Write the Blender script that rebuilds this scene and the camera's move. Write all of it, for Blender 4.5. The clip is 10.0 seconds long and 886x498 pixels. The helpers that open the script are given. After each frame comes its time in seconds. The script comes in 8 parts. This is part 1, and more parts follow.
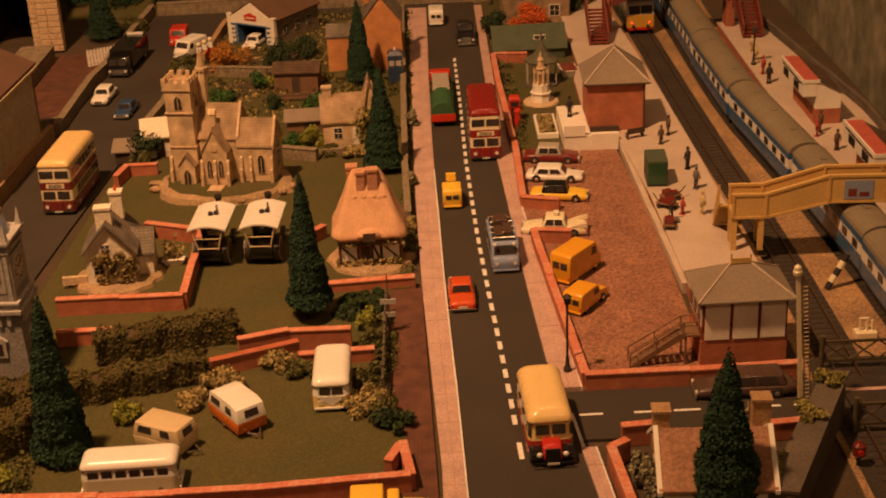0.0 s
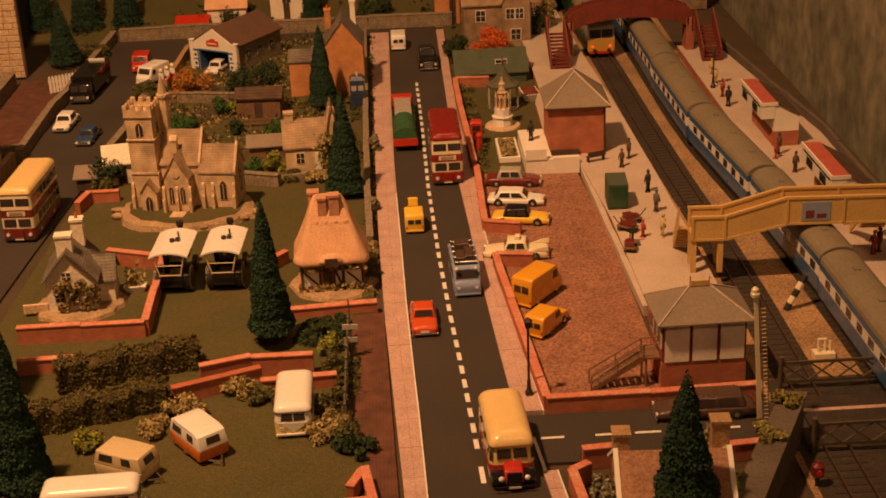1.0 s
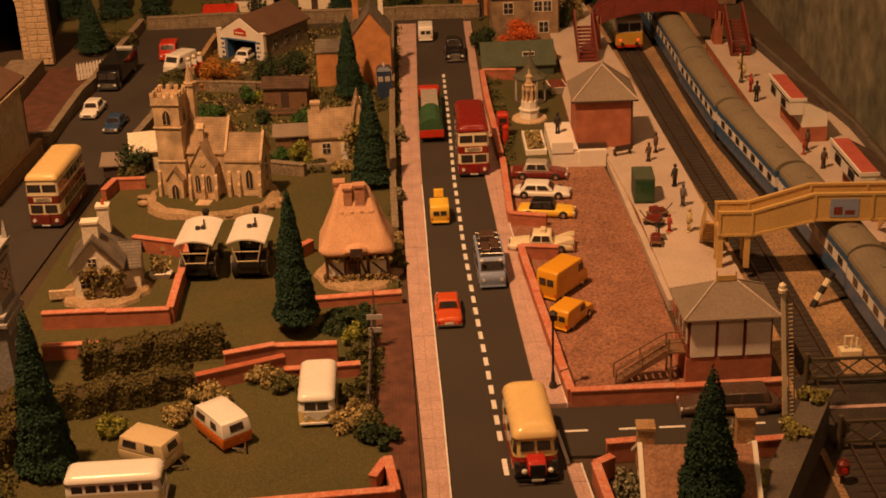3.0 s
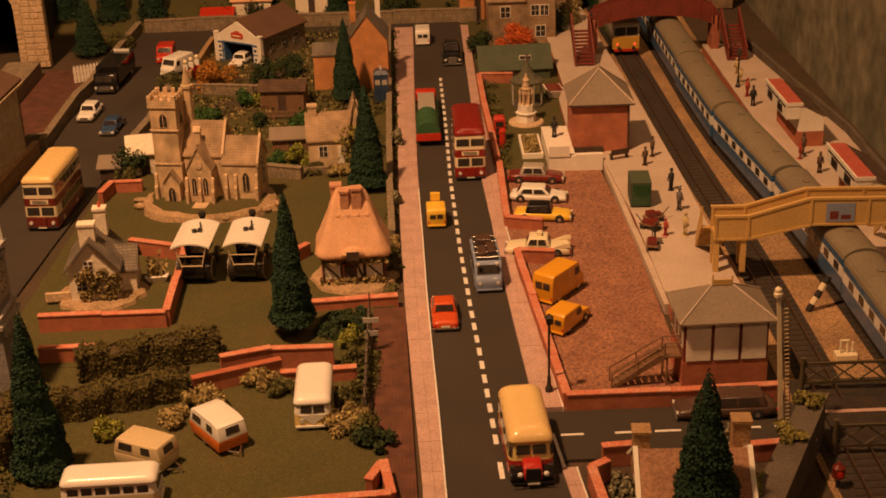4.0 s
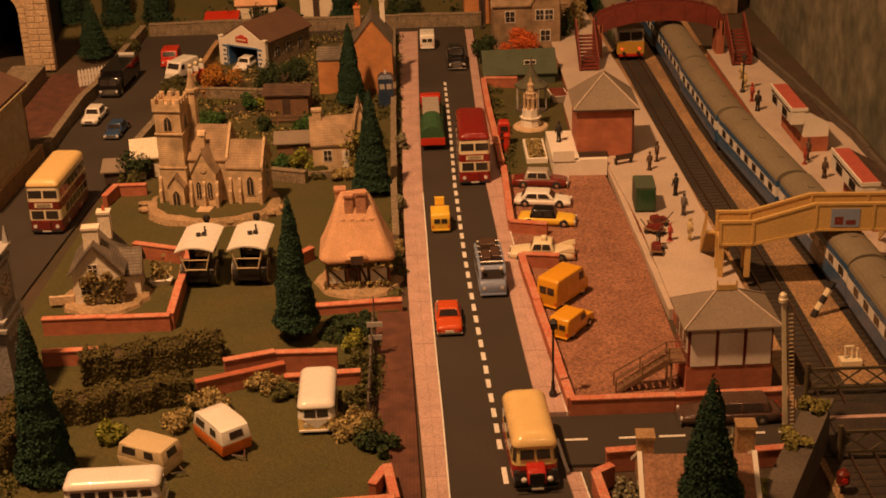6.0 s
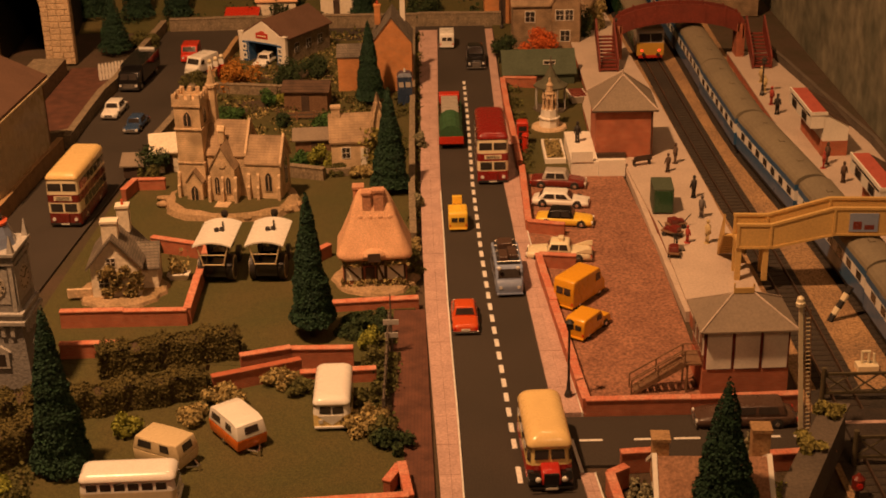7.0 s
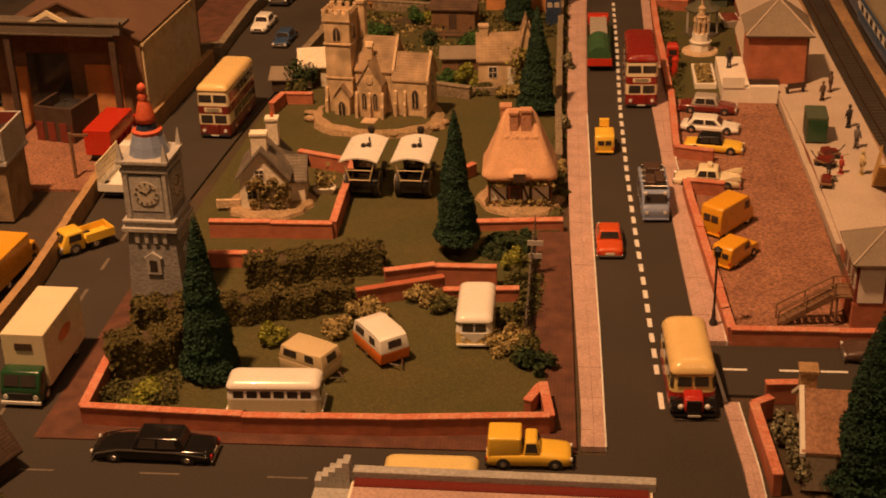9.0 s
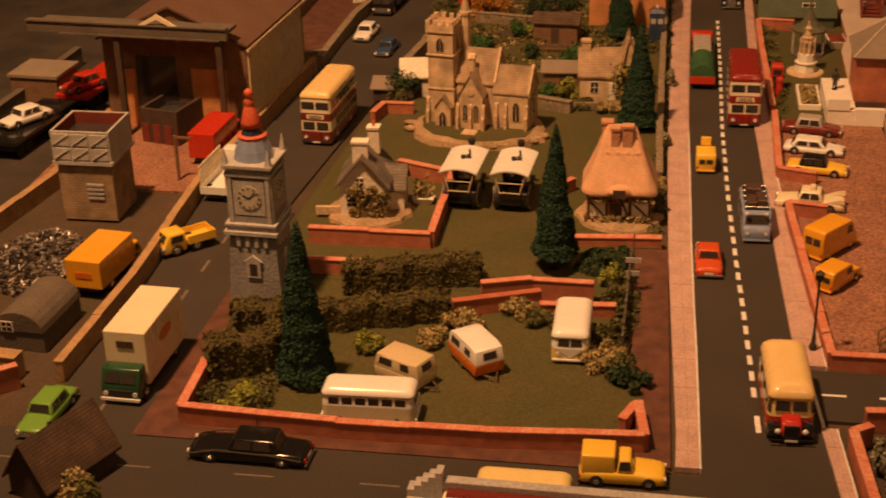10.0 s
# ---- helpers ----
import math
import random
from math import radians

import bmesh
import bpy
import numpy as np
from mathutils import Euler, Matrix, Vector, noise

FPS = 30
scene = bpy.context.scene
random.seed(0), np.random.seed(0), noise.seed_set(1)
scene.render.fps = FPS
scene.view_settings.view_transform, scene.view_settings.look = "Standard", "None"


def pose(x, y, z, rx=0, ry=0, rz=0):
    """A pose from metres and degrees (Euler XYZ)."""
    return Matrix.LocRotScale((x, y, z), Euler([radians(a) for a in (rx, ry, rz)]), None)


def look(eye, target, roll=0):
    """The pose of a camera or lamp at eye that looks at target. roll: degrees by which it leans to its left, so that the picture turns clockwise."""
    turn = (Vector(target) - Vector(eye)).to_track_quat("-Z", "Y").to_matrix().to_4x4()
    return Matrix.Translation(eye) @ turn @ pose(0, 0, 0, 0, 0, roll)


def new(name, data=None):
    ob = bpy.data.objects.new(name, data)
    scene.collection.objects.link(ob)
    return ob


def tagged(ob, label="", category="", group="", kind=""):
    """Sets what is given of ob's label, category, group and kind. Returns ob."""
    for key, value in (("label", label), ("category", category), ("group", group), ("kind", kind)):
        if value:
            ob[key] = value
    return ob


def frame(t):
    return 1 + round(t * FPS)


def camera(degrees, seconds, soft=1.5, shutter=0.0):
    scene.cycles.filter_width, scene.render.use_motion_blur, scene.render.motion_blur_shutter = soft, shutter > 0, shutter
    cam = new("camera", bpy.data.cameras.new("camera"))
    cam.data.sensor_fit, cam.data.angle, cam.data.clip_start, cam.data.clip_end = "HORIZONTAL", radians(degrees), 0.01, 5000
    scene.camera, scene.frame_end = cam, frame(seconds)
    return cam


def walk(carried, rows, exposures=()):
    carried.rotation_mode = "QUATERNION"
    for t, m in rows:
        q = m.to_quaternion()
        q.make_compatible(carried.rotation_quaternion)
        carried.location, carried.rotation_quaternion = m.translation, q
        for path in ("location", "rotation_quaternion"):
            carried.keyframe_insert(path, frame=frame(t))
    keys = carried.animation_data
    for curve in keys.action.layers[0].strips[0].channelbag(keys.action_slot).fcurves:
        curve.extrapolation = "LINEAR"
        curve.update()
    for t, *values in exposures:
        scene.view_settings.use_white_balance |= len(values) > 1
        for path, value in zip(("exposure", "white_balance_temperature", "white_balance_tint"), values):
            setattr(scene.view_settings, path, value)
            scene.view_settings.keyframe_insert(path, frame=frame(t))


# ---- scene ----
cam = camera(34.2, 10.0, soft=1.8, shutter=0.5)
U = 0.01  # the layout is planned in centimetres (1:76 models)
# seconds, eye and target in decimetres, roll in degrees
PATH = [
    (0, (-0.027, -10.101, 5.173), (-0.026, -8.281, 4.343), -2.7),
    (0.5, (0.018, -10.119, 5.191), (0.048, -8.29, 4.383), -3.1),
    (1, (0.025, -10.129, 5.206), (0.072, -8.298, 4.402), -2.6),
    (1.5, (0.012, -10.125, 5.199), (0.054, -8.295, 4.395), -2.3),
    (2, (0.005, -10.124, 5.19), (0.035, -8.296, 4.378), -2.2),
    (2.5, (0.0, -10.113, 5.184), (0.016, -8.285, 4.372), -2.3),
    (4, (0.004, -10.121, 5.186), (0.024, -8.291, 4.379), -2.0),
    (4.5, (0.004, -10.121, 5.193), (0.026, -8.289, 4.389), -2.0),
    (5, (0.004, -10.115, 5.186), (0.02, -8.283, 4.385), -2.0),
    (5.5, (0.004, -10.11, 5.182), (0.022, -8.278, 4.381), -2.0),
    (7, (-0.017, -10.124, 5.186), (-0.023, -8.292, 4.384), -1.3),
    (7.5, (-0.023, -10.113, 5.174), (-0.066, -8.284, 4.364), -1.5),
    (8, (-0.035, -10.114, 5.168), (-0.134, -8.284, 4.367), -1.9),
    (8.5, (-0.086, -10.102, 5.159), (-0.244, -8.317, 4.271), -2.0),
    (9, (-0.117, -10.106, 5.149), (-0.307, -8.326, 4.255), -1.8),
    (9.5, (-0.159, -10.118, 5.166), (-0.4005, -8.336, 4.29), -1.4),
    (10, (-0.19, -10.121, 5.158), (-0.5015, -8.35, 4.282), -1.5),
]
walk(cam, [(t, look([c * 0.1 for c in eye], [c * 0.1 for c in aim], roll)) for t, eye, aim, roll in PATH])

# ---- light: a tungsten-lit exhibition room, ceiling spot above the layout, two added fill lamps
world = bpy.data.worlds.new("room_air")
world.use_nodes = True
world.node_tree.nodes["Background"].inputs[0].default_value = (1.0, 0.72, 0.45, 1)
world.node_tree.nodes["Background"].inputs[1].default_value = 0.004
scene.world = world
scene.view_settings.exposure = 0.0


def lamp(name, x, y, z, tx, ty, tz, watts, size, colour):
    d = bpy.data.lights.new(name, "AREA")
    d.energy, d.size, d.color, d.shape = watts, size, colour, "DISK"
    ob = new(name, d)
    ob.matrix_world = look((x * U, y * U, z * U), (tx * U, ty * U, tz * U))
    return ob


TUNGSTEN = (1.0, 0.497, 0.215)
d = bpy.data.lights.new("ceiling_spot", "SPOT")
d.energy, d.color, d.spot_size, d.spot_blend, d.shadow_soft_size = 212, TUNGSTEN, radians(72), 1.0, 0.05
new("ceiling_spot", d).matrix_world = look((-0.6, -0.48, 1.72), (-0.24, 0.36, 0))
# Added fill from the front, lifts the south faces; no real lamp stands here.
lamp("front_fill", 60, -200, 195, 10, 20, 0, 9, 0.5, TUNGSTEN)
# Added fill over the far end, brightens the back of the layout.
lamp("back_fill", 10, 75, 205, -10, 70, 0, 4.5, 0.5, TUNGSTEN)

# ---- helpers for building: all lengths in centimetres
rng = random.Random(7)


class B:
    """A bmesh in centimetres."""

    def __init__(self):
        self.v, self.f = [], []

    def face(self, pts):
        n = len(self.v)
        self.v += [tuple(p) for p in pts]
        self.f.append(tuple(range(n, n + len(pts))))
        return self

    def hull(self, low, high):
        """A closed solid between two rings of as many points."""
        n, k = len(self.v), len(low)
        self.v += [tuple(p) for p in low] + [tuple(p) for p in high]
        self.f.append(tuple(range(n + k - 1, n - 1, -1)))
        self.f.append(tuple(range(n + k, n + 2 * k)))
        for i in range(k):
            j = (i + 1) % k
            self.f.append((n + i, n + j, n + k + j, n + k + i))
        return self

    def box(self, x0, x1, y0, y1, z0, z1):
        return self.hull([(x0, y0, z0), (x1, y0, z0), (x1, y1, z0), (x0, y1, z0)], [(x0, y0, z1), (x1, y0, z1), (x1, y1, z1), (x0, y1, z1)])

    def taper(self, x0, x1, y0, y1, z0, X0, X1, Y0, Y1, z1):
        return self.hull([(x0, y0, z0), (x1, y0, z0), (x1, y1, z0), (x0, y1, z0)], [(X0, Y0, z1), (X1, Y0, z1), (X1, Y1, z1), (X0, Y1, z1)])

    def cyl(self, x, y, z0, z1, r, r2=None, seg=12):
        r2 = r if r2 is None else r2
        a = [2 * math.pi * i / seg for i in range(seg)]
        return self.hull([(x + r * math.cos(t), y + r * math.sin(t), z0) for t in a], [(x + r2 * math.cos(t), y + r2 * math.sin(t), z1) for t in a])

    def rod(self, p, q, r, r2=None, seg=8):
        r2 = r if r2 is None else r2
        p, q = Vector(p), Vector(q)
        w = (q - p).normalized()
        s = w.orthogonal().normalized()
        u = w.cross(s)
        a = [2 * math.pi * i / seg for i in range(seg)]
        return self.hull([p + r * (s * math.cos(t) + u * math.sin(t)) for t in a], [q + r2 * (s * math.cos(t) + u * math.sin(t)) for t in a])

    def prism_x(self, yz, x0, x1):
        """A profile in y and z drawn out along x."""
        return self.hull([(x0, y, z) for y, z in yz], [(x1, y, z) for y, z in yz])

    def prism_y(self, xz, y0, y1):
        return self.hull([(x, y1, z) for x, z in xz], [(x, y0, z) for x, z in xz])

    def prism_z(self, xy, z0, z1):
        return self.hull([(x, y, z0) for x, y in xy], [(x, y, z1) for x, y in xy])

    def lathe(self, x, y, rz, seg=12):
        a = [2 * math.pi * i / seg for i in range(seg)]
        return self.loft([[(x + max(r, 0.005) * math.cos(t), y + max(r, 0.005) * math.sin(t), z) for t in a] for r, z in rz])

    def ball(self, x, y, z, rx, ry, rz, seg=10, rings=6, rough=0.0):
        n = len(self.v)
        for i in range(rings + 1):
            b = math.pi * i / rings - math.pi / 2
            for j in range(seg):
                a = 2 * math.pi * j / seg
                k = 1 + rng.uniform(-rough, rough)
                self.v.append((x + rx * k * math.cos(b) * math.cos(a), y + ry * k * math.cos(b) * math.sin(a), z + rz * k * math.sin(b)))
        for i in range(rings):
            for j in range(seg):
                k = (j + 1) % seg
                self.f.append((n + i * seg + j, n + i * seg + k, n + (i + 1) * seg + k, n + (i + 1) * seg + j))
        return self

    def loft(self, rings):
        """One skin over rings of as many points, closed at both ends."""
        n, k = len(self.v), len(rings[0])
        for r in rings:
            self.v += [tuple(p) for p in r]
        for a in range(len(rings) - 1):
            for i in range(k):
                j = (i + 1) % k
                self.f.append((n + a * k + i, n + a * k + j, n + (a + 1) * k + j, n + (a + 1) * k + i))
        self.f.append(tuple(range(n + k - 1, n - 1, -1)))
        self.f.append(tuple(range(n + (len(rings) - 1) * k, n + len(rings) * k)))
        return self

    def leaf(self, p, size, tilt=None):
        """A small four-cornered leaf clump at p."""
        w = Vector(tilt) if tilt else Vector((rng.uniform(-1, 1), rng.uniform(-1, 1), rng.uniform(-0.3, 1)))
        w = (w + Vector((rng.uniform(-0.5, 0.5), rng.uniform(-0.5, 0.5), rng.uniform(-0.5, 0.5)))).normalized()
        s = w.orthogonal().normalized()
        s.rotate(Matrix.Rotation(rng.uniform(0, 6.28), 3, w))
        u, p, k = w.cross(s), Vector(p), size * rng.uniform(0.6, 1.3)
        bend = w * k * 0.3
        return self.face([p - s * k * 0.5, p + u * k * 0.45 + bend, p + s * k * 0.6, p - u * k * 0.4 - bend])

    def mesh(self, name, bevel=0.0, seg=2, smooth=False):
        m = bpy.data.meshes.new(name)
        m.from_pydata([(x * U, y * U, z * U) for x, y, z in self.v], [], self.f)
        if bevel:
            bm = bmesh.new()
            bm.from_mesh(m)
            bmesh.ops.recalc_face_normals(bm, faces=bm.faces)
            bmesh.ops.bevel(bm, geom=bm.edges[:], offset=bevel * U, segments=seg, affect="EDGES", profile=0.5, clamp_overlap=True)
            for f in bm.faces:
                f.smooth = smooth
            bm.to_mesh(m)
            bm.free()
        elif smooth:
            m.polygons.foreach_set("use_smooth", [True] * len(m.polygons))
        m.update()
        return m


def part(name, b, material, parent, label="", bevel=0.0, seg=2, smooth=False):
    ob = new(name, b if isinstance(b, bpy.types.Mesh) else b.mesh(name, bevel, seg, smooth))
    if not ob.data.materials:
        ob.data.materials.append(material)
    ob.parent = parent
    if label:
        tagged(ob, label)
    return ob


def at(x, y, z=0.0, turn=0.0):
    return pose(x * U, y * U, z * U, 0, 0, turn)


def thing(name, x, y, z, turn, label, category, group="", kind=""):
    ob = new(name)
    ob.empty_display_size = 0.02
    ob.matrix_world = at(x, y, z, turn)
    return tagged(ob, label, category, group, kind)


def solid(name, b, material, label, category, kind="", bevel=0.0, seg=2, smooth=False, m=None, group=""):
    """A thing of one mesh."""
    ob = new(name, b.mesh(name, bevel, seg, smooth))
    ob.data.materials.append(material)
    if m is not None:
        ob.matrix_world = m
    return tagged(ob, label, category, group, kind)


def curve(rows, y):
    """A value read off a table of (y, value)."""
    rows = sorted(rows)
    return float(np.interp(y, [r[0] for r in rows], [r[1] for r in rows]))


# ---- materials
def mat(name, c, rough=0.6, c2=None, s1=40.0, s2=700.0, amt=0.5, fine=0.25, bump=0.12, metal=0.0, coat=0.0, island=0.0, emit=0.0):
    m = bpy.data.materials.new(name)
    m.use_nodes = True
    n, l = m.node_tree.nodes, m.node_tree.links
    p = n["Principled BSDF"]
    p.inputs["Roughness"].default_value, p.inputs["Metallic"].default_value = rough, metal
    p.inputs["Coat Weight"].default_value = coat
    tc = n.new("ShaderNodeTexCoord")

    def noise_node(scale, detail):
        t = n.new("ShaderNodeTexNoise")
        t.inputs["Scale"].default_value, t.inputs["Detail"].default_value = scale, detail
        l.new(tc.outputs["Object"], t.inputs["Vector"])
        return t

    def mix(a, b, fac, kind="MIX"):
        x = n.new("ShaderNodeMix")
        x.data_type, x.blend_type = "RGBA", kind
        for s, k in ((a, 6), (b, 7)):
            if isinstance(s, tuple):
                x.inputs[k].default_value = (*s[:3], 1)
            else:
                l.new(s, x.inputs[k])
        if isinstance(fac, float):
            x.inputs[0].default_value = fac
        else:
            l.new(fac, x.inputs[0])
        return x.outputs[2]

    def spread(sock, lo, hi, a, b):
        r = n.new("ShaderNodeMapRange")
        r.inputs[1].default_value, r.inputs[2].default_value = lo, hi
        r.inputs[3].default_value, r.inputs[4].default_value = a, b
        l.new(sock, r.inputs[0])
        return r.outputs[0]

    big, small = noise_node(s1, 4), noise_node(s2, 3)
    c2 = c2 or tuple(v * 0.6 for v in c)
    col = mix(tuple(c), tuple(c2), spread(big.outputs[0], 0.35, 0.7, 0.0, amt))
    g = spread(small.outputs[0], 0.3, 0.7, 1 - fine, 1 + fine)
    grey = n.new("ShaderNodeCombineColor")
    for i in range(3):
        l.new(g, grey.inputs[i])
    col = mix(col, grey.outputs[0], 1.0, "MULTIPLY")
    if island:
        geo = n.new("ShaderNodeNewGeometry")
        k = spread(geo.outputs["Random Per Island"], 0, 1, 1 - island, 1 + island)
        grey2 = n.new("ShaderNodeCombineColor")
        for i in range(3):
            l.new(k, grey2.inputs[i])
        col = mix(col, grey2.outputs[0], 1.0, "MULTIPLY")
    l.new(col, p.inputs["Base Color"])
    l.new(spread(big.outputs[0], 0.3, 0.7, max(rough - 0.08, 0.03), min(rough + 0.08, 1)), p.inputs["Roughness"])
    if bump:
        bp = n.new("ShaderNodeBump")
        bp.inputs["Strength"].default_value, bp.inputs["Distance"].default_value = min(1.0, bump * 3), 0.0008
        l.new(small.outputs[0], bp.inputs["Height"])
        l.new(bp.outputs[0], p.inputs["Normal"])
    if emit:
        p.inputs["Emission Color"].default_value, p.inputs["Emission Strength"].default_value = (*c, 1), emit
    return m


def masonry(name, c, c2, mortar, wide, high, rough=0.85, gap=0.12, stain=0.4, flat=False):
    """Coursed brick, block or slate; wide and high in centimetres."""
    m = bpy.data.materials.new(name)
    m.use_nodes = True
    n, l = m.node_tree.nodes, m.node_tree.links
    p = n["Principled BSDF"]
    p.inputs["Roughness"].default_value = rough
    tc, sep, add, com = n.new("ShaderNodeTexCoord"), n.new("ShaderNodeSeparateXYZ"), n.new("ShaderNodeMath"), n.new("ShaderNodeCombineXYZ")
    l.new(tc.outputs["Object"], sep.inputs[0])
    l.new(sep.outputs[0], add.inputs[0]), l.new(sep.outputs[1], add.inputs[1])
    l.new(sep.outputs[1] if flat else add.outputs[0], com.inputs[0]), l.new(sep.outputs[0 if flat else 2], com.inputs[1])
    b = n.new("ShaderNodeTexBrick")
    l.new(com.outputs[0], b.inputs["Vector"])
    b.inputs["Scale"].default_value = 1.0
    b.inputs["Brick Width"].default_value, b.inputs["Row Height"].default_value = wide * U, high * U
    b.inputs["Mortar Size"].default_value = gap * high * U
    b.inputs["Color1"].default_value, b.inputs["Color2"].default_value, b.inputs["Mortar"].default_value = (*c, 1), (*c2, 1), (*mortar, 1)
    t = n.new("ShaderNodeTexNoise")
    t.inputs["Scale"].default_value, t.inputs["Detail"].default_value = 70, 5
    l.new(tc.outputs["Object"], t.inputs["Vector"])
    r = n.new("ShaderNodeMapRange")
    r.inputs[1].default_value, r.inputs[2].default_value, r.inputs[3].default_value, r.inputs[4].default_value = 0.3, 0.7, 1 - stain, 1 + stain * 0.6
    l.new(t.outputs[0], r.inputs[0])
    x = n.new("ShaderNodeMix")
    x.data_type, x.blend_type = "RGBA", "MULTIPLY"
    x.inputs[0].default_value = 1.0
    l.new(b.outputs["Color"], x.inputs[6])
    g = n.new("ShaderNodeCombineColor")
    for i in range(3):
        l.new(r.outputs[0], g.inputs[i])
    l.new(g.outputs[0], x.inputs[7])
    l.new(x.outputs[2], p.inputs["Base Color"])
    bp = n.new("ShaderNodeBump")
    bp.inputs["Strength"].default_value, bp.inputs["Distance"].default_value = 0.6, 0.0006
    bp.invert = True
    l.new(b.outputs["Fac"], bp.inputs["Height"])
    l.new(bp.outputs[0], p.inputs["Normal"])
    return m


ASPHALT = mat("asphalt", (0.036, 0.028, 0.02), 0.85, (0.054, 0.041, 0.03), 12, 900, 0.6, 0.3, 0.2)
PAVING = mat("pink_paving", (0.50, 0.33, 0.28), 0.85, (0.36, 0.235, 0.2), 60, 500, 0.7, 0.2, 0.1)
LINE = mat("road_paint", (0.75, 0.72, 0.66), 0.7, (0.5, 0.48, 0.44), 80, 600, 0.5, 0.2, 0.05)
GRASS = mat("flock_grass", (0.062, 0.060, 0.014), 0.95, (0.092, 0.070, 0.022), 18, 800, 0.8, 0.35, 0.3)
EARTH = mat("brown_earth", (0.075, 0.046, 0.027), 0.95, (0.05, 0.04, 0.018), 25, 700, 0.8, 0.35, 0.3)
SETTS = masonry("brown_setts", (0.125, 0.048, 0.028), (0.112, 0.044, 0.026), (0.098, 0.039, 0.024), 0.5, 0.25, flat=True)
GRAVEL = mat("pink_gravel", (0.29, 0.135, 0.08), 0.95, (0.2, 0.09, 0.056), 35, 420, 0.8, 0.5, 0.5)
BALLAST = mat("ballast", (0.38, 0.23, 0.11), 0.95, (0.20, 0.125, 0.07), 20, 600, 0.9, 0.5, 0.5)
BALLAST_DARK = mat("oily_and_unlit_ballast", (0.025, 0.02, 0.015), 0.9, (0.06, 0.045, 0.03), 20, 600, 0.8, 0.4, 0.5)
PLATFORM = mat("platform_concrete", (0.52, 0.42, 0.34), 0.85, (0.40, 0.32, 0.26), 25, 500, 0.7, 0.12, 0.1)
REDBRICK = masonry("red_brick", (0.46, 0.125, 0.06), (0.38, 0.095, 0.045), (0.38, 0.2, 0.12), 0.34, 0.13, stain=0.22)
COPING = mat("red_coping", (0.52, 0.16, 0.09), 0.8, (0.62, 0.36, 0.25), 120, 600, 0.6, 0.25, 0.15)
STONE = masonry("cream_stone", (0.70, 0.52, 0.32), (0.65, 0.48, 0.295), (0.48, 0.35, 0.21), 0.42, 0.2)
STONE_PLAIN = mat("worn_stone", (0.60, 0.44, 0.275), 0.9, (0.42, 0.30, 0.19), 60, 500, 0.6, 0.3, 0.3)
STONE_ROOF = masonry("stone_tiles", (0.38, 0.265, 0.16), (0.345, 0.24, 0.145), (0.28, 0.195, 0.12), 0.4, 0.22)
DRYSTONE = mat("dry_stone", (0.26, 0.20, 0.13), 0.95, (0.15, 0.12, 0.08), 150, 500, 0.9, 0.4, 0.6)
TIN = mat("rail_steel", (0.22, 0.15, 0.11), 0.5, (0.12, 0.075, 0.05), 60, 600, 0.6, 0.2, 0.05, 0.9)
SLEEPER = mat("sleeper_wood", (0.028, 0.02, 0.015), 0.9, (0.055, 0.04, 0.028), 80, 600, 0.6, 0.3, 0.3)
BACKDROP = mat("painted_backdrop", (0.125, 0.125, 0.085), 0.9, (0.235, 0.215, 0.15), 14, 45, 1.0, 0.35, 0.02)
ROOMWALL = mat("room_wall", (0.30, 0.26, 0.2), 0.9, (0.24, 0.2, 0.16), 2, 60, 0.6, 0.08, 0.02)

# ---- setting: room, baseboard, roads, lawns
solid("floor", B().box(-220, 260, -300, 230, -96, -90), ROOMWALL, "dim brown floor of the exhibition room", "floor", "structure")
solid("ceiling", B().box(-220, 260, -300, 230, 225, 230), ROOMWALL, "plain cream ceiling of the exhibition room", "ceiling", "structure")
solid("wall_north", B().box(-220, 260, 230, 235, -90, 225), ROOMWALL, "dim plain wall behind the layout", "wall", "structure")
solid("wall_south", B().box(-220, 260, -305, -300, -90, 225), ROOMWALL, "plain wall behind the viewers' gangway", "wall", "structure")
solid("wall_west", B().box(-225, -220, -300, 230, -90, 225), ROOMWALL, "plain side wall of the exhibition room", "wall", "structure")
solid("wall_east", B().box(260, 265, -300, 230, -90, 225), ROOMWALL, "plain side wall of the exhibition room", "wall", "structure")
solid("ground", B().box(-110, 47, -48, 150, -4, -0.25), EARTH, "brown scenic earth on the layout's baseboard", "ground", "structure")
solid("backdrop_east", B().prism_z([(46.6, -48), (48, -48), (48, 150), (46.6, 150)], -4, 75), BACKDROP, "mottled grey-green painted backdrop board", "backdrop", "structure")
solid("backdrop_north", B().box(-110, 46.5, 148.5, 150, -0.25, 75), BACKDROP, "mottled grey-green painted backdrop board", "backdrop", "structure")

KL = [(100, -0.9), (60, -0.9), (41, -0.8), (33, -0.7), (19, -0.4), (7, -0.2), (-4, 0.1), (-12, 0.35), (-27, 0.7), (-60, 1.2)]
KR = [(100, 5.6), (33, 5.6), (22, 5.95), (11, 6.2), (-1, 6.65), (-9, 7.0), (-12, 7.3), (-20, 8.2), (-28, 8.9), (-60, 9.8)]
PL = [(100, -3.5), (83, -3.4), (57, -2.9), (33, -2.7), (19, -2.45), (3, -2.0), (-9, -1.5), (-22, -0.95), (-60, -0.8)]
PR = [(100, 6.6), (56, 6.6), (33, 7.3), (20, 7.3), (11, 7.75), (-1, 8.5), (-12.7, 9.2)]
DASH = [(100, 2.3), (67, 2.3), (52, 2.45), (33, 2.5), (16, 2.85), (3.6, 3.3), (-5, 3.7), (-13, 4.0), (-20, 4.25), (-40, 4.9)]
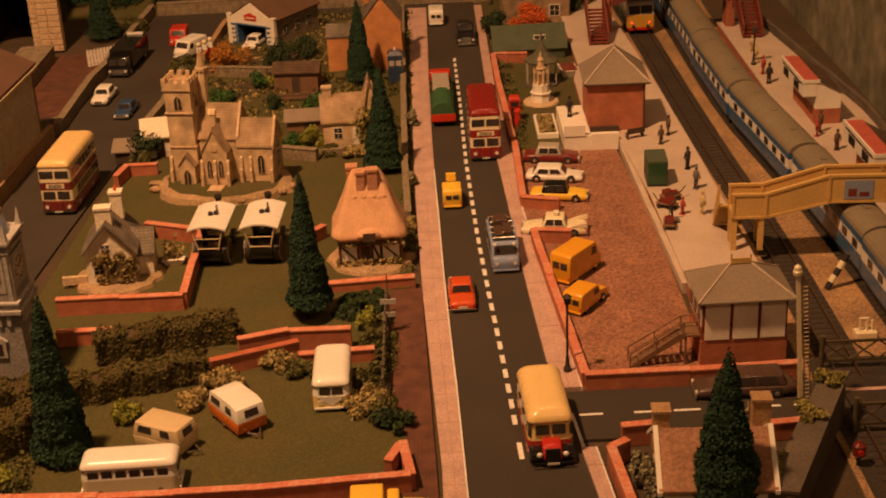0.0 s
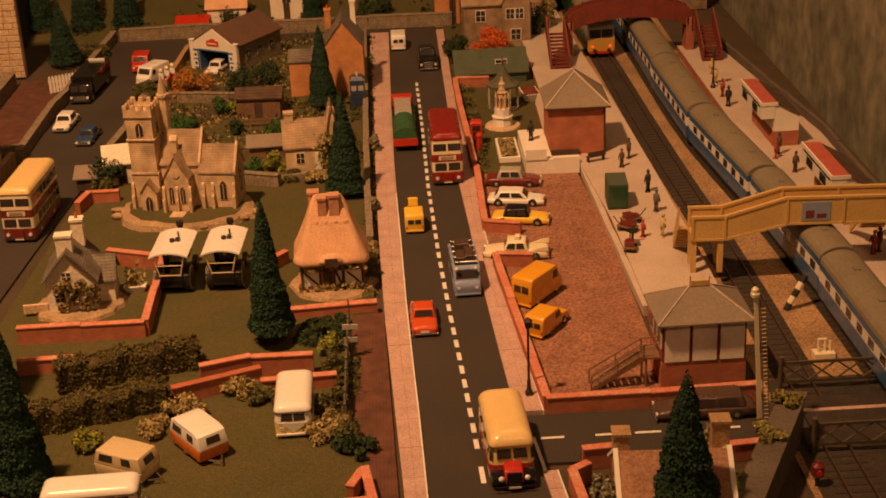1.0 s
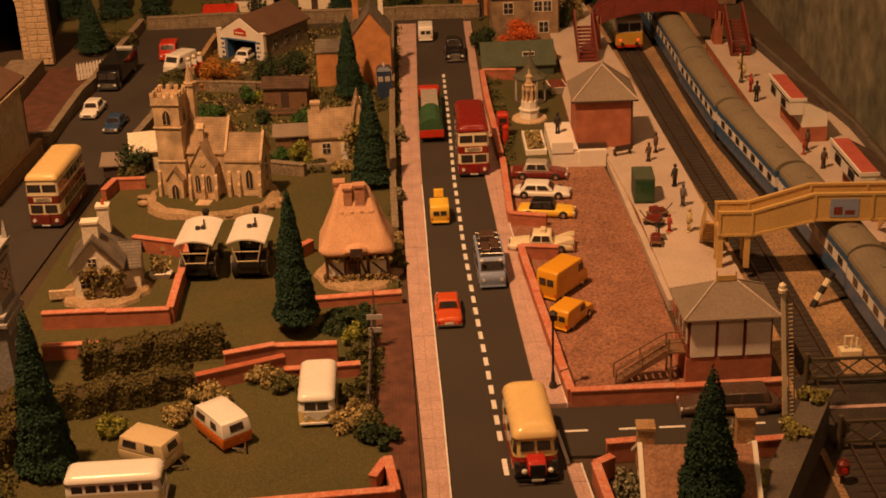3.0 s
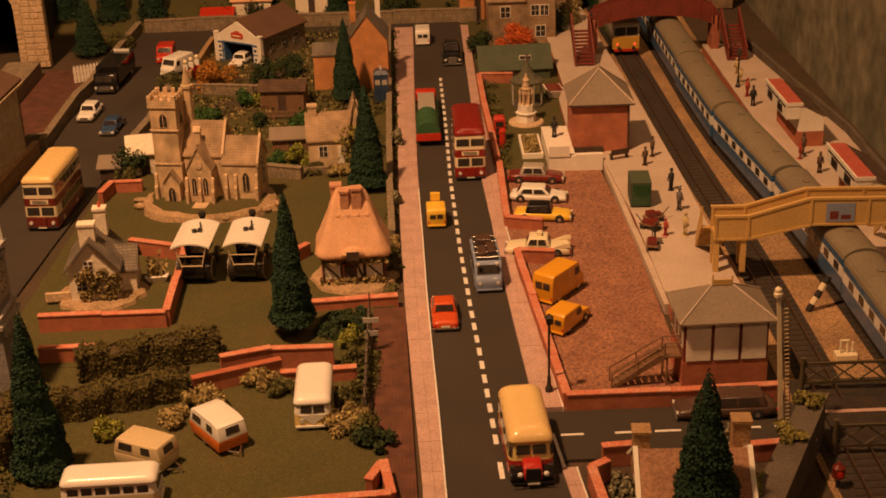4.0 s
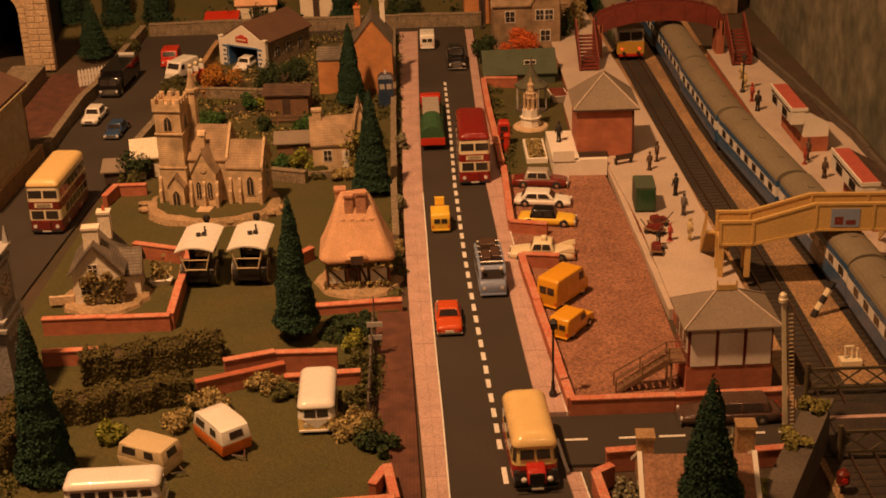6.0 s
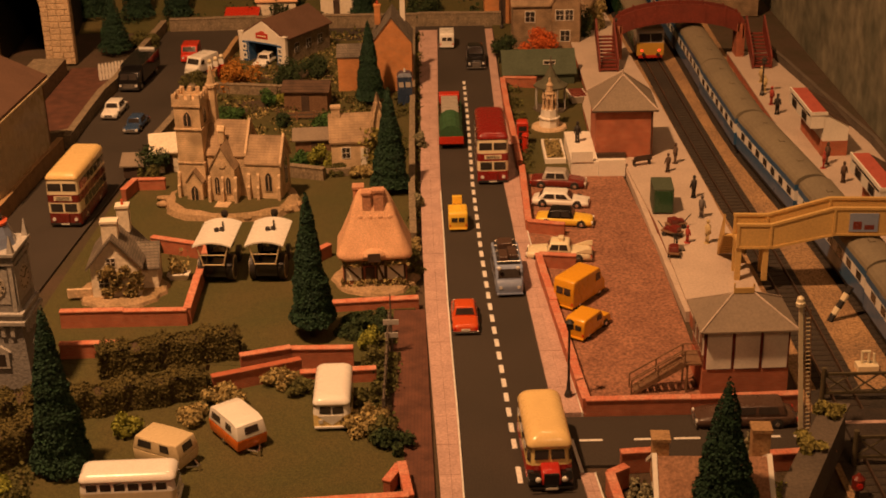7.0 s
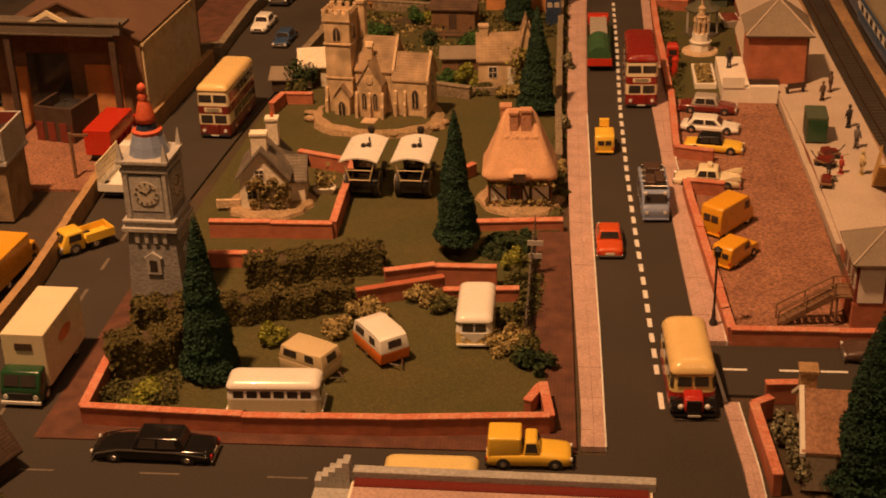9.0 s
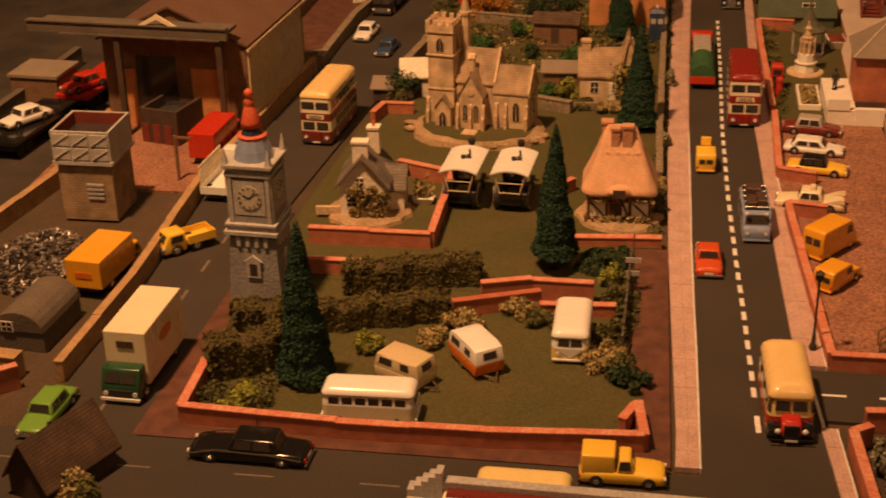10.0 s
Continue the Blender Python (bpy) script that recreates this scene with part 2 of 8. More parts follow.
LW = [(-60, -43), (-20, -42.8), (-7, -42.4), (13, -43.2), (30, -42), (53, -40.7), (70, -39.6), (96, -38.4)]
LE = [(-60, -35.6), (5, -35.5), (22, -34.2), (38, -32.8), (54, -31.2), (64, -30.7), (80, -29), (96, -28)]


def strip(b, west, east, y0, y1, z0, z1, step=3.0):
    k = max(1, round(abs(y1 - y0) / step))
    ys = [y0 + (y1 - y0) * i / k for i in range(k + 1)]
    return b.prism_z([(curve(west, y), y) for y in ys] + [(curve(east, y), y) for y in reversed(ys)], z0, z1)


solid("road", strip(B(), KL, KR, -48, 95, -0.25, 0.0), ASPHALT, "dark grey asphalt high street between the pavements", "road", "structure")
solid("road_west", strip(B(), LW, LE, -26.6, 95, -0.25, 0.0), ASPHALT, "dark grey asphalt back road past the goods yard", "road", "structure")
solid("road_front", B().prism_z([(-100, -48), (1.0, -48), (0.7, -26.6), (-100, -26.6)], -0.25, -0.004), ASPHALT, "dark grey asphalt cross road along the front", "road", "structure")
solid("road_east", B().prism_z([(7.3, -12.85), (8.25, -19.2), (27, -19.4), (27, -12.85)], -0.25, -0.004), ASPHALT, "dark grey asphalt side road to the level crossing", "road", "structure")
solid("road_far", B().box(-38, -0.9, 88, 94.5, -0.25, -0.004), ASPHALT, "dark grey asphalt lane at the far end", "road", "structure")

# pavements of paving slabs
def pavement(name, west, east, y0, y1, label):
    ob = thing(name, 0, 0, 0, 0, label, "pavement", kind="structure")
    y = y0
    while y < y1 - 0.2:
        e = min(y + 1.9, y1)
        h = 0.2 + rng.uniform(-0.015, 0.015)
        xm0, xm1 = 0.5 * (curve(west, y) + curve(east, y)), 0.5 * (curve(west, e) + curve(east, e))
        for a0, b0, a1, b1 in ((curve(west, y), xm0 - 0.006, curve(west, e), xm1 - 0.006), (xm0 + 0.006, curve(east, y) - 0.12, xm1 + 0.006, curve(east, e) - 0.12)):
            part("slab", B().hull([(a0, y, -0.2), (b0, y, -0.2), (b1, e - 0.014, -0.2), (a1, e - 0.014, -0.2)], [(a0, y, h), (b0, y, h), (b1, e - 0.014, h), (a1, e - 0.014, h)]), PAVING, ob)
        part("kerb_stone", B().hull([(curve(east, y) - 0.11, y, -0.2), (curve(east, y), y, -0.2), (curve(east, e), e - 0.02, -0.2), (curve(east, e) - 0.11, e - 0.02, -0.2)], [(curve(east, y) - 0.11, y, 0.21), (curve(east, y), y, 0.21), (curve(east, e), e - 0.02, 0.21), (curve(east, e) - 0.11, e - 0.02, 0.21)]), LINE if y < 30 else PAVING, ob)
        y = e
    return ob


def shift(rows, d):
    return [(y, x + d) for y, x in rows]


# lawns and yards
solid("lawn_front", B().prism_z([(-33, -24.4), (-3.2, -24.1), (-3.4, -17), (-5.2, -12), (-5.2, -5), (-33.5, -3)], -0.25, 0.05), GRASS, "olive-green flocked lawn of the caravan field", "lawn", "structure")
solid("lawn_middle", B().prism_z([(-33.5, -2.95), (-5.2, -4.95), (-4.6, 5), (-2.9, 5), (-2.9, 36), (-32.5, 36), (-34, 3)], -0.25, 0.045), GRASS, "olive-green flocked village green", "lawn", "structure")
solid("lawn_far", B().prism_z([(-30.5, 36.05), (-3.2, 36.05), (-3.4, 87.9), (-28, 87.9)], -0.25, 0.04), GRASS, "olive-green flocked gardens", "lawn", "structure")
solid("lawn_east", B().prism_z([(7.2, 35.6), (16.5, 35.6), (21, 60), (21, 96), (6.7, 96)], -0.25, 0.04), GRASS, "dark olive flocked lawn round the memorial", "lawn", "structure")
solid("hillside", B().hull([(-110, 95, -0.2), (20, 95, -0.2), (20, 148, -0.2), (-110, 148, -0.2)], [(-110, 96, 0.3), (20, 96, 0.3), (20, 148, 12), (-110, 148, 12)]), GRASS, "dark green flocked hillside rising behind the village", "hillside", "structure")
solid("path_brick", B().prism_z([(-5.1, 4.9), (-2.1, 4.9), (-1.2, -25.9), (-2.9, -25.9), (-4.3, -12)], -0.25, 0.03), SETTS, "reddish-brown paved verge beside the pavement", "path", "structure")
solid("path_front", B().prism_z([(-36, -26.5), (-1.1, -26.5), (-3.0, -24.2), (-33.2, -24.5), (-33.4, 3), (-35.4, 3)], -0.25, 0.02), SETTS, "reddish-brown paved verge outside the caravan field wall", "path", "structure")
solid("car_park", B().prism_z([(9.2, -12.6), (18.7, -12.4), (18.4, 20), (17.6, 35.5), (7.5, 35.5), (7.3, 21), (7.6, 12)], -0.25, 0.06), GRAVEL, "pinkish-brown gravel station car park", "car park", "structure")

# railway
solid("track_bed", B().prism_z([(25.0, -48), (37.8, -48), (37.9, 12), (36.3, 25), (35.9, 60), (37, 150), (22, 150), (23.2, 75), (24.5, 50), (25.3, 12)], -0.25, -0.1), BALLAST, "sandy-brown ballast of the double-track railway", "ballast", "structure")
T1 = [(-48, 28.2), (5, 28.0), (20, 27.7), (32, 27.2), (50, 26.7), (74, 26.2), (90, 25.6), (150, 24)]
T2 = [(-48, 35.6), (3, 34.3), (16, 33.7), (24, 32.95), (32, 32.2), (40, 31.55), (50, 31.15), (75, 31.0), (150, 29.5)]

solid("cinder_bed", B().prism_z([(25.6, -48), (46, -48), (46, -2.2), (38.0, -2.2), (37.6, -9.6), (25.6, -9.6)], -0.11, -0.085), BALLAST_DARK, "dark cinder ground round the level crossing", "ground", "structure")
solid("siding_bed", B().prism_z([(-48.0, 50), (-41.7, 50), (-41.6, 63.7), (-40.8, 70), (-40.4, 78), (-48.0, 78)], -0.24, -0.1), SETTS, "reddish-brown ground below the tunnel embankment", "ground", "structure")


def platform(name, pts, label):
    ob = thing(name, 0, 0, 0, 0, label, "platform", kind="structure")
    part("deck", B().prism_z(pts, 0.85, 1.0), PLATFORM, ob)
    cx, cy = sum(p[0] for p in pts) / len(pts), sum(p[1] for p in pts) / len(pts)
    part("side_wall", B().prism_z([(cx + (x - cx) * 0.985, cy + (y - cy) * 0.997) for x, y in pts], -0.25, 0.84), REDBRICK, ob, "brick platform wall")
    return ob


platform("platform_west", [(19.1, 0.4), (25.4, 1.5), (25.3, 12), (25.0, 30), (24.4, 51), (23.5, 72), (22.6, 96), (16.5, 96), (16.5, 60), (15.5, 55), (15.3, 36.2), (17.9, 35.8), (18.9, 20)], "pale concrete station platform")
platform("platform_east", [(38.0, -2), (44, -2), (44, 40), (40.5, 75), (35.6, 75), (35.7, 45), (36.0, 28), (37.6, 12)], "pale concrete platform beside the backdrop")


def railway(name, axis, y0, y1, label):
    ob = thing(name, 0, 0, 0, 0, label, "railway track", kind="structure")
    part("oily_strip", strip(B(), shift(axis, -1.6), shift(axis, 1.6), y0, y1, -0.1, -0.05, 4), BALLAST_DARK, ob, "dark oily ballast strip")
    for s in (-0.825, 0.825):
        part("rail", strip(B(), shift(axis, s - 0.06), shift(axis, s + 0.06), y0, y1, -0.02, 0.25, 4), TIN, ob, "rusty steel rail")
    m = B().box(-1.55, 1.55, -0.16, 0.16, -0.06, -0.01).mesh("sleeper")
    m.materials.append(SLEEPER)
    y = y0 + 0.4
    while y < y1:
        s = part("sleeper", m, SLEEPER, ob)
        s.matrix_basis = at(curve(axis, y), y, 0, -math.degrees(math.atan((curve(axis, y + 1) - curve(axis, y - 1)) / 2)))
        y += 0.85
    return ob

# ---- vehicle materials
def paint(name, c, rough=0.28):
    return mat(name, c, rough, tuple(v * 0.85 for v in c), 90, 900, 0.5, 0.05, 0.0, 0.0, 0.3)


GLASS = mat("dark_window", (0.035, 0.03, 0.028), 0.12, (0.06, 0.05, 0.04), 60, 300, 0.5, 0.1, 0.0)
TYRE = mat("tyre_rubber", (0.02, 0.02, 0.02), 0.8, (0.035, 0.03, 0.03), 90, 900, 0.5, 0.2, 0.1)
CHROME = mat("chrome", (0.75, 0.73, 0.7), 0.15, (0.6, 0.58, 0.55), 90, 900, 0.4, 0.05, 0.0, 0.95)
LENS = mat("lamp_glass", (0.85, 0.83, 0.78), 0.1, (0.7, 0.7, 0.65), 90, 900, 0.3, 0.05, 0.0, 0.2)
REDLENS = mat("rear_lamp", (0.6, 0.03, 0.02), 0.2, (0.4, 0.02, 0.02), 90, 900, 0.3, 0.05, 0.0)
UNDER = mat("black_underside", (0.018, 0.016, 0.015), 0.7, (0.03, 0.027, 0.025), 60, 600, 0.5, 0.2, 0.05)
PLATE = mat("plate_white", (0.7, 0.68, 0.6), 0.5, (0.6, 0.58, 0.5), 90, 900, 0.4, 0.1, 0.0)
P = {
    "cream": paint("paint_cream", (0.80, 0.58, 0.25)), "ivory": paint("paint_ivory", (0.80, 0.70, 0.48)), "white": paint("paint_white", (0.80, 0.78, 0.72)),
    "red": paint("paint_red", (0.23, 0.017, 0.013)), "bright_red": paint("paint_bright_red", (0.50, 0.035, 0.015)), "maroon": paint("paint_maroon", (0.16, 0.025, 0.018)),
    "yellow": paint("paint_yellow", (0.84, 0.54, 0.06)), "amber": paint("paint_amber", (0.75, 0.36, 0.025)), "orange": paint("paint_orange", (0.65, 0.16, 0.02)),
    "coach_red": paint("paint_coach_red", (0.45, 0.03, 0.02)), "vermilion": paint("paint_vermilion", (0.58, 0.085, 0.02)), "green": paint("paint_green", (0.02, 0.07, 0.03)), "lime": paint("paint_lime", (0.16, 0.33, 0.05)), "black": paint("paint_black", (0.012, 0.011, 0.011), 0.15),
    "blue": paint("paint_blue", (0.05, 0.13, 0.30)), "skyblue": paint("paint_grey_blue", (0.24, 0.29, 0.42)), "darkblue": paint("paint_dark_blue", (0.035, 0.07, 0.15)), "navy": paint("paint_navy", (0.03, 0.05, 0.10)),
    "silver": paint("paint_silver", (0.42, 0.38, 0.33)), "brown": paint("paint_brown", (0.085, 0.05, 0.036)), "grey": paint("paint_grey", (0.22, 0.2, 0.17)),
    "softyellow": paint("paint_soft_yellow", (0.80, 0.62, 0.25)), "tan": paint("paint_tan", (0.62, 0.50, 0.30)),
}


def wheels(ob, r, w, ys, half, hub=None):
    for y in ys:
        for s in (-1, 1):
            t = part("wheel", B().rod((s * (half - w), y, r), (s * (half - 0.02), y, r), r, seg=16), TYRE, ob, bevel=0.04, smooth=True)
            part("hub", B().rod((s * (half - 0.03), y, r), (s * (half + 0.02), y, r), r * 0.55, r * 0.4, seg=12), hub or CHROME, t, "bright hub cap")


def panes(ob, quads, name="window", m=None):
    """Glass panes, each a thin solid lying just proud of the body."""
    for q in quads:
        q = [Vector(p) for p in q]
        nrm = (q[1] - q[0]).cross(q[3] - q[0]).normalized() * 0.025
        part(name, B().hull([p - nrm * 0.6 for p in q], [p + nrm for p in q]), m or GLASS, ob)


def between(a, b, c, d, u0, u1, v0, v1):
    """A pane inside the face a b c d (a, b low; c, d high)."""
    a, b, c, d = Vector(a), Vector(b), Vector(c), Vector(d)

    def f(u, v):
        return a.lerp(b, u).lerp(d.lerp(c, u), v)

    return [f(u0, v0), f(u1, v0), f(u1, v1), f(u0, v1)]


def car(x, y, turn, L, W, H, body, label, top=None, nose=0.3, tail=0.2, belt=0.56, sides=2, rake=0.5, wheel=0.36, z=0.0, name="car", category="car", chrome=True, group=""):
    ob = thing(name, x, y, z, turn, label, category, group)
    top = top or body
    a, b, h, g = -L / 2, L / 2, W / 2, 0.22
    zb = H * belt
    yn, yt = a + L * nose, b - L * tail
    rows = [(a, zb * 0.6, h * 0.76), (a + L * 0.015, zb * 0.74, h * 0.88), (a + L * 0.06, zb * 0.84, h * 0.96), (a + L * 0.14, zb * 0.9, h), (yn, zb, h), (yt, zb, h), (b - L * 0.06, zb * 0.95, h * 0.97), (b - L * 0.012, zb * 0.86, h * 0.9), (b, zb * 0.7, h * 0.82)]
    rings = []
    for yy, tz, w in rows:
        half = [(w * 0.9, g), (w * 0.99, g + 0.16), (w, tz * 0.6), (w * 0.985, tz * 0.82), (w * 0.92, tz * 0.95), (w * 0.72, tz), (w * 0.3, tz + 0.03)]
        rings.append([(u, yy, z1) for u, z1 in half] + [(-u, yy, z1) for u, z1 in reversed(half)])
    shell = part("body", B().loft(rings), P[body], ob, smooth=True)
    for yy in (a + L * 0.19, b - L * 0.2):
        for s in (-1, 1):
            part("wheel_arch", B().rod((s * (h - 0.2), yy, wheel + 0.02), (s * (h + 0.012), yy, wheel + 0.02), wheel * 1.2, seg=16), UNDER, shell)
    wy0, wy1 = yn + rake * (H - zb), yt - rake * 0.8 * (H - zb)
    r0 = [(-h + 0.06, yn, zb - 0.06), (h - 0.06, yn, zb - 0.06), (h - 0.06, yt, zb - 0.06), (-h + 0.06, yt, zb - 0.06)]
    r1 = [(-h + 0.26, wy0, H), (h - 0.26, wy0, H), (h - 0.26, wy1, H), (-h + 0.26, wy1, H)]
    part("roof", B().hull(r0, r1), P[top], ob, bevel=0.15, seg=4, smooth=True)
    panes(ob, [between(r0[0], r0[1], r1[1], r1[0], 0.1, 0.9, 0.22, 0.85)], "windscreen")
    panes(ob, [between(r0[2], r0[3], r1[3], r1[2], 0.1, 0.9, 0.22, 0.85)], "rear_window")
    for i in range(sides):
        u0, u1 = 0.1 + 0.82 * i / sides, 0.1 + 0.82 * (i + 1) / sides - 0.05
        panes(ob, [between(r0[1], r0[2], r1[2], r1[1], u0, u1, 0.25, 0.86), between(r0[3], r0[0], r1[0], r1[3], 1 - u1, 1 - u0, 0.25, 0.86)])
    wheels(ob, wheel, 0.28, (a + L * 0.19, b - L * 0.2), h + 0.04)
    part("underside", B().box(-h + 0.2, h - 0.2, a + 0.2, b - 0.2, 0.12, 0.3), UNDER, ob)
    m = CHROME if chrome else UNDER
    part("bumper", B().box(-h + 0.02, h - 0.02, a - 0.09, a + 0.04, 0.24, 0.4), m, ob, bevel=0.03)
    part("bumper", B().box(-h + 0.02, h - 0.02, b - 0.04, b + 0.09, 0.24, 0.4), m, ob, bevel=0.03)
    part("grille", B().box(-h * 0.45, h * 0.45, a - 0.03, a + 0.05, 0.42, zb * 0.72), m, ob)
    for s in (-1, 1):
        part("headlight", B().rod((s * h * 0.72, a + 0.1, zb * 0.62), (s * h * 0.72, a - 0.04, zb * 0.62), 0.15, seg=10), LENS, ob)
        part("rear_lamp", B().box(s * h * 0.8 - 0.1, s * h * 0.8 + 0.1, b - 0.06, b + 0.03, zb * 0.5, zb * 0.75), REDLENS, ob)
    part("plate", B().box(-0.35, 0.35, b + 0.0, b + 0.04, zb * 0.45, zb * 0.62), PLATE, ob)
    return ob


def body_ring(h, a, b, r, z, k=4):
    """A rounded rectangle h wide to each side, from a to b."""
    out = []
    for cx, cy, s in ((-h + r, a + r, 180), (h - r, a + r, 270), (h - r, b - r, 0), (-h + r, b - r, 90)):
        for i in range(k + 1):
            t = radians(s + 90 * i / k)
            out.append((cx + r * math.cos(t), cy + r * math.sin(t), z))
    return out


def coachwork(ob, bands, h, a, b, r):
    """Stacked bands of colour: (name, z0, z1, colour, inset at the top)."""
    for name, z0, z1, c, ins in bands:
        if name == "roof":
            rings, n = [], 8
            for i in range(n + 1):
                t = math.pi / 2 * i / n
                d = ins * (1 - math.cos(t))
                rings.append(body_ring(h - d, a + d, b - d, r, z0 + (z1 - z0) * math.sin(t), 6))
            part(name, B().loft(rings), P[c], ob, smooth=True)
        else:
            part(name, B().hull(body_ring(h, a, b, r, z0), body_ring(h - ins, a + ins, b - ins, r, z1)), P[c], ob)


def row_panes(ob, h, a, b, z0, z1, n, skip=0.0):
    step = (b - a) / n
    for i in range(n):
        y0, y1 = a + i * step + 0.1, a + (i + 1) * step - 0.1
        panes(ob, [[(h, y0, z0), (h, y1, z0), (h, y1, z1), (h, y0, z1)], [(-h, y1, z0), (-h, y0, z0), (-h, y0, z1), (-h, y1, z1)]])


def double_decker(x, y, turn, lower, upper, band, roof, label, L=8.9, W=3.1, H=5.4):
    ob = thing("double_decker_bus", x, y, 0, turn, label, "bus", "double-decker buses")
    a, b, h = -L / 2, L / 2, W / 2
    coachwork(ob, [("lower_panel", 0.3, 1.45, lower, 0), ("lower_window_band", 1.45, 2.5, band, 0), ("middle_panel", 2.5, 3.3, upper, 0), ("upper_window_band", 3.3, 4.75, band, 0.05), ("roof", 4.75, H, roof, 0.6)], h, a, b, 0.35)
    row_panes(ob, h + 0.01, a + 1.5, b - 0.3, 1.6, 2.4, 6)
    row_panes(ob, h - 0.02, a + 0.5, b - 0.3, 3.6, 4.4, 7)
    f, k = a - 0.005, h
    panes(ob, [[(-k + 0.3, f, 1.6), (-0.1, f, 1.6), (-0.1, f, 2.4), (-k + 0.3, f, 2.4)], [(0.1, f, 1.6), (k - 0.3, f, 1.6), (k - 0.3, f, 2.4), (0.1, f, 2.4)]], "windscreen")
    panes(ob, [[(-k + 0.2, f + 0.03, 3.65), (-0.08, f + 0.03, 3.65), (-0.08, f + 0.05, 4.4), (-k + 0.2, f + 0.05, 4.4)], [(0.08, f + 0.03, 3.65), (k - 0.2, f + 0.03, 3.65), (k - 0.2, f + 0.05, 4.4), (0.08, f + 0.05, 4.4)]], "front_window")
    blind = part("destination_blind", B().box(-0.85, 0.85, f - 0.03, f + 0.04, 2.72, 3.15), P["ivory"], ob, "pale destination blind box")
    for i in range(3):
        part("writing", B().box(-0.65, 0.65, f - 0.045, f - 0.02, 2.79 + 0.12 * i, 2.84 + 0.12 * i), UNDER, blind)
    part("radiator", B().box(-0.45, 0.45, f - 0.14, f + 0.05, 0.5, 1.4), P["maroon"] if lower != "red" else P["red"], ob, bevel=0.05)
    part("bumper", B().box(-k + 0.1, k - 0.1, f - 0.1, f + 0.05, 0.3, 0.48), UNDER, ob)
    part("plate", B().box(-0.4, 0.4, f - 0.13, f - 0.1, 0.33, 0.47), PLATE, ob)
    for s in (-1, 1):
        part("headlight", B().rod((s * 1.05, a + 0.1, 0.85), (s * 1.05, a - 0.1, 0.85), 0.17, seg=10), LENS, ob)
    wheels(ob, 0.6, 0.45, (a + 2.0, b - 2.6), h + 0.01)
    return ob


def coach(x, y, turn):
    """Half-bonneted single-deck coach."""
    L, W = 7.9, 3.0
    ob = thing("coach", x, y, 0, turn, "cream and red bonneted coach with a cream roof on the road", "coach")
    a, b, h = -L / 2, L / 2, W / 2
    coachwork(ob, [("lower_panel", 0.35, 1.4, "coach_red", 0), ("window_band", 1.4, 2.65, "softyellow", 0.12), ("roof", 2.65, 3.55, "cream", 0.95)], h, a + 1.0, b, 0.5)
    row_panes(ob, h - 0.04, a + 1.7, b - 0.5, 1.75, 2.5, 6)
    f = a + 1.0
    panes(ob, [[(-1.0, f - 0.0, 1.85), (-0.09, f - 0.02, 1.85), (-0.09, f + 0.07, 2.5), (-0.95, f + 0.08, 2.5)], [(0.09, f - 0.02, 1.85), (1.0, f - 0.0, 1.85), (0.95, f + 0.08, 2.5), (0.09, f + 0.07, 2.5)]], "windscreen")
    for s in (-1, 1):
        panes(ob, [[(s * 1.46, f + 0.3, 1.7), (s * 1.3, f + 0.04, 1.7), (s * 1.27, f + 0.12, 2.45), (s * 1.42, f + 0.36, 2.45)][::s]], "quarter_light")
    panes(ob, [[(-0.55, f + 0.22, 2.78), (0.55, f + 0.22, 2.78), (0.45, f + 0.34, 3.05), (-0.45, f + 0.34, 3.05)]], "destination_window")
    part("bonnet", B().prism_x([(a - 0.1, 0.5), (f + 0.1, 0.5), (f + 0.1, 1.65), (a + 0.2, 1.45), (a - 0.1, 1.1)], -0.62, 0.62), P["coach_red"], ob, "red bonnet", bevel=0.15, seg=3, smooth=True)
    part("radiator", B().box(-0.5, 0.5, a - 0.2, a + 0.0, 0.5, 1.42), P["black"], ob, bevel=0.06)
    for s in (-1, 1):
        part("mudguard", B().prism_x([(a + 0.0, 0.45), (a + 0.1, 0.9), (a + 0.6, 1.1), (a + 1.3, 1.0), (a + 1.6, 0.5), (a + 1.2, 0.5), (a + 0.7, 0.75), (a + 0.2, 0.5)], s * 1.0 - 0.42, s * 1.0 + 0.42), P["black"], ob, "black mudguard", bevel=0.08, smooth=True)
        part("headlight", B().ball(s * 0.85, a - 0.02, 0.95, 0.2, 0.16, 0.2), LENS, ob, smooth=True)
    part("bumper", B().box(-1.4, 1.4, a - 0.3, a - 0.18, 0.35, 0.52), P["black"], ob, bevel=0.04)
    part("plate", B().box(-0.4, 0.4, a - 0.33, a - 0.3, 0.36, 0.5), PLATE, ob)
    wheels(ob, 0.55, 0.4, (a + 0.9, b - 2.3), h - 0.05)
    return ob


